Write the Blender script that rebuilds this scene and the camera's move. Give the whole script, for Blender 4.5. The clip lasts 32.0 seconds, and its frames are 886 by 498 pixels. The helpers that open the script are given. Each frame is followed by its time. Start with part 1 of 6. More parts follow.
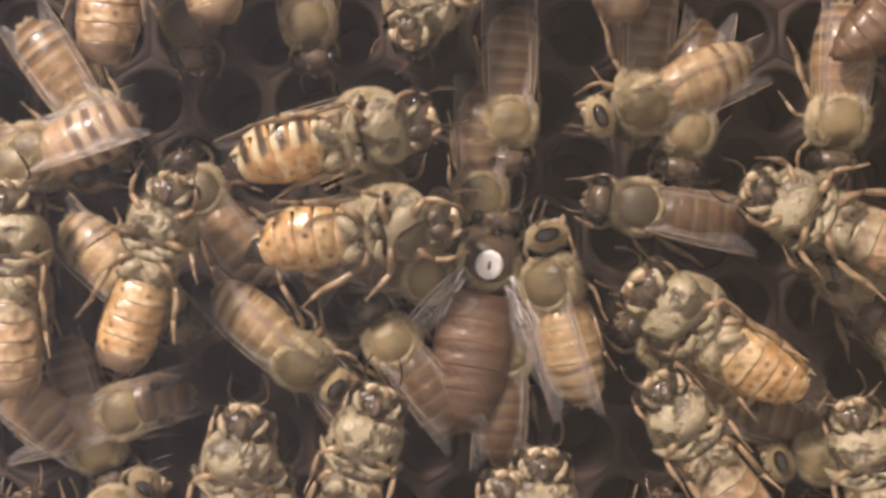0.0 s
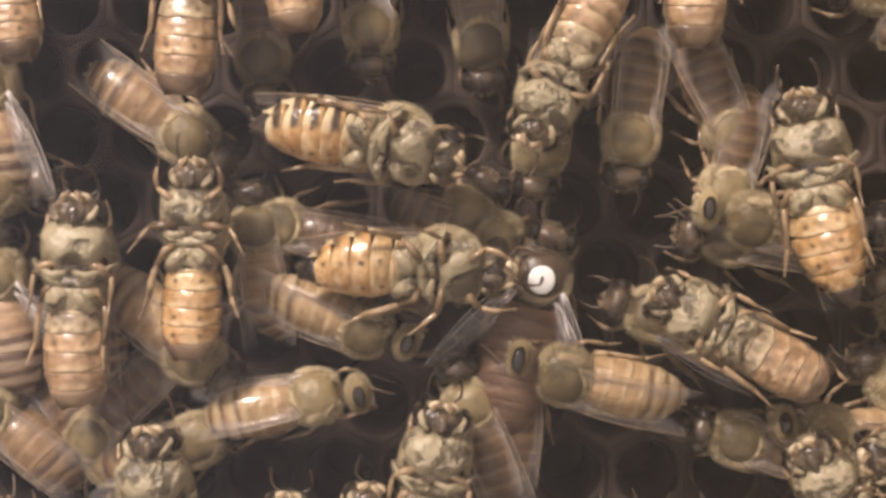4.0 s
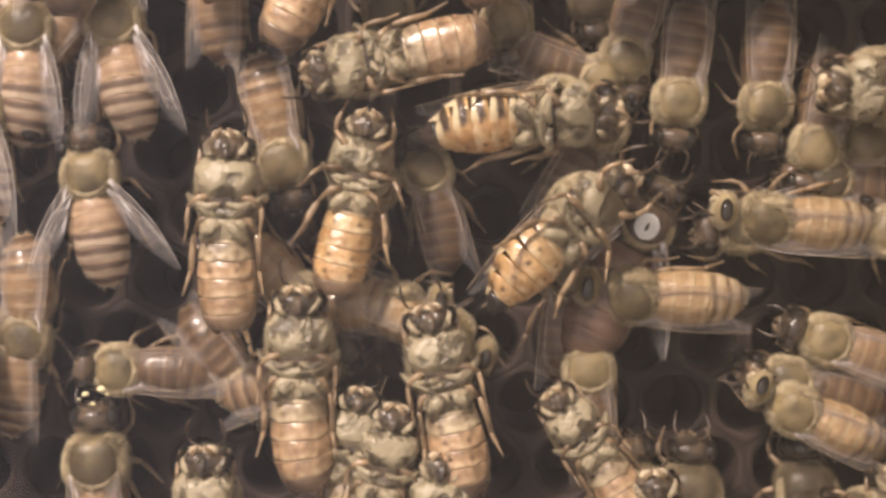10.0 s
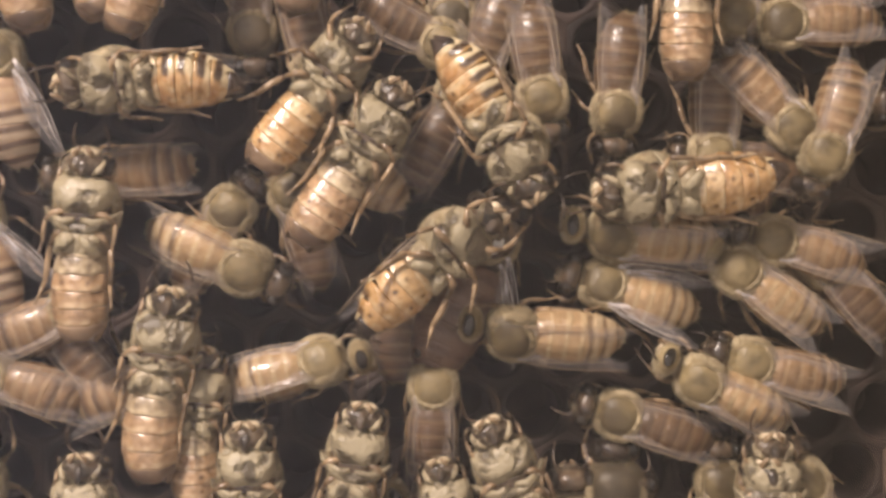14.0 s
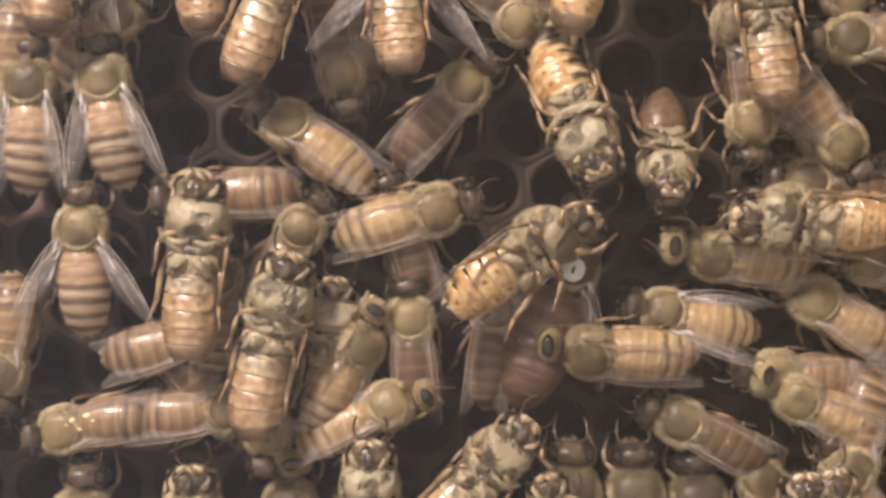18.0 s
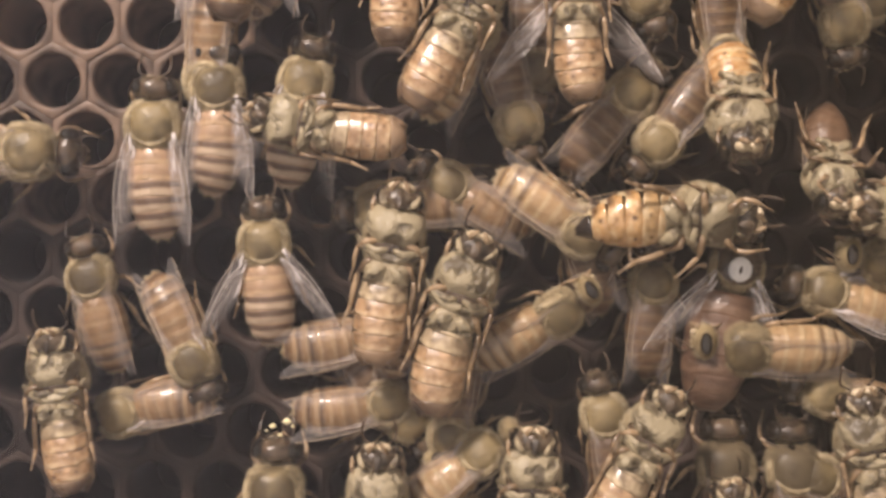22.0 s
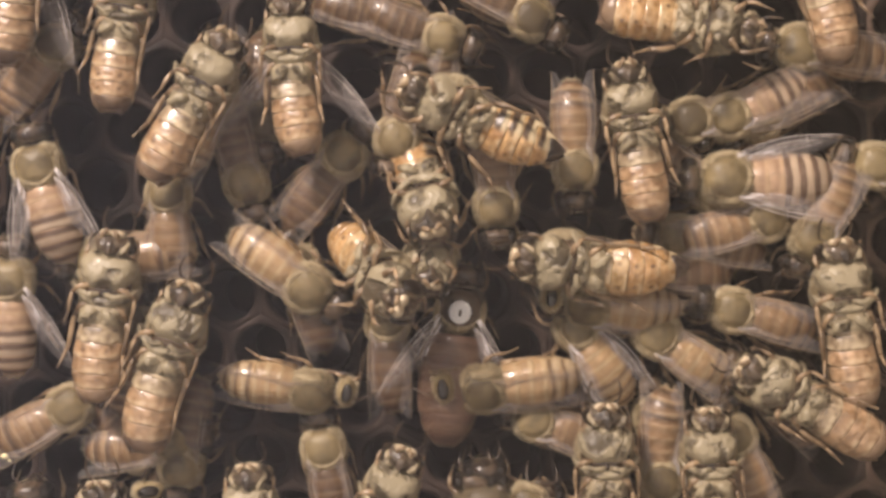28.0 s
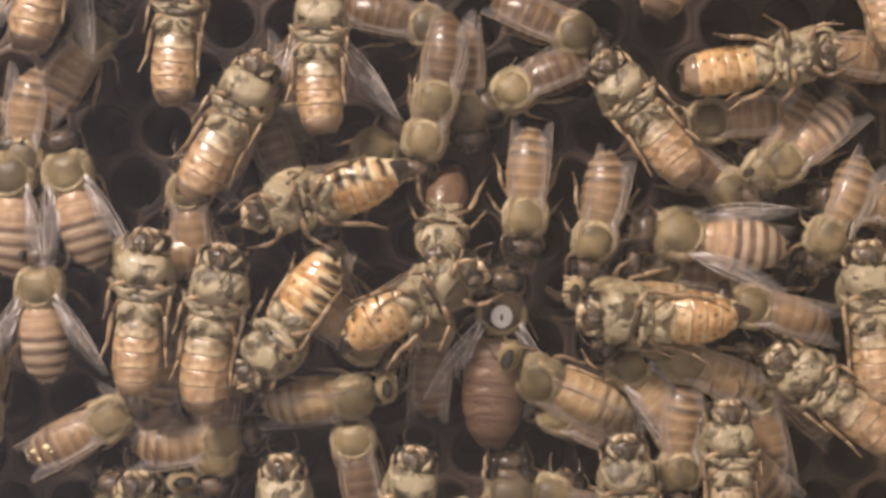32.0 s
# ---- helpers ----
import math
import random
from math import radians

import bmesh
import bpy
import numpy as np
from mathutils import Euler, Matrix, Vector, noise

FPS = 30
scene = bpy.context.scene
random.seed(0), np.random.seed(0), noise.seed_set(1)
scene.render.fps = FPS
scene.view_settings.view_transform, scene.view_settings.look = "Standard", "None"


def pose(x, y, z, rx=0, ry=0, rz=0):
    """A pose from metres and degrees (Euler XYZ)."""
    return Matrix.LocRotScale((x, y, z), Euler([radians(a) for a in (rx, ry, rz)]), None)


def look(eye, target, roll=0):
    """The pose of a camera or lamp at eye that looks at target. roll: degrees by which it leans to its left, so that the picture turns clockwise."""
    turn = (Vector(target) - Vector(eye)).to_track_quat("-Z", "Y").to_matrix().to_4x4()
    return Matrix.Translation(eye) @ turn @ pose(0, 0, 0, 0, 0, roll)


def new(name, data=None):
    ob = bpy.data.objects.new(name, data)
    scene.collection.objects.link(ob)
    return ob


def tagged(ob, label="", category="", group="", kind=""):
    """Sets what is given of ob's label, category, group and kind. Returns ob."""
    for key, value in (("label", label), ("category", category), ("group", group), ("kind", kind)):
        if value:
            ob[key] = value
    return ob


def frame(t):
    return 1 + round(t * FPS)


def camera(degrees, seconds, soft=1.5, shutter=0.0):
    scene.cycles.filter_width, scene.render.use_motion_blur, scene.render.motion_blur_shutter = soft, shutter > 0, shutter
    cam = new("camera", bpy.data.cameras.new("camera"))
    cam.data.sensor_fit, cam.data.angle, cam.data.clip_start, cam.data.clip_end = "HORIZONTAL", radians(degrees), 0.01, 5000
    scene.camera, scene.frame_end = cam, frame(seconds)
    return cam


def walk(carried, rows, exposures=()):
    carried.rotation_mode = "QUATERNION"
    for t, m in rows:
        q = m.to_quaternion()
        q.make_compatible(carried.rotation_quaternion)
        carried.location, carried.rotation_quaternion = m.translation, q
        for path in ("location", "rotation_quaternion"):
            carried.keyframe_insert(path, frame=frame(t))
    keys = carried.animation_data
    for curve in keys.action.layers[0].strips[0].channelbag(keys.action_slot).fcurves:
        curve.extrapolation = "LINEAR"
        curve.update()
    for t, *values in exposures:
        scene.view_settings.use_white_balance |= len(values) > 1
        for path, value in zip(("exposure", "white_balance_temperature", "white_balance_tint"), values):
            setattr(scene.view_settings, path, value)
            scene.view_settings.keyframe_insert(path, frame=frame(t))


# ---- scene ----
cam = camera(40, 32.0, soft=3.1)
walk(cam, [
    (0, pose(0.02677, -0.07072, -0.00364, 90)),
    (0.5, pose(0.02638, -0.07078, -0.00199, 90)),
    (1, pose(0.02758, -0.07087, -0.00041, 90)),
    (1.5, pose(0.02741, -0.07097, 0.00079, 90)),
    (2, pose(0.02729, -0.07111, 0.00107, 90)),
    (2.5, pose(0.02617, -0.07127, 0.00090, 90)),
    (3, pose(0.02523, -0.07145, 0.00000, 90)),
    (3.5, pose(0.02314, -0.07166, -0.00070, 90)),
    (5.5, pose(0.02131, -0.07281, -0.00265, 90)),
    (6, pose(0.02056, -0.07318, -0.00288, 90)),
    (6.5, pose(0.01999, -0.07360, -0.00378, 90)),
    (7, pose(0.01946, -0.07405, -0.00363, 90)),
    (7.5, pose(0.01958, -0.07453, -0.00361, 90)),
    (8, pose(0.01939, -0.07504, -0.00375, 90)),
    (8.5, pose(0.01878, -0.07554, -0.00443, 90)),
    (9, pose(0.01760, -0.07603, -0.00563, 90)),
    (9.5, pose(0.01616, -0.07651, -0.00600, 90)),
    (10, pose(0.01416, -0.07699, -0.00540, 90)),
    (10.5, pose(0.01361, -0.07745, -0.00461, 90)),
    (11, pose(0.01433, -0.07790, -0.00415, 90)),
    (11.5, pose(0.01619, -0.07836, -0.00489, 90)),
    (12, pose(0.01925, -0.07880, -0.00419, 90)),
    (12.5, pose(0.02145, -0.07921, -0.00441, 90)),
    (13, pose(0.02351, -0.07959, -0.00323, 90)),
    (13.5, pose(0.02442, -0.07994, -0.00386, 90)),
    (14, pose(0.02416, -0.08025, -0.00446, 90)),
    (14.5, pose(0.02179, -0.08052, -0.00381, 90)),
    (16.5, pose(0.01792, -0.08154, -0.00264, 90)),
    (17, pose(0.01671, -0.08180, -0.00265, 90)),
    (17.5, pose(0.01664, -0.08206, -0.00218, 90)),
    (18, pose(0.01661, -0.08231, -0.00298, 90)),
    (18.5, pose(0.01678, -0.08256, -0.00438, 90)),
    (19, pose(0.01683, -0.08279, -0.00516, 90)),
    (19.5, pose(0.01743, -0.08302, -0.00505, 90)),
    (20, pose(0.01764, -0.08324, -0.00430, 90)),
    (20.5, pose(0.01442, -0.08345, -0.00499, 90)),
    (21, pose(0.01046, -0.08365, -0.00509, 90)),
    (21.5, pose(0.00631, -0.08385, -0.00303, 90)),
    (22, pose(0.00329, -0.08409, -0.00235, 90)),
    (22.5, pose(0.00965, -0.08438, -0.00297, 90)),
    (23, pose(0.01222, -0.08471, -0.00282, 90)),
    (23.5, pose(0.01325, -0.08508, -0.00107, 90)),
    (24, pose(0.01464, -0.08551, -0.00021, 90)),
    (24.5, pose(0.01563, -0.08599, 0.00083, 90)),
    (26.5, pose(0.01532, -0.08810, -0.00008, 90)),
    (27, pose(0.01737, -0.08862, 0.00009, 90)),
    (27.5, pose(0.02064, -0.08912, 0.00026, 90)),
    (28, pose(0.02484, -0.08960, 0.00099, 90)),
    (28.5, pose(0.02635, -0.09005, 0.00121, 90)),
    (29, pose(0.02839, -0.09048, 0.00113, 90)),
    (29.5, pose(0.02965, -0.09089, 0.00175, 90)),
    (30, pose(0.02863, -0.09127, 0.00329, 90)),
    (30.5, pose(0.02729, -0.09166, 0.00282, 90)),
    (31, pose(0.02332, -0.09201, 0.00102, 90)),
    (31.5, pose(0.02201, -0.09229, 0.00049, 90)),
    (32, pose(0.02269, -0.09252, 0.00080, 90)),
], [(0, 0.17), (3, 0.11), (6, 0.17), (9, 0.20), (12, 0.10), (18, 0.13), (23, 0.06), (32, 0.03)])

# ---- world and lights ----
MM = 0.001
world = bpy.data.worlds.new("room")
scene.world = world
world.use_nodes = True
room_light = world.node_tree.nodes["Background"]
room_light.inputs["Strength"].default_value = 0.72
# added gradient in the room light: brighter and cooler left, dimmer and warmer right
heading, split, across, tint = (world.node_tree.nodes.new("ShaderNode" + k) for k in ("TexCoord", "SeparateXYZ", "MapRange", "Mix"))
tint.data_type = "RGBA"
across.interpolation_type = "SMOOTHSTEP"
across.inputs["From Min"].default_value, across.inputs["From Max"].default_value = -0.55, 0.55
tint.inputs[6].default_value, tint.inputs[7].default_value = (1.18, 1.02, 1.04, 1), (0.94, 0.715, 0.545, 1)
world.node_tree.links.new(heading.outputs["Generated"], split.inputs[0])
world.node_tree.links.new(split.outputs[0], across.inputs["Value"])
world.node_tree.links.new(across.outputs["Result"], tint.inputs["Factor"])
world.node_tree.links.new(tint.outputs[2], room_light.inputs["Color"])


def lamp(name, eye, target, size, power, colour):
    data = bpy.data.lights.new(name, "AREA")
    data.shape, data.size, data.energy, data.color = "DISK", size, power, colour
    ob = new(name, data)
    ob.matrix_world = look(eye, target)
    return tagged(ob, "round warm-white lamp above the hive glass", "lamp")


lamp("ceiling_lamp", (-0.15, -0.25, 0.27), (0.012, 0.0, 0.0), 0.068, 2.62, (1.0, 0.818, 0.725))


# ---- materials ----
def material(name):
    m = bpy.data.materials.new(name)
    m.use_nodes = True
    return m, m.node_tree.nodes, m.node_tree.links, m.node_tree.nodes["Principled BSDF"]


def math_node(nodes, links, op, a, b=None, c=None, clamp=False):
    n = nodes.new("ShaderNodeMath")
    n.operation, n.use_clamp = op, clamp
    for i, v in enumerate((a, b, c)):
        if v is None:
            continue
        if isinstance(v, (int, float)):
            n.inputs[i].default_value = v
        else:
            links.new(v, n.inputs[i])
    return n.outputs[0]


def ramp(nodes, links, value, lo, hi):
    """0 below lo, 1 above hi, smooth between."""
    n = nodes.new("ShaderNodeMapRange")
    n.interpolation_type = "SMOOTHSTEP"
    links.new(value, n.inputs["Value"])
    n.inputs["From Min"].default_value, n.inputs["From Max"].default_value = lo, hi
    return n.outputs["Result"]


def mix(nodes, links, fac, a, b):
    n = nodes.new("ShaderNodeMix")
    n.data_type = "RGBA"
    if isinstance(fac, (int, float)):
        n.inputs["Factor"].default_value = fac
    else:
        links.new(fac, n.inputs["Factor"])
    for key, v in ((6, a), (7, b)):
        if isinstance(v, tuple):
            n.inputs[key].default_value = (*v, 1)
        else:
            links.new(v, n.inputs[key])
    return n.outputs[2]


def grain(nodes, links, scale, detail=3.0):
    tex = nodes.new("ShaderNodeTexCoord")
    n = nodes.new("ShaderNodeTexNoise")
    info, shift = nodes.new("ShaderNodeObjectInfo"), nodes.new("ShaderNodeVectorMath")
    shift.operation = "ADD"
    links.new(tex.outputs["Object"], shift.inputs[0])
    links.new(info.outputs["Random"], shift.inputs[1])
    links.new(shift.outputs[0], n.inputs["Vector"])
    n.inputs["Scale"].default_value, n.inputs["Detail"].default_value = scale, detail
    return n.outputs["Fac"]


def bump(nodes, links, bsdf, height, strength, distance):
    n = nodes.new("ShaderNodeBump")
    n.inputs["Strength"].default_value, n.inputs["Distance"].default_value = strength, distance
    links.new(height, n.inputs["Height"])
    links.new(n.outputs["Normal"], bsdf.inputs["Normal"])


def plain(name, a, b, rough, scale=900.0, relief=0.4, coat=0.0, crease=0.0, shine=0.5, depth=0.0001, lo=0.32, hi=0.68):
    """A surface of two tones with fine relief."""
    m, nodes, links, bsdf = material(name)
    fine, broad = grain(nodes, links, scale * 3), grain(nodes, links, scale)
    info = nodes.new("ShaderNodeObjectInfo")
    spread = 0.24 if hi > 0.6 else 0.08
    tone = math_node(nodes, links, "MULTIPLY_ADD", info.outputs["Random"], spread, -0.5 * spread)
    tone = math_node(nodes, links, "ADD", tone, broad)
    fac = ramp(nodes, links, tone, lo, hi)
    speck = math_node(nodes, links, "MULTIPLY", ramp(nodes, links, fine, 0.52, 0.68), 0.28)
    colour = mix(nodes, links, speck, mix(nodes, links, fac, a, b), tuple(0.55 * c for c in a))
    if crease:
        # thin dark wrinkles
        fold = math_node(nodes, links, "ABSOLUTE", math_node(nodes, links, "SUBTRACT", grain(nodes, links, scale * 0.8, 2.0), 0.5))
        line = math_node(nodes, links, "MULTIPLY", ramp(nodes, links, fold, 0.035, 0.008), crease)
        colour = mix(nodes, links, line, colour, tuple(0.25 * c for c in a))
        fine = math_node(nodes, links, "ADD", math_node(nodes, links, "MULTIPLY", ramp(nodes, links, fold, 0.0, 0.10), 0.7), fine)
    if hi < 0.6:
        # dark tones sink into furrows, pale tones stand up as ridges
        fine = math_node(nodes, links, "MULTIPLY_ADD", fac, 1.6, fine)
    links.new(colour, bsdf.inputs["Base Color"])
    bsdf.inputs["Roughness"].default_value = rough
    bsdf.inputs["Coat Weight"].default_value = coat
    bsdf.inputs["Specular IOR Level"].default_value = shine
    bump(nodes, links, bsdf, fine, relief, depth)
    return m


def abdomen_material(name, belly, belly_dark, back, band, rim, strength, gloss, coat, low_side=-0.75, fold=0.0, rib=1.3, relief=0.00045, spots=0.0, cream=0.0, lean=0.0, blend=0.95, bar=(-0.30, -0.75, -0.92, -1.05), ragged=0.6, wet=0.11, film=1.5, grey=0.0):
    """Abdomen rings: a pale belly with two faint pores a plate, and a back with a dark band and a pale rear rim."""
    m, nodes, links, bsdf = material(name)
    tex = nodes.new("ShaderNodeTexCoord")
    sep = nodes.new("ShaderNodeSeparateXYZ")
    links.new(tex.outputs["Object"], sep.inputs[0])
    x, y, z = sep.outputs
    broad, fine = grain(nodes, links, 700.0), grain(nodes, links, 3200.0)
    info = nodes.new("ShaderNodeObjectInfo")
    wob = math_node(nodes, links, "MULTIPLY_ADD", broad, ragged * MM, -0.5 * ragged * MM)
    along = math_node(nodes, links, "ADD", x, wob)
    # back
    dark = math_node(nodes, links, "MULTIPLY", ramp(nodes, links, along, bar[0] * MM, bar[1] * MM), strength)
    light = math_node(nodes, links, "MULTIPLY", ramp(nodes, links, along, bar[2] * MM, bar[3] * MM), 0.85)
    blotch = grain(nodes, links, 1500.0, 4.0)
    top = mix(nodes, links, ramp(nodes, links, broad, 0.3, 0.8), back, tuple(0.72 * c for c in back))
    top = mix(nodes, links, math_node(nodes, links, "MULTIPLY", ramp(nodes, links, blotch, 0.50, 0.68), 0.45), top, tuple(min(1.0, 1.2 * c + 0.03) for c in back))
    top = mix(nodes, links, math_node(nodes, links, "MULTIPLY", ramp(nodes, links, blotch, 0.47, 0.30), 0.5), top, tuple(0.6 * c for c in back))
    top = mix(nodes, links, dark, top, band)
    top = mix(nodes, links, light, top, rim)
    # belly
    low = mix(nodes, links, ramp(nodes, links, broad, 0.35, 0.75), belly, belly_dark)
    low = mix(nodes, links, math_node(nodes, links, "MULTIPLY", ramp(nodes, links, blotch, 0.50, 0.66), 0.55), low, tuple(min(1.0, 1.22 * c + 0.04) for c in belly))
    low = mix(nodes, links, math_node(nodes, links, "MULTIPLY", ramp(nodes, links, blotch, 0.46, 0.32), 0.6), low, tuple(0.62 * c for c in belly_dark))
    seam = math_node(nodes, links, "MULTIPLY", ramp(nodes, links, along, -0.95 * MM, -1.25 * MM), 0.22)
    low = mix(nodes, links, seam, low, belly_dark)
    glow = math_node(nodes, links, "MULTIPLY", ramp(nodes, links, along, -0.60 * MM, -1.0 * MM), math_node(nodes, links, "MULTIPLY", ramp(nodes, links, blotch, 0.36, 0.60), cream))
    low = mix(nodes, links, glow, low, (0.70, 0.58, 0.38))
    # front of each plate, under the one before: shade put into the colour
    lap_shade = math_node(nodes, links, "MULTIPLY", ramp(nodes, links, along, -0.62 * MM, -0.28 * MM), math_node(nodes, links, "MULTIPLY", ramp(nodes, links, blotch, 0.62, 0.40), 1.3 * grey))
    low = mix(nodes, links, lap_shade, low, (0.135, 0.098, 0.062))
    ay = math_node(nodes, links, "ABSOLUTE", math_node(nodes, links, "ADD", y, wob))
    dy = math_node(nodes, links, "SUBTRACT", ay, 0.85 * MM)
    dx = math_node(nodes, links, "ADD", along, 0.62 * MM)
    d2 = math_node(nodes, links, "ADD", math_node(nodes, links, "MULTIPLY", dy, dy), math_node(nodes, links, "MULTIPLY", dx, dx))
    pore = ramp(nodes, links, math_node(nodes, links, "SQRT", d2), (0.25 - 0.02 * spots) * MM, (0.09 + 0.03 * spots) * MM)
    shown = math_node(nodes, links, "MULTIPLY_ADD", info.outputs["Random"], 0.75, 0.12 * spots)
    low = mix(nodes, links, math_node(nodes, links, "MULTIPLY", pore, shown), low, (0.06, 0.025, 0.015))
    # dark folds along both edges of the belly plates
    edge = math_node(nodes, links, "ABSOLUTE", math_node(nodes, links, "SUBTRACT", ay, 1.38 * MM))
    line = ramp(nodes, links, edge, 0.20 * MM, 0.06 * MM)
    line = math_node(nodes, links, "MULTIPLY", line, ramp(nodes, links, broad, 0.42, 0.55))
    low = mix(nodes, links, math_node(nodes, links, "MULTIPLY", line, 0.85 * fold), low, (0.07, 0.035, 0.022))
    side = ramp(nodes, links, math_node(nodes, links, "MULTIPLY_ADD", y, lean, math_node(nodes, links, "ADD", z, wob)), low_side * MM, (low_side + blend) * MM)
    colour = mix(nodes, links, side, low, top)
    tone = math_node(nodes, links, "MULTIPLY_ADD", info.outputs["Random"], 0.20, 0.86)
    hsv = nodes.new("ShaderNodeHueSaturation")
    links.new(colour, hsv.inputs["Color"])
    links.new(tone, hsv.inputs["Value"])
    links.new(hsv.outputs[0], bsdf.inputs["Base Color"])
    links.new(math_node(nodes, links, "MULTIPLY_ADD", fine, 0.25, gloss), bsdf.inputs["Roughness"])
    bsdf.inputs["Coat Weight"].default_value, bsdf.inputs["Coat Roughness"].default_value = coat, wet
    bsdf.inputs["Coat IOR"].default_value = film
    wave = nodes.new("ShaderNodeTexNoise")
    stretch = nodes.new("ShaderNodeMapping")
    stretch.inputs["Scale"].default_value = (rib, 0.7, 0.7)
    links.new(tex.outputs["Object"], stretch.inputs["Vector"])
    links.new(stretch.outputs[0], wave.inputs["Vector"])
    wave.inputs["Scale"].default_value = 620.0
    height = math_node(nodes, links, "ADD", wave.outputs["Fac"], math_node(nodes, links, "MULTIPLY", fine, 0.15))
    bump(nodes, links, bsdf, height, 0.8, relief)
    return m


BAND, RIM = (0.050, 0.032, 0.024), (0.56, 0.44, 0.29)
TIGER, TIGER_LEFT = (abdomen_material("tiger_belly", (0.58, 0.37, 0.17), (0.42, 0.22, 0.09), (0.56, 0.36, 0.16), BAND, (0.72, 0.60, 0.38), 0.95, 0.16, 0.8, -1.25,
                                       spots=0.3, cream=0.6, lean=way, blend=0.5, bar=(-0.10, -0.35, -0.62, -0.85)) for way in (-0.62, 0.62))
# brown coat darkened to stand for the shade on deep-lying bees
SHADED_COAT = abdomen_material("shaded_coat", (0.16, 0.095, 0.055), (0.10, 0.06, 0.035), (0.135, 0.078, 0.040), (0.045, 0.028, 0.020), (0.19, 0.12, 0.066), 0.5, 0.28, 0.35, rib=0.9, relief=0.0002)
PALE_F = abdomen_material("tan_belly", (0.46, 0.300, 0.168), (0.33, 0.195, 0.098), (0.42, 0.32, 0.20), BAND, RIM, 0.4, 0.24, 0.9, -0.95, 0.12, cream=0.40, wet=0.19, film=1.62, grey=0.34)
ASH_F = abdomen_material("ashen_belly", (0.39, 0.305, 0.195), (0.26, 0.185, 0.108), (0.40, 0.32, 0.20), BAND, RIM, 0.4, 0.26, 0.7, -0.95, 0.25, cream=0.45, wet=0.20, film=1.55, grey=0.50)
AMBER_F = abdomen_material("amber_belly", (0.56, 0.350, 0.155), (0.42, 0.230, 0.090), (0.48, 0.28, 0.11), BAND, (0.62, 0.50, 0.30), 0.75, 0.16, 1.0, -1.1, spots=1.0, cream=0.5, wet=0.19, film=1.75, grey=0.12)
CREAM_F = abdomen_material("cream_belly", (0.57, 0.388, 0.190), (0.45, 0.285, 0.130), (0.48, 0.30, 0.13), BAND, (0.62, 0.50, 0.30), 0.6, 0.16, 1.0, -1.1, spots=0.7, cream=0.6, wet=0.19, film=1.75, grey=0.15)
BROWN_F = abdomen_material("tan_back", (0.46, 0.28, 0.15), (0.30, 0.17, 0.09), (0.30, 0.188, 0.098), (0.105, 0.060, 0.036), (0.34, 0.23, 0.13), 0.32, 0.30, 0.3, rib=0.9, relief=0.0002)
BROWN_R = abdomen_material("dull_back", (0.42, 0.26, 0.14), (0.26, 0.15, 0.08), (0.25, 0.153, 0.080), (0.060, 0.037, 0.026), (0.36, 0.25, 0.15), 0.75, 0.30, 0.3, rib=0.9, relief=0.0002)
GOLD = abdomen_material("golden_back", (0.50, 0.36, 0.19), (0.36, 0.23, 0.11), (0.44, 0.295, 0.155), (0.24, 0.145, 0.075), (0.48, 0.36, 0.21), 0.18, 0.26, 0.5, rib=0.9)
GOLD_R = abdomen_material("golden_rear", (0.50, 0.36, 0.19), (0.36, 0.23, 0.11), (0.43, 0.29, 0.15), (0.10, 0.062, 0.037), (0.53, 0.41, 0.26), 0.75, 0.26, 0.5, rib=0.9, bar=(-0.28, -0.50, -0.70, -0.90), ragged=0.6)
BANDED_F = abdomen_material("tan_front", (0.46, 0.28, 0.15), (0.30, 0.17, 0.09), (0.55, 0.375, 0.24), (0.19, 0.10, 0.065), (0.54, 0.38, 0.235), 0.35, 0.28, 0.4, rib=0.9, relief=0.0002)
BANDED = abdomen_material("banded_back", (0.42, 0.26, 0.14), (0.26, 0.15, 0.08), (0.50, 0.35, 0.235), (0.095, 0.058, 0.043), (0.60, 0.47, 0.34), 0.85, 0.28, 0.4, rib=0.9, relief=0.0002, bar=(-0.15, -0.38, -0.72, -0.86), ragged=0.35)
QUEEN = abdomen_material("queen_abdomen", (0.16, 0.09, 0.055), (0.10, 0.06, 0.04), (0.150, 0.086, 0.055), (0.075, 0.045, 0.031), (0.17, 0.105, 0.068), 0.5, 0.30, 0.3)
TIP = plain("abdomen_tip", (0.105, 0.070, 0.047), (0.31, 0.215, 0.138), 0.30, 500.0)
BLACK_TIP = plain("black_tip", (0.022, 0.017, 0.015), (0.07, 0.05, 0.04), 0.26, coat=1.0, shine=1.0)
SHELL = plain("dark_shell", (0.030, 0.021, 0.016), (0.115, 0.08, 0.052), 0.26, 1100.0, 0.7, 0.8)
DISC = plain("back_shell", (0.080, 0.060, 0.031), (0.28, 0.218, 0.112), 0.46, 420.0, 0.9, 0.2, depth=0.00015)
PLATE = plain("chest_plate", (0.20, 0.135, 0.075), (0.34, 0.25, 0.15), 0.45)
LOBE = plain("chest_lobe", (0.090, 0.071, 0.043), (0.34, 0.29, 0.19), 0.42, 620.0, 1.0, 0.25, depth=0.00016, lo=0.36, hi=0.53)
CHEEK = plain("brown_cheek", (0.030, 0.022, 0.016), (0.125, 0.090, 0.058), 0.28, 800.0, 0.9, 0.8, 0.4)
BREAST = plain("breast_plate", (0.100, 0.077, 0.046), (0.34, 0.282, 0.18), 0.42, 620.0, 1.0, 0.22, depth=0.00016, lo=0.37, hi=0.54)
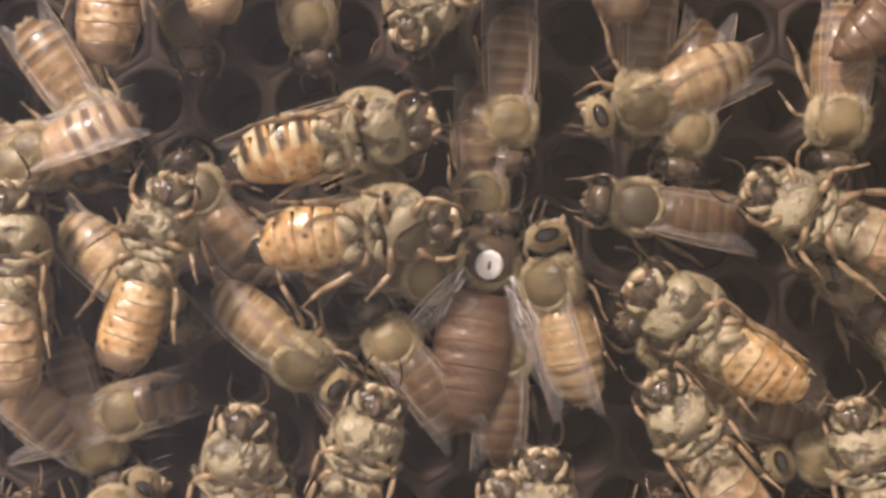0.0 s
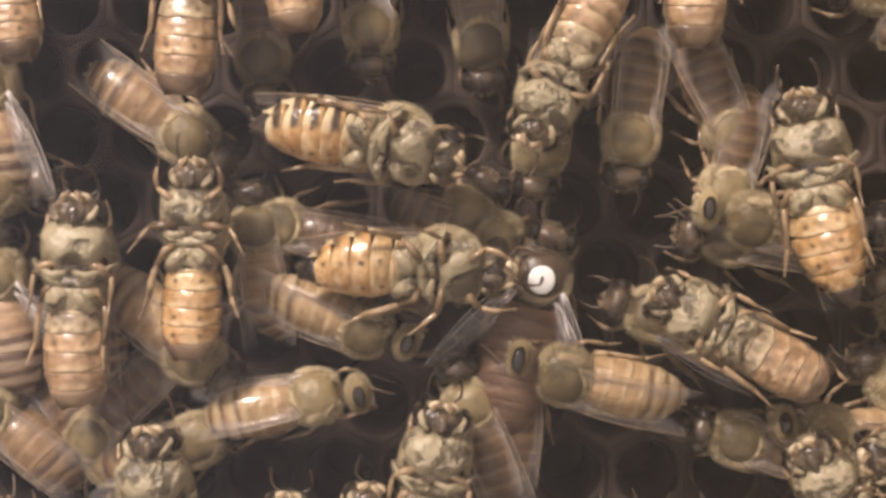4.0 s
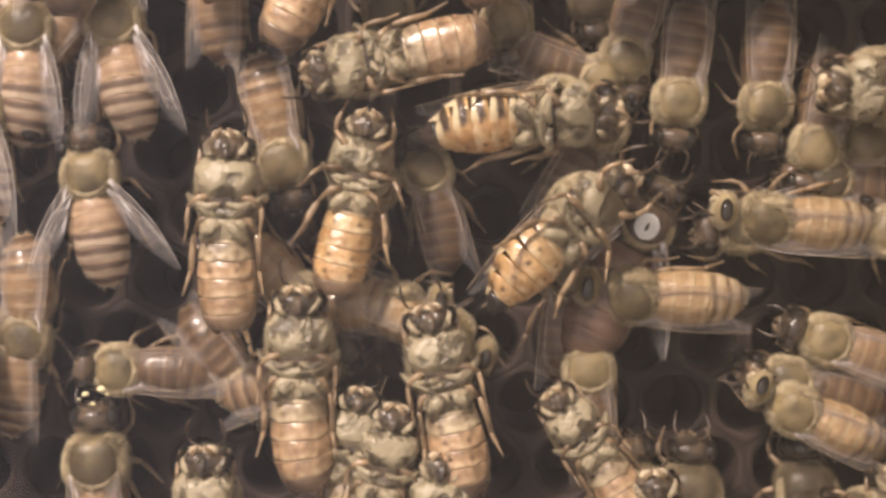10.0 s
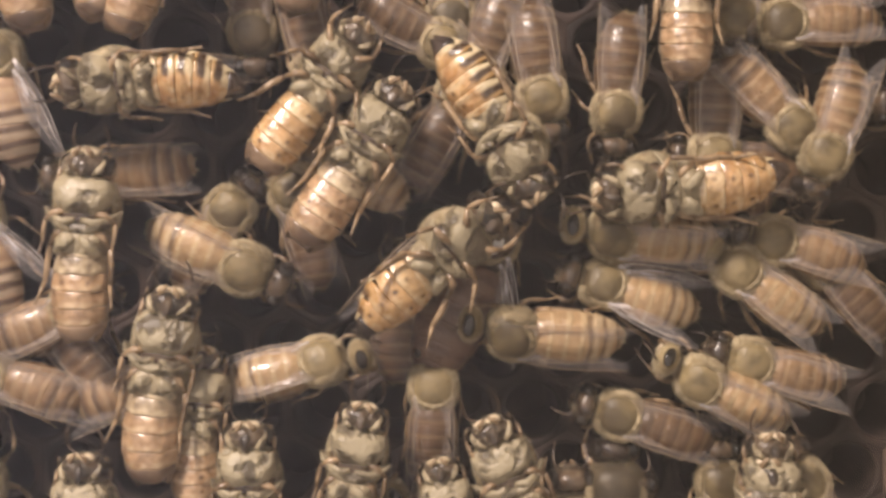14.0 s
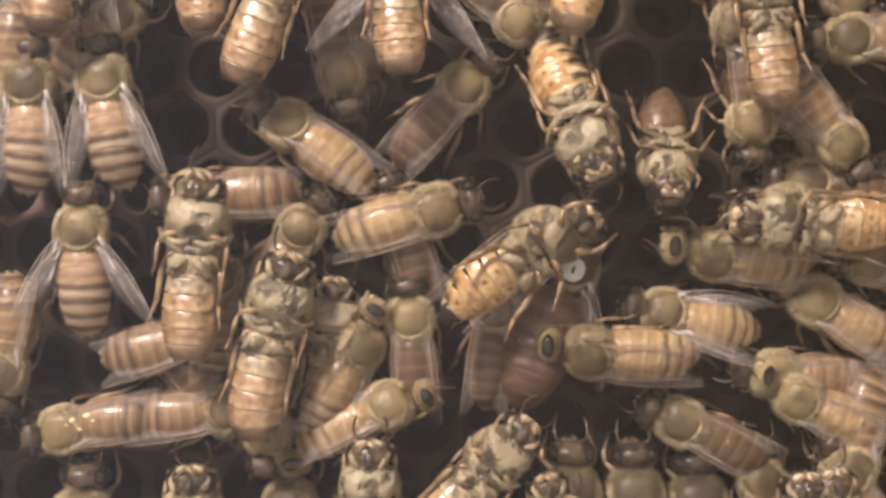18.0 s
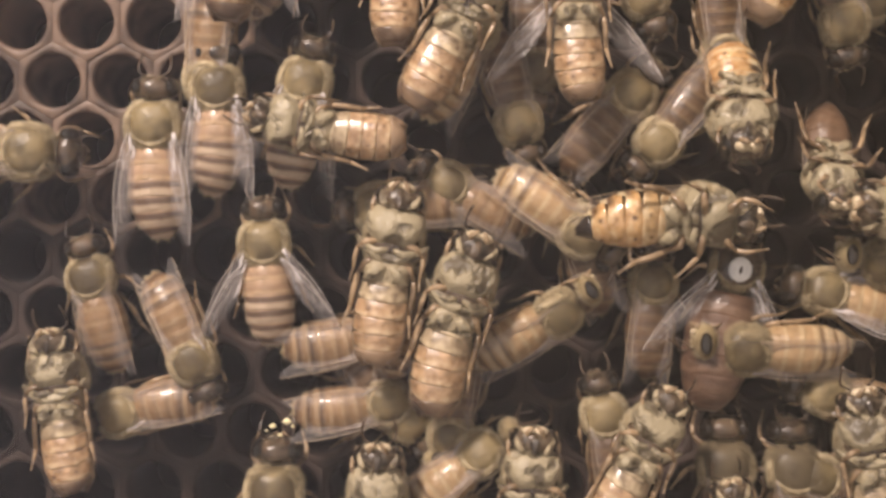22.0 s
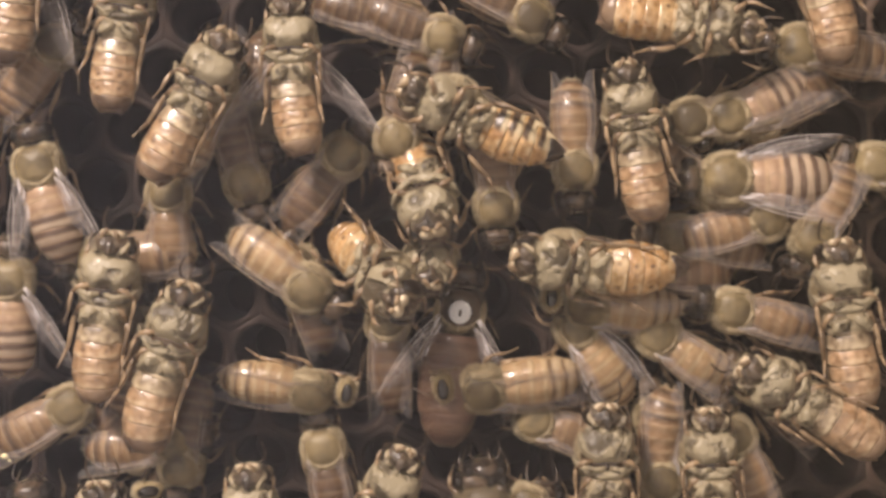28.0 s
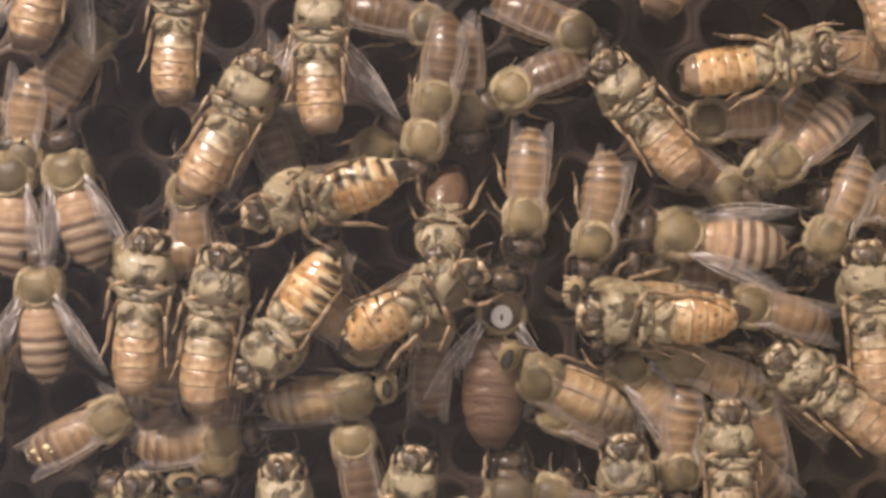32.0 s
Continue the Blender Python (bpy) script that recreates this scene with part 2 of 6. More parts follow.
LEG = plain("leg_shell", (0.13, 0.085, 0.045), (0.36, 0.255, 0.15), 0.28, 900.0, 0.6, 0.5)
FUZZ = plain("olive_fuzz", (0.20, 0.15, 0.075), (0.33, 0.26, 0.14), 0.8, 700.0)
GREY_FUZZ = plain("pale_fuzz", (0.44, 0.36, 0.22), (0.62, 0.53, 0.36), 0.8, 700.0)
DOWN = plain("cream_down", (0.20, 0.155, 0.085), (0.46, 0.375, 0.23), 0.6, 900.0, 0.9, depth=0.00015)
EYE = plain("black_eye", (0.008, 0.007, 0.006), (0.022, 0.017, 0.013), 0.10, 6000.0, 0.1, 1.0)
PALE = plain("pale_mouth", (0.48, 0.39, 0.25), (0.64, 0.54, 0.38), 0.35)
PAINT = plain("white_paint", (0.85, 0.85, 0.84), (0.74, 0.75, 0.77), 0.35)
# one wax in three tones: the shade behind the bees is put into the colour
SHADED_WAX = plain("dark_wax", (0.019, 0.014, 0.0125), (0.056, 0.040, 0.034), 0.65, 300.0, 0.7, shine=0.2)
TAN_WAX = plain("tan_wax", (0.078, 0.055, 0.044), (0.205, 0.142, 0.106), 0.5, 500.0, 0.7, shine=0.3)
HALF_SHADED_WAX = plain("half_shaded_wax", (0.045, 0.031, 0.025), (0.125, 0.085, 0.064), 0.55, 500.0, 0.7, shine=0.25)
# thorax and hair colours darkened as if shaded, for the deepest bees
SHADED_SHELL = plain("shaded_shell", (0.055, 0.043, 0.026), (0.125, 0.097, 0.056), 0.5, 650.0, 0.7, 0.1)
SHADED_FUZZ = plain("shaded_fuzz", (0.13, 0.10, 0.058), (0.24, 0.19, 0.11), 0.8, 700.0)
WOOD = plain("hive_wood", (0.10, 0.065, 0.038), (0.17, 0.11, 0.065), 0.7, 120.0)
SPECK = plain("pollen_speck", (0.75, 0.66, 0.36), (0.82, 0.76, 0.50), 0.5)


def wing_material(name, least, most):
    """Clear membrane with lengthwise folds; glints painted as opaque near-white streaks, strongest at the root."""
    m, nodes, links, bsdf = material(name)
    bsdf.inputs["Base Color"].default_value = (0.88, 0.83, 0.83, 1)
    bsdf.inputs["Roughness"].default_value = 0.16
    tex = nodes.new("ShaderNodeTexCoord")
    lie = nodes.new("ShaderNodeMapping")
    lie.inputs["Scale"].default_value = (0.13, 1.0, 1.0)
    links.new(tex.outputs["Object"], lie.inputs["Vector"])
    fold = nodes.new("ShaderNodeTexNoise")
    links.new(lie.outputs[0], fold.inputs["Vector"])
    fold.inputs["Scale"].default_value, fold.inputs["Detail"].default_value = 2600.0, 2.0
    streak = ramp(nodes, links, fold.outputs["Fac"], 0.50, 0.72)
    sep = nodes.new("ShaderNodeSeparateXYZ")
    links.new(tex.outputs["Object"], sep.inputs[0])
    root = ramp(nodes, links, sep.outputs[0], -4.6 * MM, -0.2 * MM)
    amount = math_node(nodes, links, "MULTIPLY", streak, math_node(nodes, links, "MULTIPLY_ADD", root, most, 0.06))
    bump(nodes, links, bsdf, fold.outputs["Fac"], 0.8, 0.0002)
    clear = nodes.new("ShaderNodeBsdfTransparent")
    clear.inputs["Color"].default_value = (0.96, 0.94, 0.92, 1)
    both = nodes.new("ShaderNodeMixShader")
    links.new(math_node(nodes, links, "ADD", amount, least), both.inputs[0])
    links.new(clear.outputs[0], both.inputs[1])
    links.new(bsdf.outputs[0], both.inputs[2])
    links.new(both.outputs[0], nodes["Material Output"].inputs["Surface"])
    return m


def glass_material():
    m, nodes, links, bsdf = material("clear_glass")
    nodes.remove(bsdf)
    clear, gloss, both, fres = (nodes.new("ShaderNode" + k) for k in ("BsdfTransparent", "BsdfGlossy", "MixShader", "Fresnel"))
    gloss.inputs["Roughness"].default_value = 0.02
    fres.inputs["IOR"].default_value = 1.39
    clear.inputs["Color"].default_value = (0.98, 0.985, 0.98, 1)
    links.new(fres.outputs[0], both.inputs[0])
    links.new(clear.outputs[0], both.inputs[1])
    links.new(gloss.outputs[0], both.inputs[2])
    links.new(both.outputs[0], nodes["Material Output"].inputs["Surface"])
    return m


WING = wing_material("wing_membrane", 0.06, 0.45)
SHEEN = wing_material("glinting_membrane", 0.08, 0.85)
SILVER = wing_material("silvery_membrane", 0.07, 1.15)
GLASS = glass_material()
PALE_VEIN = plain("pale_vein", (0.52, 0.45, 0.40), (0.78, 0.72, 0.68), 0.22)
VEIN = plain("wing_vein", (0.30, 0.22, 0.14), (0.50, 0.39, 0.26), 0.35)


# ---- mesh helpers: lists of points and faces, in millimetres ----
class Shape:
    def __init__(self):
        self.v, self.f = [], []

    def grid(self, rings, closed_ends=True):
        """Skin over rings of equal length; an end ring may be closed to a fan."""
        base, n = len(self.v), len(rings[0])
        for r in rings:
            self.v.extend(r)
        for i in range(len(rings) - 1):
            for j in range(n):
                a, b = base + i * n + j, base + i * n + (j + 1) % n
                self.f.append((a, b, b + n, a + n))
        if closed_ends:
            self.f.append(tuple(base + j for j in range(n))[::-1])
            last = base + (len(rings) - 1) * n
            self.f.append(tuple(last + j for j in range(n)))
        return self

    def ball(self, centre, radii, rows=9, n=14, lumps=0.0, seed=0):
        c = Vector(centre)
        rings = []
        for i in range(rows + 1):
            u = math.pi * (0.02 + 0.96 * i / rows)
            ring = []
            for j in range(n):
                w = 2 * math.pi * j / n
                d = Vector((math.cos(u), math.sin(u) * math.cos(w), math.sin(u) * math.sin(w)))
                k = 1 + lumps * (noise.noise(d * 2.3 + Vector((seed, 0, 0))) + 0.5 * noise.noise(d * 5.5 + Vector((0, seed, 0))))
                ring.append(tuple(c + Vector(d[k2] * radii[k2] * k for k2 in range(3))))
            rings.append(ring)
        return self.grid(rings)

    def lobe(self, centre, radii, bend, notch, rows=16, n=34, seed=0, lumps=0.11, taper=0.0, cleft=0.0):
        """A flattened ball swept into a crescent across the body, with a groove along its middle."""
        first = len(self.v)
        self.ball((0, 0, 0), radii, rows, n, lumps, seed)
        for i in range(first, len(self.v)):
            x, y, z = self.v[i]
            w = y / radii[1]
            w = math.copysign(abs(w) ** 0.62, w)
            y = w * radii[1]
            z2 = z + (notch * math.exp(-(y / 0.28) ** 2) if z < 0 else 0)
            x2 = x * (1 - 0.25 * w * w) + bend * w * w + (cleft * math.exp(-(y / 0.36) ** 2) * -x / radii[0] if x < 0 else 0)
            y *= 1 + taper * x / radii[0]
            self.v[i] = (x2 + centre[0], y + centre[1], z2 + centre[2])
        return self

    def tube(self, points, radii, n=8, flat=1.0):
        pts = [Vector(p) for p in points]
        rings = []
        for i, p in enumerate(pts):
            way = (pts[min(i + 1, len(pts) - 1)] - pts[max(i - 1, 0)]).normalized()
            side = way.cross(Vector((0.13, 0.21, 0.97))).normalized()
            up = side.cross(way)
            rings.append([tuple(p + side * math.cos(2 * math.pi * j / n) * radii[i] + up * math.sin(2 * math.pi * j / n) * radii[i] * flat) for j in range(n)])
        return self.grid(rings)

    def hairs(self, roots, length, width, rng, sweep=(0, 0, 0)):
        for p, d in roots:
            p, d = Vector(p), Vector(d)
            d = (d + Vector(sweep) + Vector((rng.uniform(-0.4, 0.4), rng.uniform(-0.4, 0.4), rng.uniform(-0.4, 0.4)))).normalized()
            side = d.cross(Vector((0.3, 0.5, 0.8))).normalized() * width
            up = d.cross(side)
            b = len(self.v)
            tip = p + d * length * rng.uniform(0.6, 1.2)
            self.v.extend([tuple(p + side), tuple(p - side * 0.5 + up * 0.87), tuple(p - side * 0.5 - up * 0.87), tuple(tip)])
            self.f.extend([(b, b + 1, b + 3), (b + 1, b + 2, b + 3), (b + 2, b, b + 3)])
        return self

    def mesh(self, name, mats, smooth=True, pick=None):
        me = bpy.data.meshes.new(name)
        me.from_pydata([tuple(c * MM for c in p) for p in self.v], [], self.f)
        for m in mats if isinstance(mats, (list, tuple)) else [mats]:
            me.materials.append(m)
        if smooth:
            me.polygons.foreach_set("use_smooth", [True] * len(me.polygons))
        if pick is not None:
            me.polygons.foreach_set("material_index", pick)
        me.update()
        return me


def part(name, me, parent, at=(0, 0, 0), label=""):
    ob = new(name, me)
    ob.parent = parent
    ob.location = [c * MM for c in at]
    return tagged(ob, label) if label else ob


def box(name, lo, hi, mat, bevel=0.4):
    """A bevelled block between two corners, in millimetres."""
    bm = bmesh.new()
    bmesh.ops.create_cube(bm, size=1.0)
    for v in bm.verts:
        v.co = Vector([(lo[i] + hi[i]) / 2 + v.co[i] * (hi[i] - lo[i]) for i in range(3)]) * MM
    bmesh.ops.bevel(bm, geom=bm.edges[:], offset=bevel * MM, segments=2, affect="EDGES")
    me = bpy.data.meshes.new(name)
    bm.to_mesh(me)
    bm.free()
    me.materials.append(mat)
    return new(name, me)


# ---- hive: glass, comb, wooden sides ----
X0, X1, Z0, Z1 = -42.0, 76.0, -38.0, 36.0
COMB = 11.6   # depth of the comb's face behind the inner face of the glass
pane = tagged(box("window_1", (X0 - 6, -3.0, Z0 - 6), (X1 + 6, 0.0, Z1 + 6), GLASS), "clear glass pane of an observation hive", "glass pane", kind="structure")
pane.visible_shadow = False
back = tagged(box("wall_back", (X0 - 6, COMB + 9.6, Z0 - 6), (X1 + 6, COMB + 12, Z1 + 6), SHADED_WAX), "dark wax midrib behind the comb cells", "comb", kind="structure")
for nm, lo, hi in (("wall_west", (X0 - 14, -3, Z0 - 14), (X0 - 6, COMB + 12, Z1 + 14)), ("wall_east", (X1 + 6, -3, Z0 - 14), (X1 + 14, COMB + 12, Z1 + 14)),
                   ("wall_base", (X0 - 6, -3, Z0 - 14), (X1 + 6, COMB + 12, Z0 - 6)), ("wall_top", (X0 - 6, -3, Z1 + 6), (X1 + 6, COMB + 12, Z1 + 14))):
    tagged(box(nm, lo, hi, WOOD, 0.8), "dark wooden side of the hive frame", "hive wall", kind="structure")


# ---- bees ----
RNG = random.Random(7)
SEGMENTS = 6


BLUNT = ((0, 1.70), (0.1, 1.98), (0.35, 2.20), (0.60, 2.14), (0.78, 1.84), (0.90, 1.36), (0.96, 0.92), (1.0, 0.45))
BELLY = ((0, 1.55), (0.15, 1.74), (0.3, 1.88), (0.5, 2.02), (0.68, 2.00), (0.82, 1.80), (0.92, 1.52), (1.0, 1.00))
POINTED = ((0, 1.3), (0.1, 1.85), (0.38, 2.2), (0.56, 2.02), (0.72, 1.58), (0.86, 1.0), (0.95, 0.5), (1.0, 0.15))


def profile(u, pts):
    """Half width of an abdomen, u from 0 at the waist to 1 at the tip."""
    for (a, p), (b, q) in zip(pts, pts[1:]):
        if u <= b:
            w = (u - a) / (b - a)
            return p + (q - p) * w
    return pts[-1][1]


def segment_mesh(name, k, pts, length, thick, mat, groove=0.0, lip=1.0, plate=0.0, hair=None):
    """One ring of the abdomen; its rear lip stands over the next ring."""
    s = Shape()
    u0, u1 = k / SEGMENTS, (k + 1) / SEGMENTS
    last = k == SEGMENTS - 1
    rings = []
    # belly plates swell towards the rear and drop sharply
    steps = [(0.0, 0.93), (0.14, 0.955), (0.32, 0.985), (0.6, 1.0), (0.86, 1.02), (1.0, 1.022), (1.08, 1.005), (1.13, 0.955)] if plate and not last else [(0.0, 0.955), (0.12, 0.985), (0.4, 1.0), (0.75, 1.008), (0.98, 1.012), (1.08, 1.002), (1.12, 0.972)] if not last else [(0.0, 0.95), (0.2, 1.0), (0.5, 1.0), (0.8, 1.0), (1.0, 1.0), (1.04, 0.5)]
    sides = 44 if plate else 32
    for w, g in steps:
        u = min(u0 + (u1 - u0) * w, 1.0)
        r = profile(u, pts) * thick
        ring = []
        for j in range(sides):
            a = 2 * math.pi * j / sides
            sn, cs = math.sin(a), math.cos(a)
            flat = (0.76 if sn < 0 else 0.90) * (1 + (g - 1) * (lip if sn > -0.2 else 0.35 * lip + plate))
            dent = 1 - 0.03 * (abs(cs) ** 6)
            if sn < 0:
                dent -= groove * math.exp(-((abs(cs) - 0.74) / 0.10) ** 2)
            bow = (0.32 if sn < 0 else -0.22) * cs * cs * w
            if sn < 0:
                # the rear edge of a belly plate runs in shallow scallops
                bow += plate * w * -sn * (0.13 * math.cos(4.2 * cs) + 0.10 * noise.noise(Vector((2.5 * cs, 1.7 * k, 0.0))))
            lump = 1 + 0.035 * noise.noise(Vector((2 * cs, 2 * sn, u * 5 + k)))
            ring.append((-(u - u0) * length + bow, r * cs * dent * lump, r * sn * flat * dent * lump - 0.25 * u))
        rings.append(ring)
    s.grid(rings)
    if not hair:
        return s.mesh(name, mat)
    # short pale hairs towards the rear rim of the back, longer on the foremost ring
    rng, shell, fringe = random.Random(60 + k), len(s.f), []
    for i in range(150 if k else 240):
        a = math.pi * rng.uniform(-0.06, 1.06)
        w = rng.uniform(0.0, 0.9) if k == 0 else rng.uniform(0.55, 1.0)
        row = rings[min(int(w * 5), len(rings) - 2)]
        p = Vector(row[int(round(a / (2 * math.pi) * 32)) % 32])
        fringe.append((p + Vector((rng.uniform(-0.12, 0.12), rng.uniform(-0.15, 0.15), 0.0)), Vector((-0.9, 0.35 * math.cos(a), 0.35 * math.sin(a)))))
    s.hairs(fringe, 0.42 if k == 0 else 0.26, 0.014, rng)
    return s.mesh(name, [mat, hair], pick=[0] * shell + [1] * (len(s.f) - shell))


def ball_roots(centre, radii, count, rng, keep):
    out = []
    while len(out) < count:
        d = Vector((rng.gauss(0, 1), rng.gauss(0, 1), rng.gauss(0, 1))).normalized()
        if keep(d):
            out.append((Vector(centre) + Vector(d[i] * radii[i] for i in range(3)), d))
    return out


LEGS = {
    "fore": (((3.6, 0.6, -1.2), (3.9, 1.5, -1.1), (4.5, 1.85, -0.5), (5.0, 1.85, -0.2), (5.5, 1.75, -0.3), (6.1, 1.6, -0.6)), (0.24, 0.27, 0.21, 0.16, 0.12, 0.07)),
    "mid": (((2.2, 0.8, -1.2), (2.0, 1.7, -1.4), (1.5, 2.35, -1.1), (0.7, 2.4, -1.2), (0.0, 2.35, -1.4), (-0.9, 2.45, -1.8)), (0.24, 0.27, 0.21, 0.17, 0.12, 0.07)),
    "hind": (((0.9, 0.8, -1.1), (0.6, 1.5, -1.2), (-0.2, 2.0, -0.8), (-1.4, 2.12, -0.7), (-2.7, 2.15, -0.9), (-4.2, 2.5, -1.6)), (0.24, 0.27, 0.21, 0.22, 0.22, 0.08)),
}
LEGS_WIDE = {
    "fore": (((3.6, 0.6, -1.3), (3.9, 1.3, -1.7), (4.6, 2.0, -1.6), (5.3, 2.0, -1.9), (5.9, 1.8, -2.1), (6.7, 1.5, -2.4)), (0.24, 0.28, 0.22, 0.18, 0.13, 0.07)),
    "mid": (((2.2, 0.8, -1.5), (2.1, 1.7, -1.8), (2.0, 2.5, -1.6), (1.5, 2.9, -1.8), (1.0, 3.2, -2.1), (0.3, 3.7, -2.4)), (0.24, 0.28, 0.22, 0.18, 0.13, 0.07)),
    "hind": (((0.9, 0.8, -1.5), (0.6, 1.5, -1.8), (-0.3, 2.2, -1.3), (-1.3, 2.6, -1.4), (-2.4, 2.8, -1.7), (-3.7, 3.4, -2.3)), (0.24, 0.28, 0.22, 0.24, 0.24, 0.08)),
}


def wing_shape(length, width, side, front=0.10, thin=1.0):
    """A wing's outline fan with a slight camber, root at the origin, pointing to -x; side is 1 or -1."""
    s = Shape()
    rows, cols = 9, 5
    pts = {}
    for i in range(rows + 1):
        u = i / rows
        lead = front * math.sin(math.pi * (0.1 + 0.9 * u)) * width
        trail = -width * (math.sin(math.pi * (0.06 + 0.90 * u ** 0.62)) ** 0.75) * (0.35 + 0.65 * min(1.0, u * 2.2)) * thin
        for j in range(cols + 1):
            w = j / cols
            y = lead + (trail - lead) * w
            z = 0.16 * math.sin(math.pi * u) - 0.28 * w * w + 0.05 * math.sin(9 * w + 5 * u)
            pts[i, j] = len(s.v)
            s.v.append((-length * u, side * y, z))
    for i in range(rows):
        for j in range(cols):
            s.f.append((pts[i, j], pts[i + 1, j], pts[i + 1, j + 1], pts[i, j + 1]))
    veins = Shape()
    for j, r in ((0, 0.030), (1, 0.014), (3, 0.010)):
        veins.tube([Vector(s.v[pts[i, j]]) + Vector((0, 0, 0.02)) for i in range(rows if j else rows + 1)], [r] * (rows if j else rows + 1), 5)
    for i in (4, 6):
        veins.tube([Vector(s.v[pts[i, j]]) + Vector((0, 0, 0.02)) for j in range(0, 4)], [0.014] * 4, 5)
    return s, veins


MESH = {}
BELLY_UP = ("pale", "umber", "amber", "honey", "tiger", "tiger_left")   # coats of the bees that walk on the glass


def bee_meshes():
    """All the shared meshes of the bees."""
    rng = random.Random(3)
    M = MESH
    for key, front, rear, tip, pts, groove, lip in (("pale", ASH_F, PALE_F, TIP, BELLY, 0.02, 0.35), ("amber", CREAM_F, AMBER_F, BLACK_TIP, POINTED, 0.0, 0.6), ("honey", CREAM_F, AMBER_F, TIP, BELLY, 0.02, 0.4), ("tiger", TIGER, TIGER, BLACK_TIP, POINTED, 0.0, 0.9), ("tiger_left", TIGER_LEFT, TIGER_LEFT, BLACK_TIP, POINTED, 0.0, 0.9), ("dark", SHADED_COAT, SHADED_COAT, SHADED_COAT, BLUNT, 0.0, 0.2), ("umber", SHADED_COAT, SHADED_COAT, SHADED_COAT, POINTED, 0.04, 0.7),
                                                 ("brown", BROWN_F, BROWN_R, BROWN_R, BLUNT, 0.0, 0.2), ("banded", BANDED_F, BANDED, BANDED, BLUNT, 0.0, 0.4), ("gold", GOLD, GOLD_R, GOLD_R, BLUNT, 0.0, 0.25)):
        for k in range(SEGMENTS):
            M[key, k] = segment_mesh("abdomen_ring", k, pts, 6.9, 1.0, tip if k == SEGMENTS - 1 else front if k < (3 if key in ("brown", "gold") else 2) else rear, groove, lip, 0.42 if key in BELLY_UP else 0.0, None if key in BELLY_UP else FUZZ if key == "dark" else GREY_FUZZ)
    for k in range(SEGMENTS):
        M["queen", k] = segment_mesh("abdomen_ring", k, BLUNT, 9.6, 1.30, QUEEN)
    # thorax: a bare olive disc on the back with a low rear ridge, fine hairs round its rim
    def shield(d):
        """A point of the thorax in direction d: squarish from above, with a flattened top."""
        flat = math.hypot(d.x, d.y)
        c, q = (abs(d.x) / flat, abs(d.y) / flat) if flat > 1e-6 else (1.0, 0.0)
        k = 0.95 * (c ** 2.9 + q ** 2.9) ** (-1 / 2.9)
        back = 1 - 0.14 * max(0.0, -d.x) ** 2
        return Vector((2.38 + 2.08 * d.x * k, 2.06 * d.y * k * back, 0.1 + 1.72 * d.z * (1.22 - 0.22 * d.z * d.z)))

    s = Shape().ball((0, 0, 0), (1, 1, 1), 16, 28, 0.0)
    s.v = [tuple(shield(Vector(v)) * (1 + 0.02 * noise.noise(Vector(v) * 3))) for v in s.v]
    under = [1 if sum(s.v[i][2] for i in f) / len(f) < -0.25 else 0 for f in s.f]
    shell = len(s.f)

    def coat(count, keep):
        return [(shield(d), d) for p, d in ball_roots((0, 0, 0), (1, 1, 1), count, rng, keep)]

    s.hairs(coat(700, lambda d: d.z > 0.72), 0.15, 0.018, rng, (-0.5, 0, 0))
    short = len(s.f)
    s.hairs(coat(2300, lambda d: -0.3 < d.z < 0.62 and (abs(d.y) > 0.35 or d.x < 0)), 0.44, 0.028, rng, (-0.3, 0, 0.1))
    for key, skin, top, side in (("dusk_thorax", SHADED_SHELL, SHADED_FUZZ, SHADED_FUZZ), ("queen_thorax", SHELL, CHEEK, CHEEK), ("thorax", DISC, FUZZ, GREY_FUZZ)):
        M[key] = s.mesh("thorax", [skin, SHELL, top, side], pick=under + [2] * (short - shell) + [3 if (i // 3) % 3 else 2 for i in range(len(s.f) - short)])
    s = Shape().lobe((0.86, 0, 1.02), (0.42, 1.62, 0.62), 1.05, 0.0, 10, 24, lumps=0.06)
    shell = len(s.f)
    s.hairs([(v, (Vector(v) - Vector((0.9, 0, 0.6))).normalized()) for v in s.v if v[2] > 0.9 for i in range(3)], 0.34, 0.02, rng, (-0.4, 0, 0))
    M["scutellum"] = s.mesh("scutellum", [DOWN, GREY_FUZZ], pick=[0] * shell + [1] * (len(s.f) - shell))
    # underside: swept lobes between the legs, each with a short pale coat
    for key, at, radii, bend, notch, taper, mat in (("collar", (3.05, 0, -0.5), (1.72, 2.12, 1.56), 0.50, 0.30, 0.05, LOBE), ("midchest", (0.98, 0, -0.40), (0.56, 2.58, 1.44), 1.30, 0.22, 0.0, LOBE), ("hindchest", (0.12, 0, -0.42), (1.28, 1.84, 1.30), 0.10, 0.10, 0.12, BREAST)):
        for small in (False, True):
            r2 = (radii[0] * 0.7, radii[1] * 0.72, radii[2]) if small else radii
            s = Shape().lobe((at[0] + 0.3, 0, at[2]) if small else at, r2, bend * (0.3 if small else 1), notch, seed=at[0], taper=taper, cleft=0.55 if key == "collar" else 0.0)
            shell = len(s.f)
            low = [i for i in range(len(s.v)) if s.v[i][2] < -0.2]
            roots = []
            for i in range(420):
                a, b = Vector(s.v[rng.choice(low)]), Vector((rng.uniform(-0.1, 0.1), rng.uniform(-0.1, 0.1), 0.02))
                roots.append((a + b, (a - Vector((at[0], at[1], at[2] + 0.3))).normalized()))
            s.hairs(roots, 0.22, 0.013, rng)
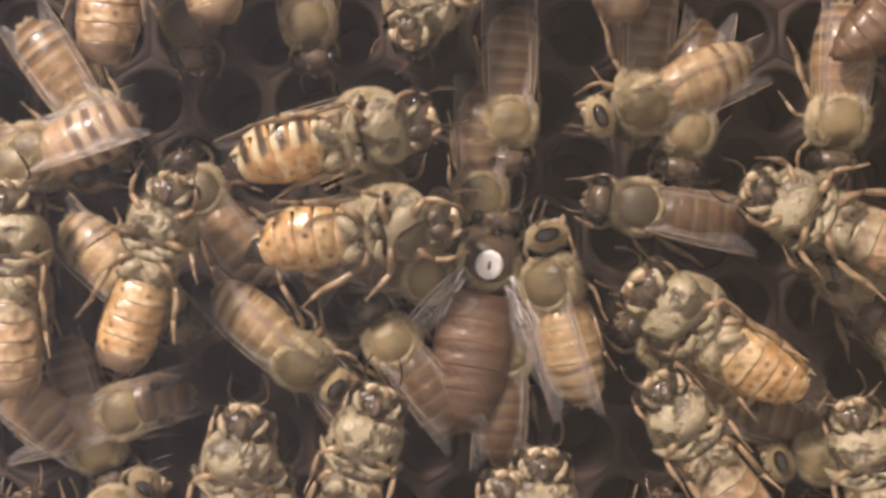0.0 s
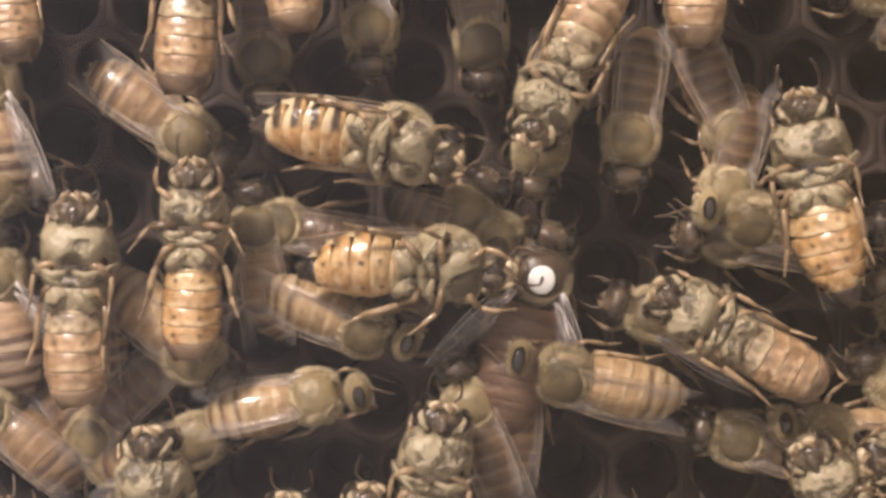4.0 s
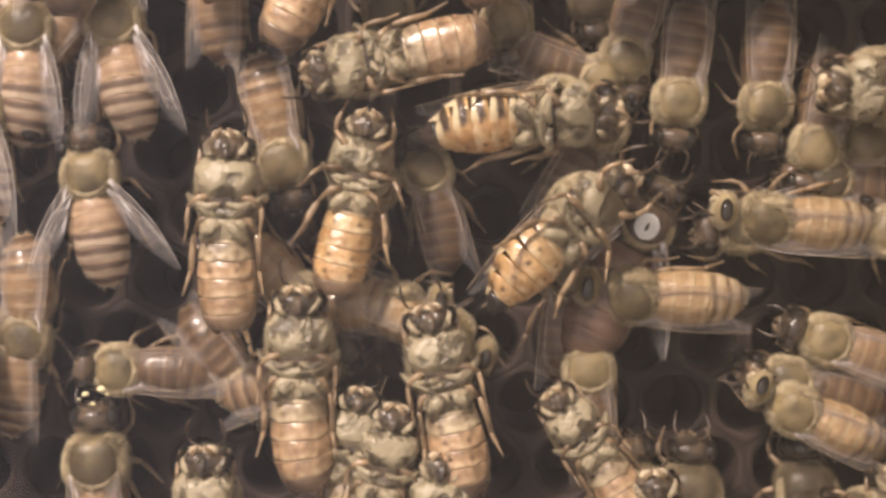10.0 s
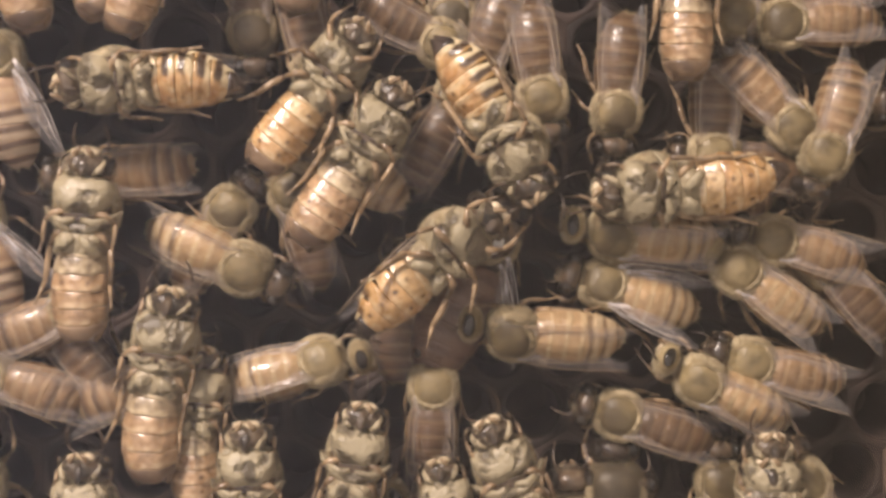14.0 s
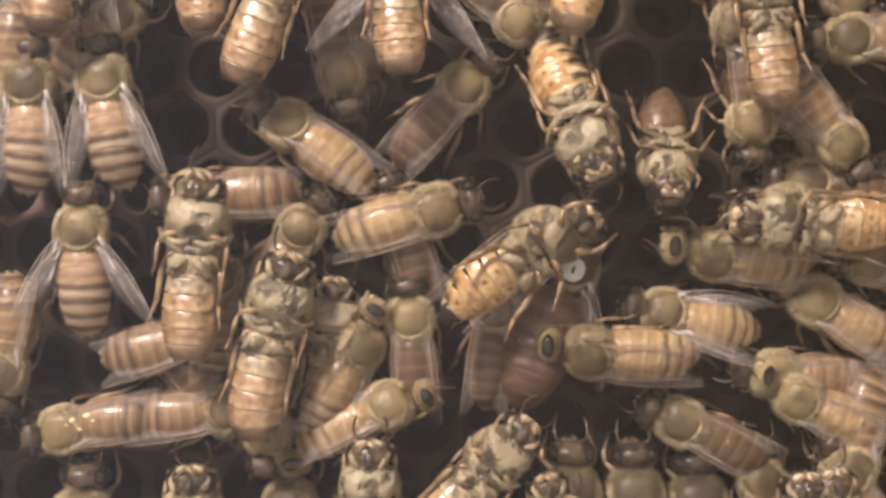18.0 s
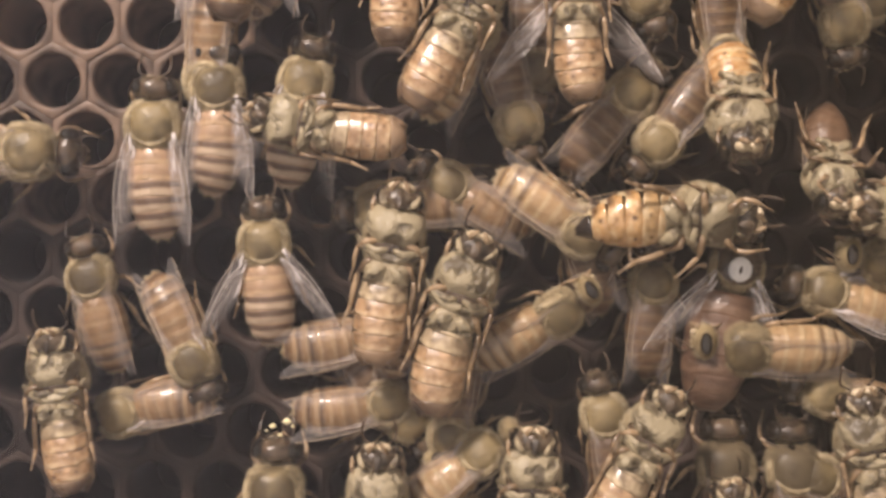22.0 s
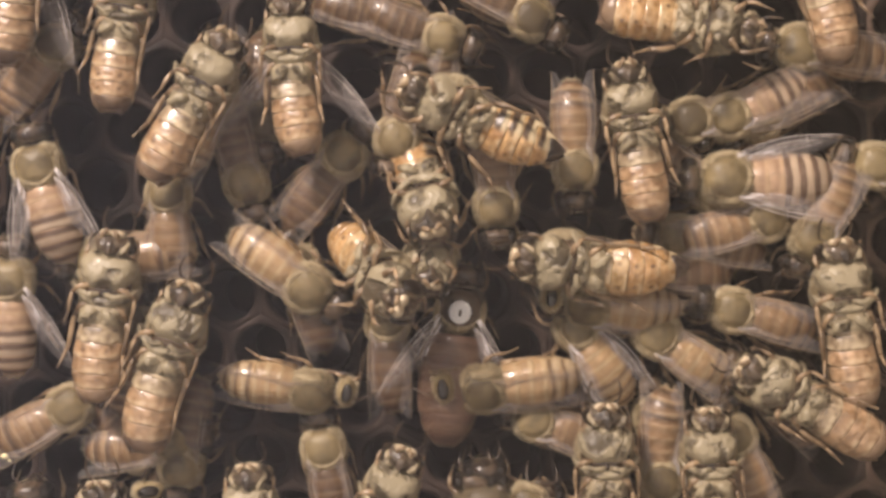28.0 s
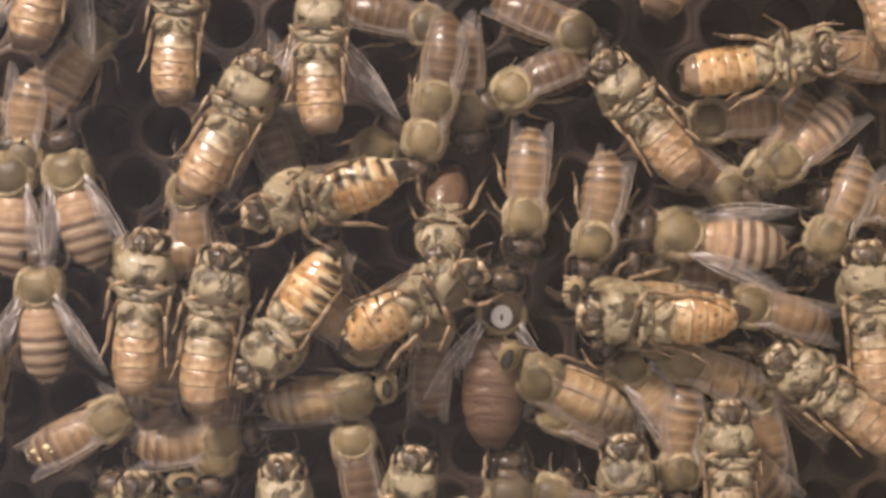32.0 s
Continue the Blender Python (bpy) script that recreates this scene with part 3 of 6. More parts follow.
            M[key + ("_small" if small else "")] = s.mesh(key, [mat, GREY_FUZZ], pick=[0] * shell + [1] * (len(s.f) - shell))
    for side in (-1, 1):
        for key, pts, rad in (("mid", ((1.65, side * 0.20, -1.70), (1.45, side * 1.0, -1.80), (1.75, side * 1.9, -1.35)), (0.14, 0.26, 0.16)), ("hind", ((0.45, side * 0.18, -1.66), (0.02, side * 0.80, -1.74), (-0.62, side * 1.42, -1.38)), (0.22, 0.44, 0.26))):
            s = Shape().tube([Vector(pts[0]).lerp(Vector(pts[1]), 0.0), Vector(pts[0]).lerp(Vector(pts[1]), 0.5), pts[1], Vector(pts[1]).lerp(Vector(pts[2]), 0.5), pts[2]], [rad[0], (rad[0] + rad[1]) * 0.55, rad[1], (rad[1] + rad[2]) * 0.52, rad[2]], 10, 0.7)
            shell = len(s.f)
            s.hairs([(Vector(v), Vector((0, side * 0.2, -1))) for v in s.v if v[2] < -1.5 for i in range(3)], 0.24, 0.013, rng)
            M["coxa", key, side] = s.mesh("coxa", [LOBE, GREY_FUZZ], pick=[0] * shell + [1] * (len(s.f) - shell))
    for side, nm in ((1, "tegula"), (-1, "tegula2")):
        s = Shape().ball((2.25, side * 1.86, 0.80), (1.05, 0.34, 0.5), 8, 14, 0.12)
        shell = len(s.f)
        s.hairs(ball_roots((2.25, side * 1.86, 0.80), (1.03, 0.32, 0.48), 320, rng, lambda d: d.z > -0.3), 0.26, 0.014, rng)
        M[nm] = s.mesh("tegula", [DOWN, GREY_FUZZ], pick=[0] * shell + [1] * (len(s.f) - shell))
    M["waist"] = Shape().tube([(0.75, 0, 0), (0.4, 0, -0.1), (-0.2, 0, -0.15)], [1.1, 0.75, 0.95], 12).mesh("waist", SHELL)
    # head: dark, with pale down between the eyes; the light one is downy all over
    for key, skin, down in (("head", SHELL, 150), ("light_head", FUZZ, 900), ("under_head", CHEEK, 260)):
        s = Shape().ball((5.35, 0, -0.3), (0.98, 1.66, 1.45), 14, 24, 0.06, 4.0)
        shell = len(s.f)
        s.hairs(ball_roots((5.35, 0, -0.3), (0.96, 1.62, 1.42), down, rng, lambda d: abs(d.y) < 0.62), 0.34, 0.016, rng)
        M[key] = s.mesh("head", [skin, GREY_FUZZ], pick=[0] * shell + [1] * (len(s.f) - shell))
    for side in (-1, 1):
        M["eye", side] = Shape().ball((5.42, side * 1.30, -0.02), (0.74, 0.58, 1.18), 10, 18).mesh("eye", EYE)
        M["narrow_eye", side] = Shape().ball((5.45, side * 1.38, -0.05), (0.52, 0.40, 0.92), 10, 18).mesh("eye", EYE)
        M["antenna", side] = Shape().tube([(5.95, side * 0.3, 0.0), (6.3, side * 0.75, 0.35), (6.55, side * 1.15, 0.45), (7.1, side * 1.25, 0.1), (7.7, side * 1.15, -0.25), (8.1, side * 1.0, -0.45)],
                                          [0.08, 0.075, 0.09, 0.095, 0.095, 0.07], 7).mesh("antenna", SHELL)
        M["mandible", side] = Shape().tube([(5.6, side * 0.62, -1.15), (6.1, side * 0.52, -1.5), (6.5, side * 0.18, -1.7)], [0.20, 0.22, 0.12], 7).mesh("mandible", PLATE)
    M["ocelli"] = Shape().ball((5.25, 0.0, 1.02), (0.13, 0.13, 0.10), 5, 8).ball((5.1, 0.28, 0.98), (0.12, 0.12, 0.1), 5, 8).ball((5.1, -0.28, 0.98), (0.12, 0.12, 0.1), 5, 8).mesh("ocelli", EYE)
    M["brow"] = Shape().ball((6.12, 0.42, -0.95), (0.34, 0.55, 0.42), 7, 12, 0.12).ball((6.12, -0.42, -0.95), (0.34, 0.55, 0.42), 7, 12, 0.12, 2.0).mesh("lip", PALE)
    for side in (-1, 1):
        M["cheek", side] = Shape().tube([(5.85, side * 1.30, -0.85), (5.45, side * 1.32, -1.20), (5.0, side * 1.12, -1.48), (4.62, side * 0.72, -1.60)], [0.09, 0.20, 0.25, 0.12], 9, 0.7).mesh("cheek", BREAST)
    M["folded_tongue"] = Shape().tube([(5.75, 0, -1.55), (5.35, 0, -1.70), (4.9, 0, -1.80), (4.5, 0, -1.80)], [0.26, 0.38, 0.30, 0.10], 12, 0.45).mesh("tongue", CHEEK)
    M["tongue"] = Shape().tube([(6.0, 0, -1.35), (5.4, 0, -1.62), (4.7, 0, -1.78), (4.1, 0, -1.88), (3.7, 0, -1.9)], [0.45, 0.60, 0.48, 0.30, 0.10], 12, 0.45).mesh("tongue", CHEEK)
    M["dark_lip"] = Shape().ball((6.15, 0, -1.1), (0.26, 0.7, 0.26), 6, 12).mesh("lip", SHELL)
    M["lip"] = Shape().ball((6.25, 0.34, -1.05), (0.22, 0.36, 0.24), 6, 10).ball((6.25, -0.34, -1.05), (0.22, 0.36, 0.24), 6, 10).mesh("lip", PALE)
    for style, table in (("tight", LEGS), ("wide", LEGS_WIDE)):
        for key, (pts, rad) in table.items():
            for side in (-1, 1):
                p = [Vector((q[0], q[1] * side, q[2])) for q in pts]
                M[style, key, side, "upper"] = Shape().tube(p[:3], [rad[0] * 0.9, rad[1], rad[2] * 0.72], 8).mesh("upper_leg", LEG)
                M[style, key, side, "shin"] = Shape().tube([p[2], p[2].lerp(p[3], 0.4), p[3], p[4]], [rad[2] * 0.6, rad[3], rad[3] * 1.05, rad[4] * 0.8], 8, 0.75).mesh("shin", LEG)
                M[style, key, side, "foot"] = Shape().tube([p[4], p[4].lerp(p[5], 0.45), p[4].lerp(p[5], 0.5), p[4].lerp(p[5], 0.8), p[5]], [rad[4] * 0.72, rad[4] * 0.62, rad[5] * 1.1, rad[5] * 0.9, rad[5] * 1.2], 7).mesh("foot", LEG)
    for side in (-1, 1):
        for key, ln, wd in (("forewing", 8.6, 2.1), ("hindwing", 6.2, 1.4)):
            s, veins = wing_shape(ln, wd, side)
            M[key, side] = s.mesh(key, WING)
            M[key, side, "sheen"] = s.mesh(key, SHEEN)
            M[key, side, "vein"] = veins.mesh("vein", VEIN)
            s, veins = wing_shape(ln, wd, side, 0.30, 0.62)
            M[key, side, "silver"] = s.mesh(key, SILVER)
            M[key, side, "silver_vein"] = veins.mesh("vein", PALE_VEIN)
    M["dot"] = Shape().ball((2.3, 0.0, 1.98), (1.0, 0.95, 0.22), 6, 18).mesh("paint_dot", PAINT)
    M["mark"] = Shape().ball((2.25, 0.0, 2.2), (0.34, 0.13, 0.05), 5, 8).mesh("mark", SHELL)


bee_meshes()


def build_bee(kind, size, coat, legs, spread, label, group, face="head", nod=0):
    """One bee: an Empty with its parts; the head points to +x and the back to +z."""
    M = MESH
    queen = kind == "queen_bee"
    bee_ob = new(kind)
    bee_ob.empty_display_size = 0.002
    shift = 2.5 if queen else 0.0
    at = (shift, 0, 0)
    part("thorax", M["queen_thorax" if queen else "dusk_thorax" if coat == "dusk" else "thorax"], bee_ob, at, "dark bare thorax" if queen else "fuzzy olive-brown thorax")
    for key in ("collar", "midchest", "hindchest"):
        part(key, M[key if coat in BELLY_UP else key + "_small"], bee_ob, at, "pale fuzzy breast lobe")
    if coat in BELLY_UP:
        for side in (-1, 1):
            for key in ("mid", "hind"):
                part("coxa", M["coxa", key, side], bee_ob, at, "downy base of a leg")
    part("scutellum", M["scutellum"], bee_ob, at, "pale ridge behind the thorax disc")
    part("tegula", M["tegula"], bee_ob, at)
    part("tegula", M["tegula2"], bee_ob, at)
    part("waist", M["waist"], bee_ob, at)
    length = 9.6 if queen else 6.9
    yaw, curl = RNG.uniform(-3.5, 3.5), RNG.uniform(-1.0, 3.0)
    if coat in BELLY_UP:
        curl = 0.3 * curl - 0.4
    if queen:
        yaw, curl = 1.0, 0.0
    m = Matrix.Translation(((shift + (0.35 if queen or coat in BELLY_UP else 0.75)) * MM, 0, -0.1 * MM))
    for k in range(SEGMENTS):
        ring = part("abdomen_ring", M[("queen" if queen else "dark" if coat == "dusk" else coat), k], bee_ob, at, "dark tip of the abdomen" if k == SEGMENTS - 1 else "")
        ring.matrix_basis = m
        m = m @ Matrix.Translation((-length / SEGMENTS * MM, 0, 0)) @ pose(0, 0, 0, 0, -curl, yaw)
    glint = coat in ("gold", "banded", "brown") and RNG.random() < 0.7
    head = part("head", M[face], bee_ob, at)
    if nod:
        # the head is turned sideways, one eye to the glass
        head.matrix_basis = pose(0.4 * MM, 0, 0, nod)
    for side in (-1, 1):
        part("eye", M["narrow_eye" if face == "light_head" else "eye", side], head, label="glossy black compound eye")
        part("antenna", M["antenna", side], head)
        part("mandible", M["mandible", side], head)
        for key in ("fore", "mid", "hind"):
            leg = part(key + "_leg", M[legs, key, side, "upper"], bee_ob, at)
            part("shin", M[legs, key, side, "shin"], leg)
            part("foot", M[legs, key, side, "foot"], leg)
        for key, root in (("hindwing", (1.1, 1.35, 1.35)), ("forewing", (1.8, 1.6, 1.5))):
            wing = part(key, M[(key, side, "silver") if spread else (key, side, "sheen") if glint else (key, side)], bee_ob, (root[0] + shift, root[1] * side, root[2]), "clear veined wing")
            out = spread * (1.0 if key == "forewing" else 1.25) if spread else -5 if coat in BELLY_UP else (2.5 if key == "forewing" else 0)
            wing.rotation_euler = (radians(-6 * side), radians(-4), radians(-out * side))
            part("vein", M[key, side, "silver_vein" if spread else "vein"], wing)
    part("ocelli", M["ocelli"], head)
    under = face == "under_head"
    part("lip", M["dark_lip" if face == "head" else "brow" if under else "lip"], head)
    part("tongue", M["folded_tongue" if under else "tongue"], head)
    if under:
        for side in (-1, 1):
            part("cheek", M["cheek", side], head, label="pale crescent cheek")
    if queen:
        dot = part("paint_dot", M["dot"], bee_ob, at, "round white paint mark")
        part("mark", M["mark"], dot)
    bee_ob.scale = (size, size, size)
    return tagged(bee_ob, label, "queen bee" if queen else "bee", group)


bee = {}
bee['v1'] = build_bee('worker_bee', 1.01, 'pale', 'tight', 0, 'honey bee with an orange belly clinging to the glass pane', 'bees on the glass', 'under_head')
bee['v2'] = build_bee('worker_bee', 0.99, 'pale', 'tight', 0, 'honey bee with an orange belly clinging to the glass pane', 'bees on the glass', 'under_head')
bee['v3'] = build_bee('worker_bee', 0.95, 'honey', 'wide', 0, 'honey bee with an orange belly clinging to the glass pane', 'bees on the glass', 'under_head')
bee['c'] = build_bee('worker_bee', 1.04, 'tiger', 'tight', 0, 'amber-banded honey bee on the glass feeding beside the queen', 'bees on the glass', 'under_head')
bee['d'] = build_bee('worker_bee', 1.02, 'amber', 'wide', 0, 'shiny orange-bellied honey bee on the glass facing the queen', 'bees on the glass', 'under_head')
bee['g'] = build_bee('worker_bee', 1.05, 'amber', 'tight', 0, 'honey bee with an orange belly clinging to the glass pane', 'bees on the glass', 'under_head')
bee['j'] = build_bee('worker_bee', 0.95, 'pale', 'tight', 0, 'honey bee with an orange belly clinging to the glass pane', 'bees on the glass', 'under_head')
bee['k'] = build_bee('worker_bee', 1.04, 'pale', 'tight', 0, 'honey bee with an orange belly clinging to the glass pane', 'bees on the glass', 'under_head')
bee['l'] = build_bee('worker_bee', 1.01, 'pale', 'tight', 0, 'honey bee with an orange belly clinging to the glass pane', 'bees on the glass', 'under_head')
bee['a2'] = build_bee('worker_bee', 0.97, 'pale', 'tight', 0, 'honey bee with an orange belly clinging to the glass pane', 'bees on the glass', 'under_head')
bee['a3'] = build_bee('worker_bee', 0.99, 'tiger_left', 'tight', 0, 'honey bee with an orange belly clinging to the glass pane', 'bees on the glass', 'under_head')
bee['r'] = build_bee('worker_bee', 0.87, 'umber', 'wide', 0, 'honey bee with an orange belly clinging to the glass pane', 'bees on the glass', 'under_head')
bee['s'] = build_bee('worker_bee', 1.04, 'tiger_left', 'wide', 0, 'honey bee with an orange belly clinging to the glass pane', 'bees on the glass', 'under_head')
bee['v5'] = build_bee('worker_bee', 0.93, 'pale', 'tight', 0, 'honey bee with an orange belly clinging to the glass pane', 'bees on the glass', 'under_head')
bee['o15'] = build_bee('worker_bee', 0.94, 'pale', 'tight', 38, 'honey bee with an orange belly clinging to the glass pane', 'bees on the glass', 'under_head')
bee['o14'] = build_bee('worker_bee', 0.94, 'pale', 'tight', 0, 'honey bee with an orange belly clinging to the glass pane', 'bees on the glass', 'under_head')
bee['o16'] = build_bee('worker_bee', 1.00, 'pale', 'tight', 0, 'honey bee with an orange belly clinging to the glass pane', 'bees on the glass', 'under_head')
bee['m2'] = build_bee('worker_bee', 0.98, 'pale', 'tight', 0, 'honey bee with an orange belly clinging to the glass pane', 'bees on the glass', 'under_head')
bee['m3'] = build_bee('worker_bee', 0.95, 'pale', 'tight', 0, 'honey bee with an orange belly clinging to the glass pane', 'bees on the glass', 'under_head')
bee['m4'] = build_bee('worker_bee', 1.00, 'pale', 'tight', 0, 'honey bee with an orange belly clinging to the glass pane', 'bees on the glass', 'under_head')
bee['m6'] = build_bee('worker_bee', 1.00, 'pale', 'tight', 0, 'honey bee with an orange belly clinging to the glass pane', 'bees on the glass', 'under_head')
bee['m9'] = build_bee('worker_bee', 1.00, 'pale', 'tight', 0, 'honey bee with an orange belly clinging to the glass pane', 'bees on the glass', 'under_head')
bee['m10'] = build_bee('worker_bee', 1.00, 'pale', 'tight', 0, 'honey bee with an orange belly clinging to the glass pane', 'bees on the glass', 'under_head')
bee['m11'] = build_bee('worker_bee', 0.99, 'pale', 'tight', 0, 'honey bee with an orange belly clinging to the glass pane', 'bees on the glass', 'under_head')
bee['o5'] = build_bee('worker_bee', 0.84, 'pale', 'tight', 0, 'honey bee with an orange belly clinging to the glass pane', 'bees on the glass', 'under_head')
bee['o9'] = build_bee('worker_bee', 0.96, 'pale', 'tight', 0, 'honey bee with an orange belly clinging to the glass pane', 'bees on the glass', 'under_head')
bee['b5'] = build_bee('worker_bee', 0.92, 'pale', 'tight', 0, 'honey bee with an orange belly clinging to the glass pane', 'bees on the glass', 'under_head')
bee['x'] = build_bee('worker_bee', 0.89, 'pale', 'tight', 0, 'honey bee with an orange belly clinging to the glass pane', 'bees on the glass', 'under_head')
bee['p0'] = build_bee('worker_bee', 0.92, 'banded', 'tight', 8, 'striped tan honey bee with half-spread silvery wings on the comb', 'bees on the comb')
bee['p1'] = build_bee('worker_bee', 0.92, 'banded', 'tight', 17, 'striped tan honey bee with half-spread silvery wings on the comb', 'bees on the comb')
bee['p2'] = build_bee('worker_bee', 0.97, 'banded', 'tight', 8, 'striped tan honey bee with half-spread silvery wings on the comb', 'bees on the comb')
bee['p3'] = build_bee('worker_bee', 0.89, 'banded', 'wide', 31, 'striped tan honey bee with half-spread silvery wings on the comb', 'bees on the comb')
bee['e'] = build_bee('worker_bee', 0.92, 'gold', 'tight', 0, 'golden honey bee with a downy face lying sideways on the comb', 'bees on the comb', 'light_head', -52)
bee['w'] = build_bee('worker_bee', 0.84, 'gold', 'wide', 9, 'golden-brown honey bee with silvery wings over its back', 'bees on the comb')
bee['n2'] = build_bee('worker_bee', 0.95, 'banded', 'wide', 0, 'tan honey bee with dark rear bands on the comb', 'bees on the comb')
bee['n4'] = build_bee('worker_bee', 0.90, 'brown', 'tight', 0, 'brown-striped honey bee with folded wings on the dark comb', 'bees on the comb')
bee['t0'] = build_bee('worker_bee', 0.84, 'dark', 'tight', 0, 'dark brown honey bee with folded wings deep on the comb', 'bees on the comb')
bee['t1'] = build_bee('worker_bee', 0.86, 'dark', 'tight', 0, 'dark brown honey bee with folded wings deep on the comb', 'bees on the comb')
bee['t2'] = build_bee('worker_bee', 0.84, 'dark', 'wide', 0, 'dark brown honey bee with folded wings deep on the comb', 'bees on the comb')
bee['u1'] = build_bee('worker_bee', 0.88, 'gold', 'wide', 0, 'golden honey bee with a downy face lying sideways on the comb', 'bees on the comb', 'light_head', -52)
bee['u2'] = build_bee('worker_bee', 0.88, 'brown', 'wide', 0, 'brown-striped honey bee with folded wings on the dark comb', 'bees on the comb')
bee['y1'] = build_bee('worker_bee', 0.88, 'gold', 'wide', 0, 'brown-striped honey bee with folded wings on the dark comb', 'bees on the comb', 'light_head', 0)
bee['y2'] = build_bee('worker_bee', 0.84, 'dark', 'wide', 0, 'dark brown honey bee with folded wings deep on the comb', 'bees on the comb')
bee['y3'] = build_bee('worker_bee', 0.84, 'brown', 'tight', 0, 'brown-striped honey bee with folded wings on the dark comb', 'bees on the comb')
bee['y4'] = build_bee('worker_bee', 0.85, 'dark', 'tight', 0, 'dark brown honey bee with folded wings deep on the comb', 'bees on the comb')
bee['m5'] = build_bee('worker_bee', 1.03, 'brown', 'wide', 0, 'brown-striped honey bee with folded wings on the dark comb', 'bees on the comb')
bee['m7'] = build_bee('worker_bee', 0.95, 'gold', 'wide', 0, 'golden honey bee with a downy face lying sideways on the comb', 'bees on the comb', 'light_head', -52)
bee['m8'] = build_bee('worker_bee', 1.00, 'dusk', 'wide', 0, 'dark brown honey bee with folded wings deep on the comb', 'bees on the comb')
bee['m8b'] = build_bee('worker_bee', 0.98, 'dusk', 'wide', 0, 'dark brown honey bee with folded wings deep on the comb', 'bees on the comb')
bee['m8c'] = build_bee('worker_bee', 1.00, 'dusk', 'wide', 0, 'dark brown honey bee with folded wings deep on the comb', 'bees on the comb')
bee['m12'] = build_bee('worker_bee', 1.00, 'banded', 'tight', 13, 'striped tan honey bee with half-spread silvery wings on the comb', 'bees on the comb')
bee['m13'] = build_bee('worker_bee', 0.90, 'gold', 'tight', 0, 'orange-brown banded honey bee with folded wings on the dark comb', 'bees on the comb')
bee['z1'] = build_bee('worker_bee', 0.88, 'gold', 'tight', 0, 'golden honey bee with a downy face lying sideways on the comb', 'bees on the comb')
bee['n5'] = build_bee('worker_bee', 0.84, 'gold', 'tight', 0, 'golden honey bee with a downy face lying sideways on the comb', 'bees on the comb', 'light_head', 52)
bee['b1'] = build_bee('worker_bee', 0.84, 'brown', 'tight', 0, 'brown-striped honey bee with folded wings on the dark comb', 'bees on the comb')
bee['b2'] = build_bee('worker_bee', 0.84, 'brown', 'tight', 0, 'brown-striped honey bee with folded wings on the dark comb', 'bees on the comb')
bee['b3'] = build_bee('worker_bee', 0.84, 'brown', 'wide', 0, 'brown-striped honey bee with folded wings on the dark comb', 'bees on the comb')
bee['b4'] = build_bee('worker_bee', 0.84, 'brown', 'tight', 0, 'brown-striped honey bee with folded wings on the dark comb', 'bees on the comb')
bee['n1'] = build_bee('worker_bee', 0.84, 'brown', 'tight', 0, 'brown-striped honey bee with folded wings on the dark comb', 'bees on the comb')
bee['b6'] = build_bee('worker_bee', 1.00, 'brown', 'wide', 0, 'brown-striped honey bee with folded wings on the dark comb', 'bees on the comb')
bee['o1'] = build_bee('worker_bee', 0.84, 'gold', 'tight', 0, 'golden honey bee with a downy face lying sideways on the comb', 'bees on the comb', 'light_head', -52)
bee['o2'] = build_bee('worker_bee', 0.84, 'dark', 'wide', 0, 'dark brown honey bee with folded wings deep on the comb', 'bees on the comb')
bee['o3'] = build_bee('worker_bee', 0.84, 'gold', 'wide', 0, 'golden honey bee with a downy face lying sideways on the comb', 'bees on the comb', 'light_head', -52)
bee['o4'] = build_bee('worker_bee', 0.84, 'brown', 'wide', 0, 'brown-striped honey bee with folded wings on the dark comb', 'bees on the comb')
bee['o7'] = build_bee('worker_bee', 0.84, 'dark', 'wide', 0, 'dark brown honey bee with folded wings deep on the comb', 'bees on the comb')
bee['o8'] = build_bee('worker_bee', 0.84, 'brown', 'wide', 0, 'brown-striped honey bee with folded wings on the dark comb', 'bees on the comb')
bee['o11'] = build_bee('worker_bee', 0.84, 'gold', 'wide', 0, 'golden honey bee with a downy face lying sideways on the comb', 'bees on the comb', 'light_head', 52)
bee['dd1'] = build_bee('worker_bee', 0.84, 'dark', 'tight', 0, 'dark brown honey bee with folded wings deep on the comb', 'bees on the comb')
bee['dd2'] = build_bee('worker_bee', 0.89, 'dark', 'wide', 0, 'dark brown honey bee with folded wings deep on the comb', 'bees on the comb')
bee['dd3'] = build_bee('worker_bee', 0.84, 'dark', 'wide', 0, 'dark brown honey bee with folded wings deep on the comb', 'bees on the comb')
bee['dd5'] = build_bee('worker_bee', 0.84, 'dark', 'tight', 0, 'dark brown honey bee with folded wings deep on the comb', 'bees on the comb')
bee['dd6'] = build_bee('worker_bee', 0.84, 'brown', 'wide', 0, 'brown-striped honey bee with folded wings on the dark comb', 'bees on the comb')
bee['dd8'] = build_bee('worker_bee', 0.86, 'banded', 'wide', 0, 'brown-striped honey bee with folded wings on the dark comb', 'bees on the comb')
bee['dd9'] = build_bee('worker_bee', 0.84, 'brown', 'wide', 0, 'brown-striped honey bee with folded wings on the dark comb', 'bees on the comb')
bee['dd10'] = build_bee('worker_bee', 0.84, 'brown', 'wide', 0, 'brown-striped honey bee with folded wings on the dark comb', 'bees on the comb')
bee['dd11'] = build_bee('worker_bee', 0.84, 'dark', 'wide', 0, 'dark brown honey bee with folded wings deep on the comb', 'bees on the comb')
bee['dd12'] = build_bee('worker_bee', 0.84, 'brown', 'wide', 0, 'brown-striped honey bee with folded wings on the dark comb', 'bees on the comb')
bee['dd12b'] = build_bee('worker_bee', 0.84, 'brown', 'wide', 0, 'brown-striped honey bee with folded wings on the dark comb', 'bees on the comb')
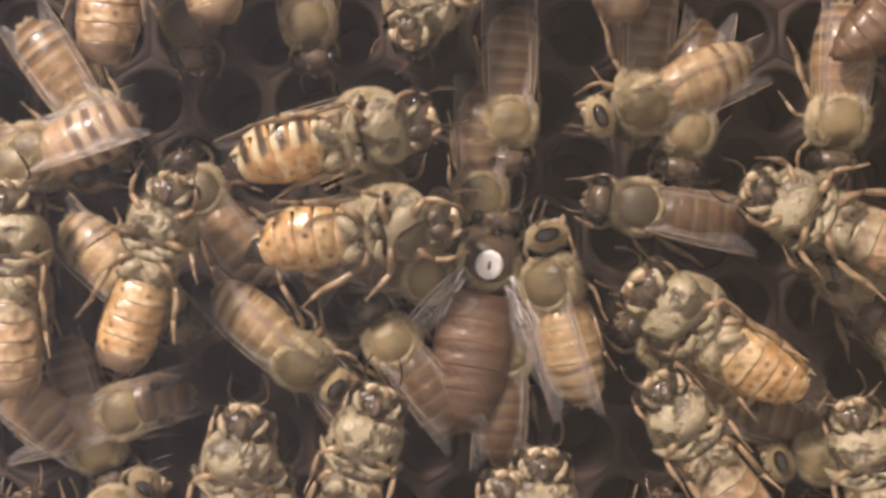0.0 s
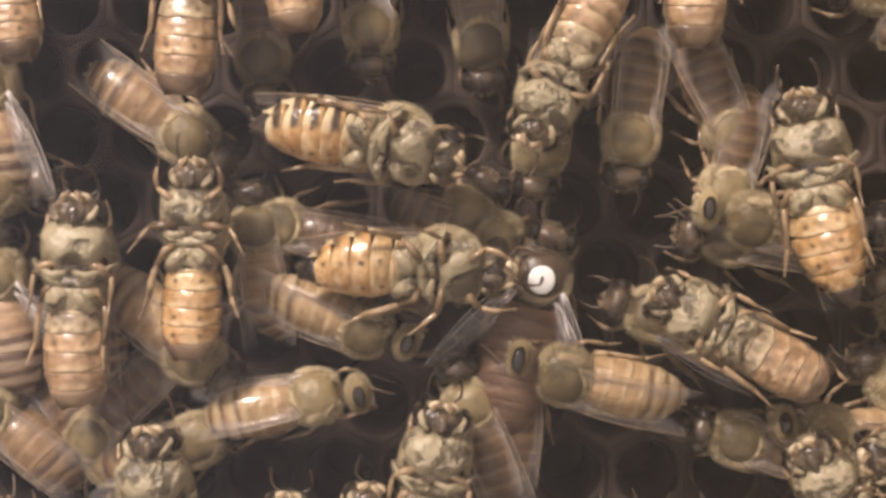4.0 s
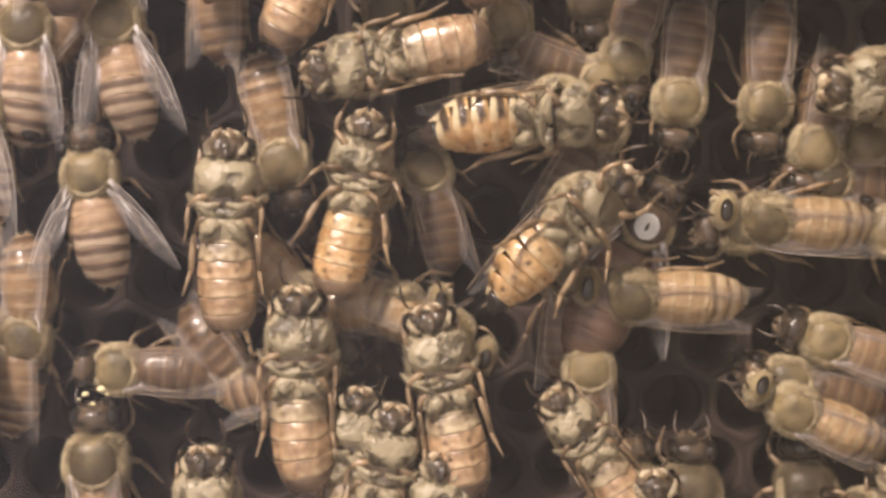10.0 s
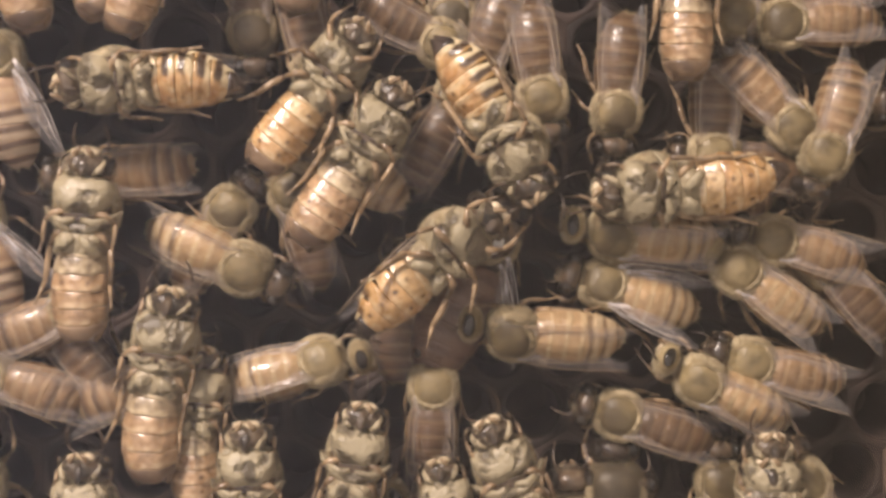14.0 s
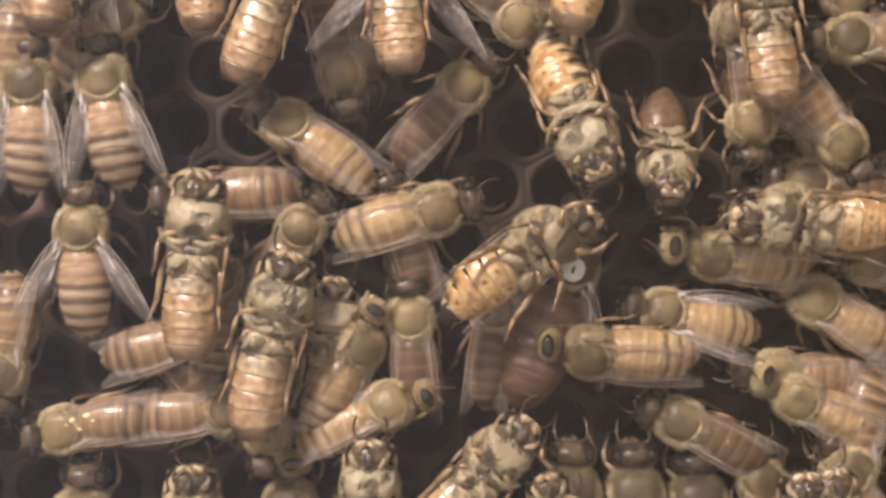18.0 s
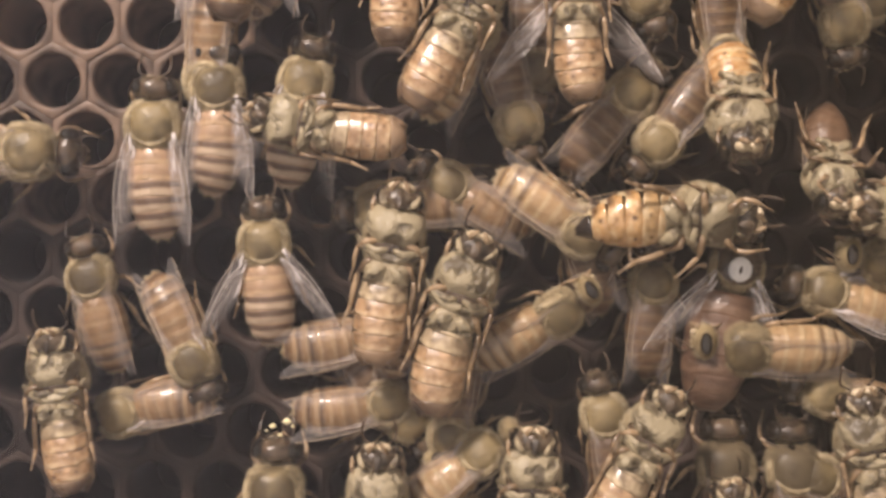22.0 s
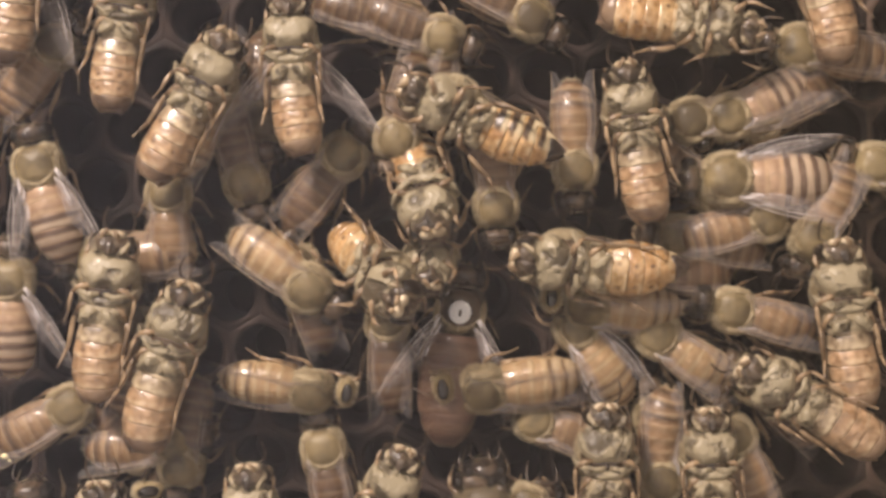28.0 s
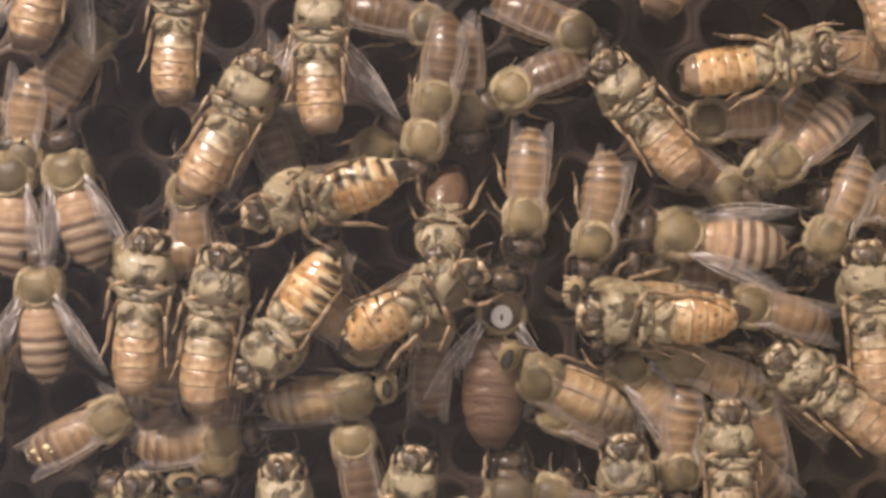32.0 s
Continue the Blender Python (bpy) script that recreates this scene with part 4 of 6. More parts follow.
bee['dd14'] = build_bee('worker_bee', 0.85, 'brown', 'wide', 0, 'brown-striped honey bee with folded wings on the dark comb', 'bees on the comb')
bee['dd15'] = build_bee('worker_bee', 0.84, 'brown', 'wide', 0, 'brown-striped honey bee with folded wings on the dark comb', 'bees on the comb')
bee['dd16'] = build_bee('worker_bee', 0.84, 'brown', 'tight', 0, 'brown-striped honey bee with folded wings on the dark comb', 'bees on the comb')
bee['dd17'] = build_bee('worker_bee', 0.84, 'dark', 'wide', 0, 'dark brown honey bee with folded wings deep on the comb', 'bees on the comb')
bee['dd18'] = build_bee('worker_bee', 0.84, 'dark', 'tight', 0, 'brown-striped honey bee with folded wings on the dark comb', 'bees on the comb')
bee['q'] = build_bee('queen_bee', 0.94, 'queen', 'wide', 30, 'long dark-brown queen bee with a white paint dot on her back', '')
bee['f1'] = build_bee('worker_bee', 0.84, 'brown', 'wide', 0, 'brown-striped honey bee with folded wings on the dark comb', 'bees on the comb')
bee['f2'] = build_bee('worker_bee', 0.84, 'brown', 'wide', 0, 'brown-striped honey bee with folded wings on the dark comb', 'bees on the comb')
bee['f3'] = build_bee('worker_bee', 0.95, 'pale', 'tight', 0, 'honey bee with an orange belly clinging to the glass pane', 'bees on the glass', 'under_head')
bee['f5'] = build_bee('worker_bee', 1.00, 'pale', 'tight', 20, 'honey bee with an orange belly clinging to the glass pane', 'bees on the glass', 'under_head')
bee['h3'] = build_bee('worker_bee', 0.92, 'brown', 'tight', 82, 'brown honey bee on the comb fanning its bluish wings', 'bees on the comb')
bee['f7'] = build_bee('worker_bee', 0.84, 'brown', 'wide', 0, 'brown-striped honey bee with folded wings on the dark comb', 'bees on the comb')
bee['f10'] = build_bee('worker_bee', 0.86, 'dusk', 'wide', 0, 'dark brown honey bee with folded wings deep on the comb', 'bees on the comb')
bee['f11'] = build_bee('worker_bee', 0.84, 'dark', 'wide', 0, 'dark brown honey bee with folded wings deep on the comb', 'bees on the comb')
bee['f14'] = build_bee('worker_bee', 0.84, 'dark', 'wide', 0, 'dark brown honey bee with folded wings deep on the comb', 'bees on the comb')
bee['o20'] = build_bee('worker_bee', 0.96, 'pale', 'tight', 0, 'honey bee with an orange belly clinging to the glass pane', 'bees on the glass', 'under_head')
bee['o22'] = build_bee('worker_bee', 0.84, 'dark', 'tight', 0, 'dark brown honey bee with folded wings deep on the comb', 'bees on the comb')
bee['o23'] = build_bee('worker_bee', 0.84, 'brown', 'wide', 0, 'brown-striped honey bee with folded wings on the dark comb', 'bees on the comb')
bee['g1'] = build_bee('worker_bee', 0.84, 'dusk', 'wide', 0, 'dark brown honey bee with folded wings deep on the comb', 'bees on the comb')
bee['g2'] = build_bee('worker_bee', 0.84, 'dusk', 'tight', 0, 'dark brown honey bee with folded wings deep on the comb', 'bees on the comb')
bee['g3'] = build_bee('worker_bee', 0.84, 'dusk', 'wide', 0, 'dark brown honey bee with folded wings deep on the comb', 'bees on the comb')

bee['h1'] = build_bee('worker_bee', 1.00, 'pale', 'wide', 0, 'honey bee with an orange belly clinging to the glass pane', 'bees on the glass', 'under_head')
bee['h2'] = build_bee('worker_bee', 0.90, 'brown', 'tight', 0, 'brown-striped honey bee with folded wings on the dark comb', 'bees on the comb')

# ---- specks of pollen on the glass ----
def specks():
    for i, (x, z, r) in enumerate(((-8.5, -14.6, 0.22), (-7.5, -14.3, 0.27), (-8.0, -15.2, 0.15), (-7.1, -14.6, 0.12), (-8.9, -14.9, 0.10))):
        s = Shape().ball((0, 0, 0), (r, r * 0.55, r * 0.8), 6, 9, 0.5, i * 3.1)
        ob = new("pollen_speck", s.mesh("pollen_speck", SPECK))
        ob.location = (x * MM, r * 0.5 * MM, z * MM)
        tagged(ob, "pale yellow pollen crumb stuck to the glass", "pollen", "pollen crumbs on the glass")


specks()


# ---- comb: hexagonal wax cells, one by one ----
def comb():
    pitch, depth = 5.3, 9.4
    side = pitch / math.sqrt(3)
    variants = []
    for v in range(5):
        rng = random.Random(40 + v)
        s = Shape()
        rings = []
        for depth_at, hexa, r in ((0.10, 1.0, 0), (0.03, 0.95, 0), (0.0, 0.4, 0.86), (0.06, 0.0, 0.835), (0.35, 0.0, 0.80), (2.5, 0.0, 0.78), (depth, 0.0, 0.72)):
            ring = []
            for j in range(24):
                a = math.radians(15 * j + 30)
                inside = math.radians(((15 * j) % 60) - 30)
                flat = pitch / 2 / math.cos(inside)
                k = (flat * hexa if r == 0 else flat * hexa * 0.93 + pitch / 2 * r * (1 - hexa)) * (1 + (rng.uniform(-0.02, 0.02) if r else 0))
                ring.append((k * math.cos(a), depth_at + (rng.uniform(-0.04, 0.04) if r else 0), k * math.sin(a)))
            rings.append(ring)
        s.grid(rings, closed_ends=False)
        variants.append((s.mesh("comb_cell", SHADED_WAX), s.mesh("comb_cell", TAN_WAX), s.mesh("comb_cell", HALF_SHADED_WAX)))
    board = new("honeycomb")
    tagged(board, "dark brown wax comb of open hexagonal cells", "honeycomb", kind="structure")
    rng = random.Random(9)
    row, z = 0, Z0 + 3
    while z < Z1:
        x = X0 + 4 + (pitch / 2 if row % 2 else 0)
        while x < X1 - 2:
            # tan at upper left, half-dark far right, elsewhere painted with the bees' shade
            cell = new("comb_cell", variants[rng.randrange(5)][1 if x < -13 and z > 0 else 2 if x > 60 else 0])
            cell.parent = board
            cell.location = (x * MM, (COMB + rng.uniform(-0.15, 0.15)) * MM, z * MM)
            x += pitch
        z += side * 1.5
        row += 1


comb()


# ---- paths ----
def sway(ob, pivot, amount, period, phase, axis):
    """Swing a part about its joint, in its own thing's space."""
    base = ob.matrix_basis.copy()
    p = Vector(pivot) * MM
    keys = []
    for i in range(int(32 / period * 2) + 2):
        t = min(i * period / 2, 32.0)
        a = amount * (1 if i % 2 else -1) * (0.6 + 0.4 * math.sin(1.7 * i + phase))
        turn = pose(0, 0, 0, *(a if axis == j else 0 for j in range(3)))
        keys.append((t, base @ Matrix.Translation(p) @ turn @ Matrix.Translation(-p)))
        if t >= 32.0:
            break
    walk(ob, keys)


def fidget(ob, phase):
    """Antennae and legs of one bee keep feeling about."""
    for piece in ob.children_recursive:
        side = 1 if piece.data and piece.data.vertices[0].co.y > 0 else -1
        kind = piece.name.split(".")[0]
        if kind == "antenna":
            sway(piece, (5.95, side * 0.3, 0.0), 16, 0.8 + 0.25 * math.sin(phase + side), phase + side, 2)
        elif kind in ("fore_leg", "hind_leg") and math.sin(phase * 3 + side) > -0.4:
            sway(piece, (3.6 if kind == "fore_leg" else 0.9, side * 0.7, -1.2), 6, 1.6 + 0.4 * math.sin(phase), phase * 2 + side, 2)


def crawl(ob, deep, roll, rows):
    """Key a bee along the comb: seconds, x and z in millimetres, the head's bearing in degrees;
    where they change, also its roll, how far its head is raised to the glass, and its depth."""
    keys, pitch = [], 0
    for t, x, z, turn, *tilt in rows:
        roll, pitch, deep = tilt if tilt else (roll, pitch, deep)
        a = radians(turn)
        m = Matrix(((math.cos(a), -math.sin(a), 0, 0), (0, 0, -1, 0), (math.sin(a), math.cos(a), 0, 0), (0, 0, 0, 1)))
        keys.append((t, Matrix.Translation((x * MM, deep * MM, z * MM)) @ m @ pose(0, 0, 0, roll, -pitch)))
    walk(ob, keys)


def motions():
    crawl(bee['v1'], 3.3, 180, [(0, 0.43, -6.01, 89), (1, 0.76, -5.54, 92), (2, 0.12, -4.59, 89), (3, -0.24, -4.39, 89), (3.5, -0.40, -4.40, 88), (6, -0.36, -4.39, 89), (7, 0.02, -3.41, 89), (9, 0.06, -4.03, 92), (10, -0.06, -4.16, 89), (11, -0.72, -4.67, 85), (12, -0.34, -4.25, 85), (13, -0.31, -3.96, 85), (14, -0.52, -4.13, 86), (14.5, -0.45, -4.36, 86), (16.5, -0.85, -4.08, 84), (19, -0.92, -4.12, 85), (21, -0.81, -3.83, 77), (23, -0.61, -4.31, 83), (24, -0.58, -4.18, 83), (27, -0.94, -4.14, 82), (28, -0.99, -4.03, 82), (30, -0.53, -4.13, 84), (32, -1.07, -4.05, 84)])
    crawl(bee['v2'], 3.2, 180, [(0, 6.64, 14.15, 89), (1, 6.81, 14.15, 87), (2, 6.54, 14.21, 89), (3, 6.46, 14.33, 89), (3.5, 6.84, 14.37, 88), (5.5, 5.20, 16.09, 88), (6, 6.06, 15.07, 85), (7, 6.95, 14.25, 88), (8, 6.35, 12.73, 88), (9, 6.97, 12.70, 88), (10, 6.01, 13.80, 66), (11, 7.40, 12.46, 77), (12, 5.01, 13.36, 76), (13, 4.72, 16.22, 74), (14, 4.06, 16.50, 74), (16.5, 4.98, 13.63, 71), (17, 4.32, 14.16, 72), (18, 4.45, 14.82, 72), (19, 4.49, 14.15, 70), (20, 4.03, 14.40, 74), (21, 3.84, 14.11, 68), (22, 4.24, 13.49, 63), (23, 4.61, 12.63, 66), (24, 5.00, 12.40, 63), (24.5, 5.11, 12.26, 63), (27, 5.37, 12.28, 63), (28, 5.71, 11.91, 62), (29, 5.71, 11.50, 65), (30, 5.53, 11.34, 69), (31, 6.01, 10.56, 67), (32, 5.85, 10.40, 63)])
    crawl(bee['v3'], 3.2, 180, [(0, 8.87, -4.98, 73), (1, 8.53, -2.44, 83), (2, 7.66, -1.83, 86), (3, 7.16, -1.35, 91), (3.5, 6.93, -1.70, 88), (5.5, 6.43, -2.09, 95), (6, 5.88, -1.87, 96), (7, 6.32, -1.35, 92), (8, 6.71, -1.89, 85), (9, 8.54, -2.01, 78), (10, 8.24, -2.39, 79), (11, 9.47, -1.66, 74), (12, 9.39, 0.60, 73), (13, 12.40, 2.38, 52), (14, 15.29, 6.04, 53), (14.5, 15.81, 7.89, 53), (16.5, 25.24, 16.28, 55), (17, 26.81, 17.52, 65), (18, 26.97, 18.30, 76), (19, 27.05, 11.05, 2), (20, 25.90, 11.29, 64), (21, 27.23, 12.09, 32), (22, 28.66, 19.57, 62), (23, 33.48, 21.30, 67), (24, 32.59, 19.50, 62), (24.5, 32.44, 20.75, 70), (27, 33.18, 18.03, 4), (28, 42.98, 18.27, -8), (29, 46.26, 16.94, -7), (30, 45.99, 16.06, -9), (31, 46.79, 15.87, -2), (32, 47.62, 15.29, 10)])
    crawl(bee['c'], 3.6, 212, [(0, 19.82, 3.21, 12), (1, 20.27, 4.63, 6), (2, 19.69, 4.92, -3), (3, 18.03, 5.70, -14), (3.5, 16.89, 5.98, -14), (5.5, 17.79, 4.30, -1), (6, 15.43, 4.56, -2), (7, 16.43, 6.05, 2), (8, 16.04, 5.69, -8), (9, 20.04, 3.83, -1), (10, 19.35, 3.42, 5), (11, 21.55, 5.73, -3), (12, 23.11, 4.17, -13), (13, 24.71, 6.65, -36), (14, 27.71, 4.73, -60), (14.5, 26.52, 5.21, -52), (16.5, 22.90, 4.32, -12, 212, 0, 3.6), (17, 25.08, 3.34, -24), (18, 26.03, 7.23, -73, 192, 28, 5.4), (19, 30.30, 14.34, -85, 180, 40, 6.4), (20, 31.99, 15.90, -85), (21, 32.77, 14.80, -93), (22, 25.11, 9.09, -94), (23, 24.35, 7.68, -103), (24, 24.81, 6.45, -104), (24.5, 25.13, 7.01, -103), (27, 22.76, 6.12, -81), (28, 23.15, 6.34, -77), (29, 23.41, 6.85, -75, 180, 36, 6.0), (29.5, 22.35, 5.98, -118), (30, 21.29, 5.10, -161, 200, 0, 3.6), (31, 15.26, 1.17, -147), (32, 10.91, -4.73, -125)])
    crawl(bee['d'], 3.4, 206, [(0, 21.21, -2.40, 7), (1, 20.72, -1.93, 4), (2, 20.41, -2.27, -2), (3, 19.79, -1.36, -3), (3.5, 19.61, -1.97, -6), (5.5, 21.70, -2.44, 22), (6, 21.39, -2.66, 25), (7, 21.83, -1.61, 28), (8, 22.24, -2.25, 30), (9, 22.71, -3.75, 26), (10, 21.57, -4.43, 42), (11, 21.44, -3.54, 40), (12, 22.34, -5.01, 40), (13, 22.97, -5.31, 37), (14, 22.94, -5.59, 39), (14.5, 21.64, -6.02, 35), (16.5, 22.10, -6.54, 36), (17, 22.09, -6.56, 38), (18, 21.63, -3.74, 33), (19, 20.47, -3.52, 27), (20, 21.30, -0.04, 40), (21, 19.39, -0.40, 6), (22, 19.47, 0.02, 1), (23, 18.90, -0.53, -2), (24, 18.29, -0.47, -1), (24.5, 18.99, -0.48, -12, 206, 0, 3.4), (27, 18.06, 0.57, -49, 206, 46, 4.9), (28, 19.40, -0.28, -45), (29, 19.89, -0.86, -39), (29.5, 21.40, -0.87, -28, 206, 36, 4.6), (30, 19.77, -1.72, -4, 206, 10, 3.5), (31, 18.93, -3.81, 13, 206, 0, 3.4), (32, 20.06, -3.39, 27)])
    crawl(bee['g'], 3.3, 158, [(0, 43.64, -9.11, 144), (1, 46.38, -7.95, 135), (2, 45.55, -7.53, 113), (2.5, 44.73, -3.57, 93), (3, 45.83, 0.21, 92), (3.5, 45.97, 1.25, 96), (5.5, 42.54, 3.57, 110), (6, 43.67, 3.91, 115), (7, 44.27, 4.13, 104), (8, 45.24, 4.84, 130), (9, 46.55, 4.16, 165), (10, 45.32, 5.44, 180), (11, 41.88, 3.62, 191), (12, 38.54, 0.80, 201), (13, 40.48, 0.65, 189), (14, 40.98, -0.16, 183), (14.5, 39.34, -0.08, 180), (16.5, 42.77, -0.04, 178), (17, 42.92, -0.43, 182), (18, 43.38, -0.95, 177), (19, 42.35, -0.62, 174), (20, 41.98, -0.84, 172), (21, 38.55, -0.20, 183), (22, 39.03, 0.53, 177), (23, 39.53, -0.74, 180), (24, 37.35, -0.89, 188), (24.5, 37.85, -0.99, 193), (27, 36.29, -0.19, 173), (28, 36.64, -0.26, 173), (29, 36.27, -0.67, 179), (30, 37.23, -1.49, 178), (31, 38.07, -2.92, 180), (32, 39.86, -4.49, 176)])
    crawl(bee['j'], 3.3, 180, [(0, 42.78, -16.32, 124), (1, 41.99, -12.77, 130), (2, 39.07, -8.05, 122), (3, 40.71, -7.60, 135), (3.5, 40.40, -7.27, 152), (5.5, 39.36, -2.61, 130), (6, 37.64, 0.18, 123), (7, 37.63, 7.18, 104), (8, 37.06, 14.11, 106), (9, 35.14, 17.24, 105), (11, 38.11, 18.51, 95), (12, 40.25, 15.00, 92), (13, 40.58, 14.89, 91), (14, 40.88, 13.42, 88), (14.5, 40.12, 12.96, 95), (16.5, 41.00, 12.76, 90), (17, 39.47, 13.00, 94), (18, 39.31, 12.96, 96), (19, 40.85, 12.87, 96), (20, 41.58, 12.41, 94), (21, 39.36, 9.89, 98), (22, 39.44, 12.09, 100), (23, 37.18, 10.30, 104), (24, 35.09, 9.42, 119), (24.5, 35.36, 9.37, 118), (27, 38.75, 8.77, 115), (28, 39.55, 9.23, 99), (29, 36.92, 9.88, 108), (30, 37.01, 10.47, 114), (31, 37.96, 10.35, 103), (32, 38.52, 11.08, 127)])
    crawl(bee['k'], 3.2, 180, [(0, 13.93, -19.57, 81), (1, 13.00, -16.71, 87), (2, 10.42, -17.87, 92), (3, 7.59, -19.89, 92), (3.5, 4.67, -19.43, 92), (5.5, 4.32, -17.08, 92), (6, 4.37, -16.49, 94), (7, 4.17, -15.60, 94), (8, 4.89, -15.97, 95), (9, 5.69, -15.16, 90), (10, 4.71, -14.49, 90), (11, 5.33, -15.12, 90), (12, 5.11, -14.53, 86), (13, 4.91, -14.05, 87), (14, 4.64, -13.62, 80), (14.5, 4.05, -13.30, 81), (16.5, 4.09, -13.02, 86), (17, 3.63, -12.87, 84), (18, 4.35, -9.69, 75), (19, 5.39, -8.11, 72), (20, 5.94, -7.87, 78), (21, 3.64, -8.57, 77), (22, 3.93, -7.58, 72), (23, 3.89, -7.68, 71), (24, 3.97, -7.58, 76), (24.5, 3.97, -7.62, 74), (27, 2.92, -8.18, 72), (28, 3.56, -7.80, 71), (29, 4.29, -7.31, 75), (30, 6.08, -4.12, 79), (31, 6.12, -4.79, 88), (32, 4.51, -5.38, 79)])
    crawl(bee['l'], 3.5, 180, [(0, 21.12, -18.08, 72), (1, 22.09, -20.06, 69), (2, 22.48, -19.16, 76), (3, 21.09, -17.89, 82), (3.5, 21.08, -17.24, 79), (5.5, 22.05, -16.96, 88), (6, 20.95, -14.77, 85), (7, 19.32, -17.09, 58), (8, 19.60, -20.85, 77), (9, 17.36, -18.89, 94), (10, 14.48, -15.36, 103), (11, 14.55, -14.69, 100), (12, 12.79, -7.40, 88), (13, 14.68, -3.58, 62), (14, 17.98, 1.41, 58), (14.5, 16.37, 0.91, 46), (16.5, 35.92, 21.68, 76), (20, 42.04, 25.34, 68), (32, 42.04, 25.34, 68)])
    crawl(bee['a2'], 3.4, 180, [(0, 27.32, 20.48, 126), (6, 18.64, 20.27, 152), (9, 16.35, 9.15, 187), (10, 11.03, 7.32, 193), (10.5, 5.95, 6.31, 192), (11, -0.92, 6.46, 142), (11.5, -2.75, 9.38, 124), (12, -6.09, 14.16, 106), (13, -3.23, 15.11, 103), (14, -5.50, 16.74, 105), (17, -16.28, 29.04, 102), (32, -16.28, 29.04, 102)])
    crawl(bee['a3'], 3.3, 155, [(0, 49.65, 29.55, -171), (9, 37.71, 15.39, -169), (11, 20.96, 12.29, -171), (12, 14.81, 9.66, -176), (13, 5.75, 7.68, -171), (14, 4.03, 7.21, -177), (14.5, 1.98, 6.15, -195), (16.5, -9.02, 16.60, -241), (17, -11.10, 19.71, -241), (18, -11.37, 19.51, -246), (20, -10.65, 25.47, -247), (32, -10.65, 25.47, -247)])
    crawl(bee['r'], 3.9, 175, [(0, 55.04, 11.63, 45), (6, 56.02, 3.06, 79), (9, 49.74, 13.51, 68), (12, 47.70, 18.88, 80), (14.5, 40.06, 16.61, 67), (15.5, 37.24, 11.86, 1), (16.5, 34.42, 7.12, -66, 176, 38, 6.4), (17, 33.66, 5.75, -78), (18, 32.66, 4.66, -92), (19, 32.36, 4.14, -113), (20, 33.25, 4.03, -104), (21, 31.02, 4.71, -111), (22, 31.92, 4.43, -96), (23, 29.95, 4.93, -114), (24, 30.24, 3.88, -108), (24.5, 30.69, 4.63, -101), (27, 24.28, 2.71, -99), (28, 24.02, 1.90, -93), (30, 22.71, 3.34, -97), (32, 22.71, 3.34, -97)])
    crawl(bee['s'], 3.3, 150, [(0, 71.99, 14.95, 135), (20, 66.49, 16.43, 143), (24.5, 39.09, 20.35, 138), (27, 29.25, 10.16, 144), (28, 27.69, 10.74, 153), (29, 24.51, 12.60, 158), (30, 20.55, 11.57, 199), (31, 17.83, 9.58, 204), (32, 13.50, 5.18, 193)])
    crawl(bee['v5'], 3.3, 180, [(0, -7.39, 15.81, 93), (16.5, 0.33, 17.39, 93), (17, -0.24, 17.15, 92), (18, -0.54, 18.22, 91), (20, -0.20, 17.84, 90), (21, -0.61, 17.36, 90), (22, 0.08, 18.38, 84), (23, -0.61, 16.63, 82), (24, -0.06, 17.98, 85), (24.5, 0.12, 18.07, 86), (27, -0.41, 18.48, 81), (28, 0.30, 17.53, 80), (29, 0.35, 17.72, 86), (30, 1.01, 17.94, 80), (31, 1.13, 18.21, 82), (32, 1.82, 18.19, 84)])
    crawl(bee['o15'], 3.3, 180, [(0, 12.54, 16.15, 90), (1, 13.58, 18.04, 89), (2, 13.51, 17.86, 89), (3, 13.12, 17.39, 88), (3.5, 12.91, 18.48, 87), (5.5, 13.92, 17.17, 85), (6, 13.49, 17.75, 85), (7, 14.29, 16.70, 90), (8, 13.97, 16.11, 88), (9, 17.09, 16.32, 87), (13, 13.55, 17.87, 92), (16.5, 13.82, 16.21, 90), (17, 13.69, 15.47, 87), (18, 13.47, 15.54, 88), (19, 13.67, 15.27, 88), (20, 13.66, 14.82, 88), (21, 13.12, 14.33, 90), (22, 12.86, 14.42, 90), (23, 12.77, 13.97, 89), (24, 12.82, 14.06, 88), (24.5, 12.87, 13.93, 89), (27, 13.14, 13.68, 92), (28, 13.35, 14.30, 93), (29, 12.76, 13.80, 92), (30, 11.99, 15.52, 92), (31, 12.96, 16.33, 90), (32, 12.95, 16.08, 88)])
    crawl(bee['o14'], 3.5, 175, [(0, 27.66, 13.62, -127), (1, 30.55, 12.57, -166), (2, 30.44, 13.75, -119), (3, 30.31, 11.52, -140), (3.5, 29.63, 10.16, -130), (5.5, 31.44, 12.80, -93), (6, 30.38, 13.54, -106), (7, 28.50, 14.23, -105), (9, 28.72, 17.11, -103), (12, 34.19, 27.75, -100), (32, 34.19, 27.75, -100)])
    crawl(bee['o16'], 3.6, 180, [(0, 37.50, 16.92, 92), (1, 39.02, 18.98, 92), (2, 39.29, 18.01, 93), (3, 38.33, 18.15, 93), (3.5, 37.68, 17.77, 90), (5.5, 39.26, 17.87, 90), (9, 40.75, 17.14, 87), (12, 46.26, 28.36, 86), (32, 46.26, 28.36, 86)])
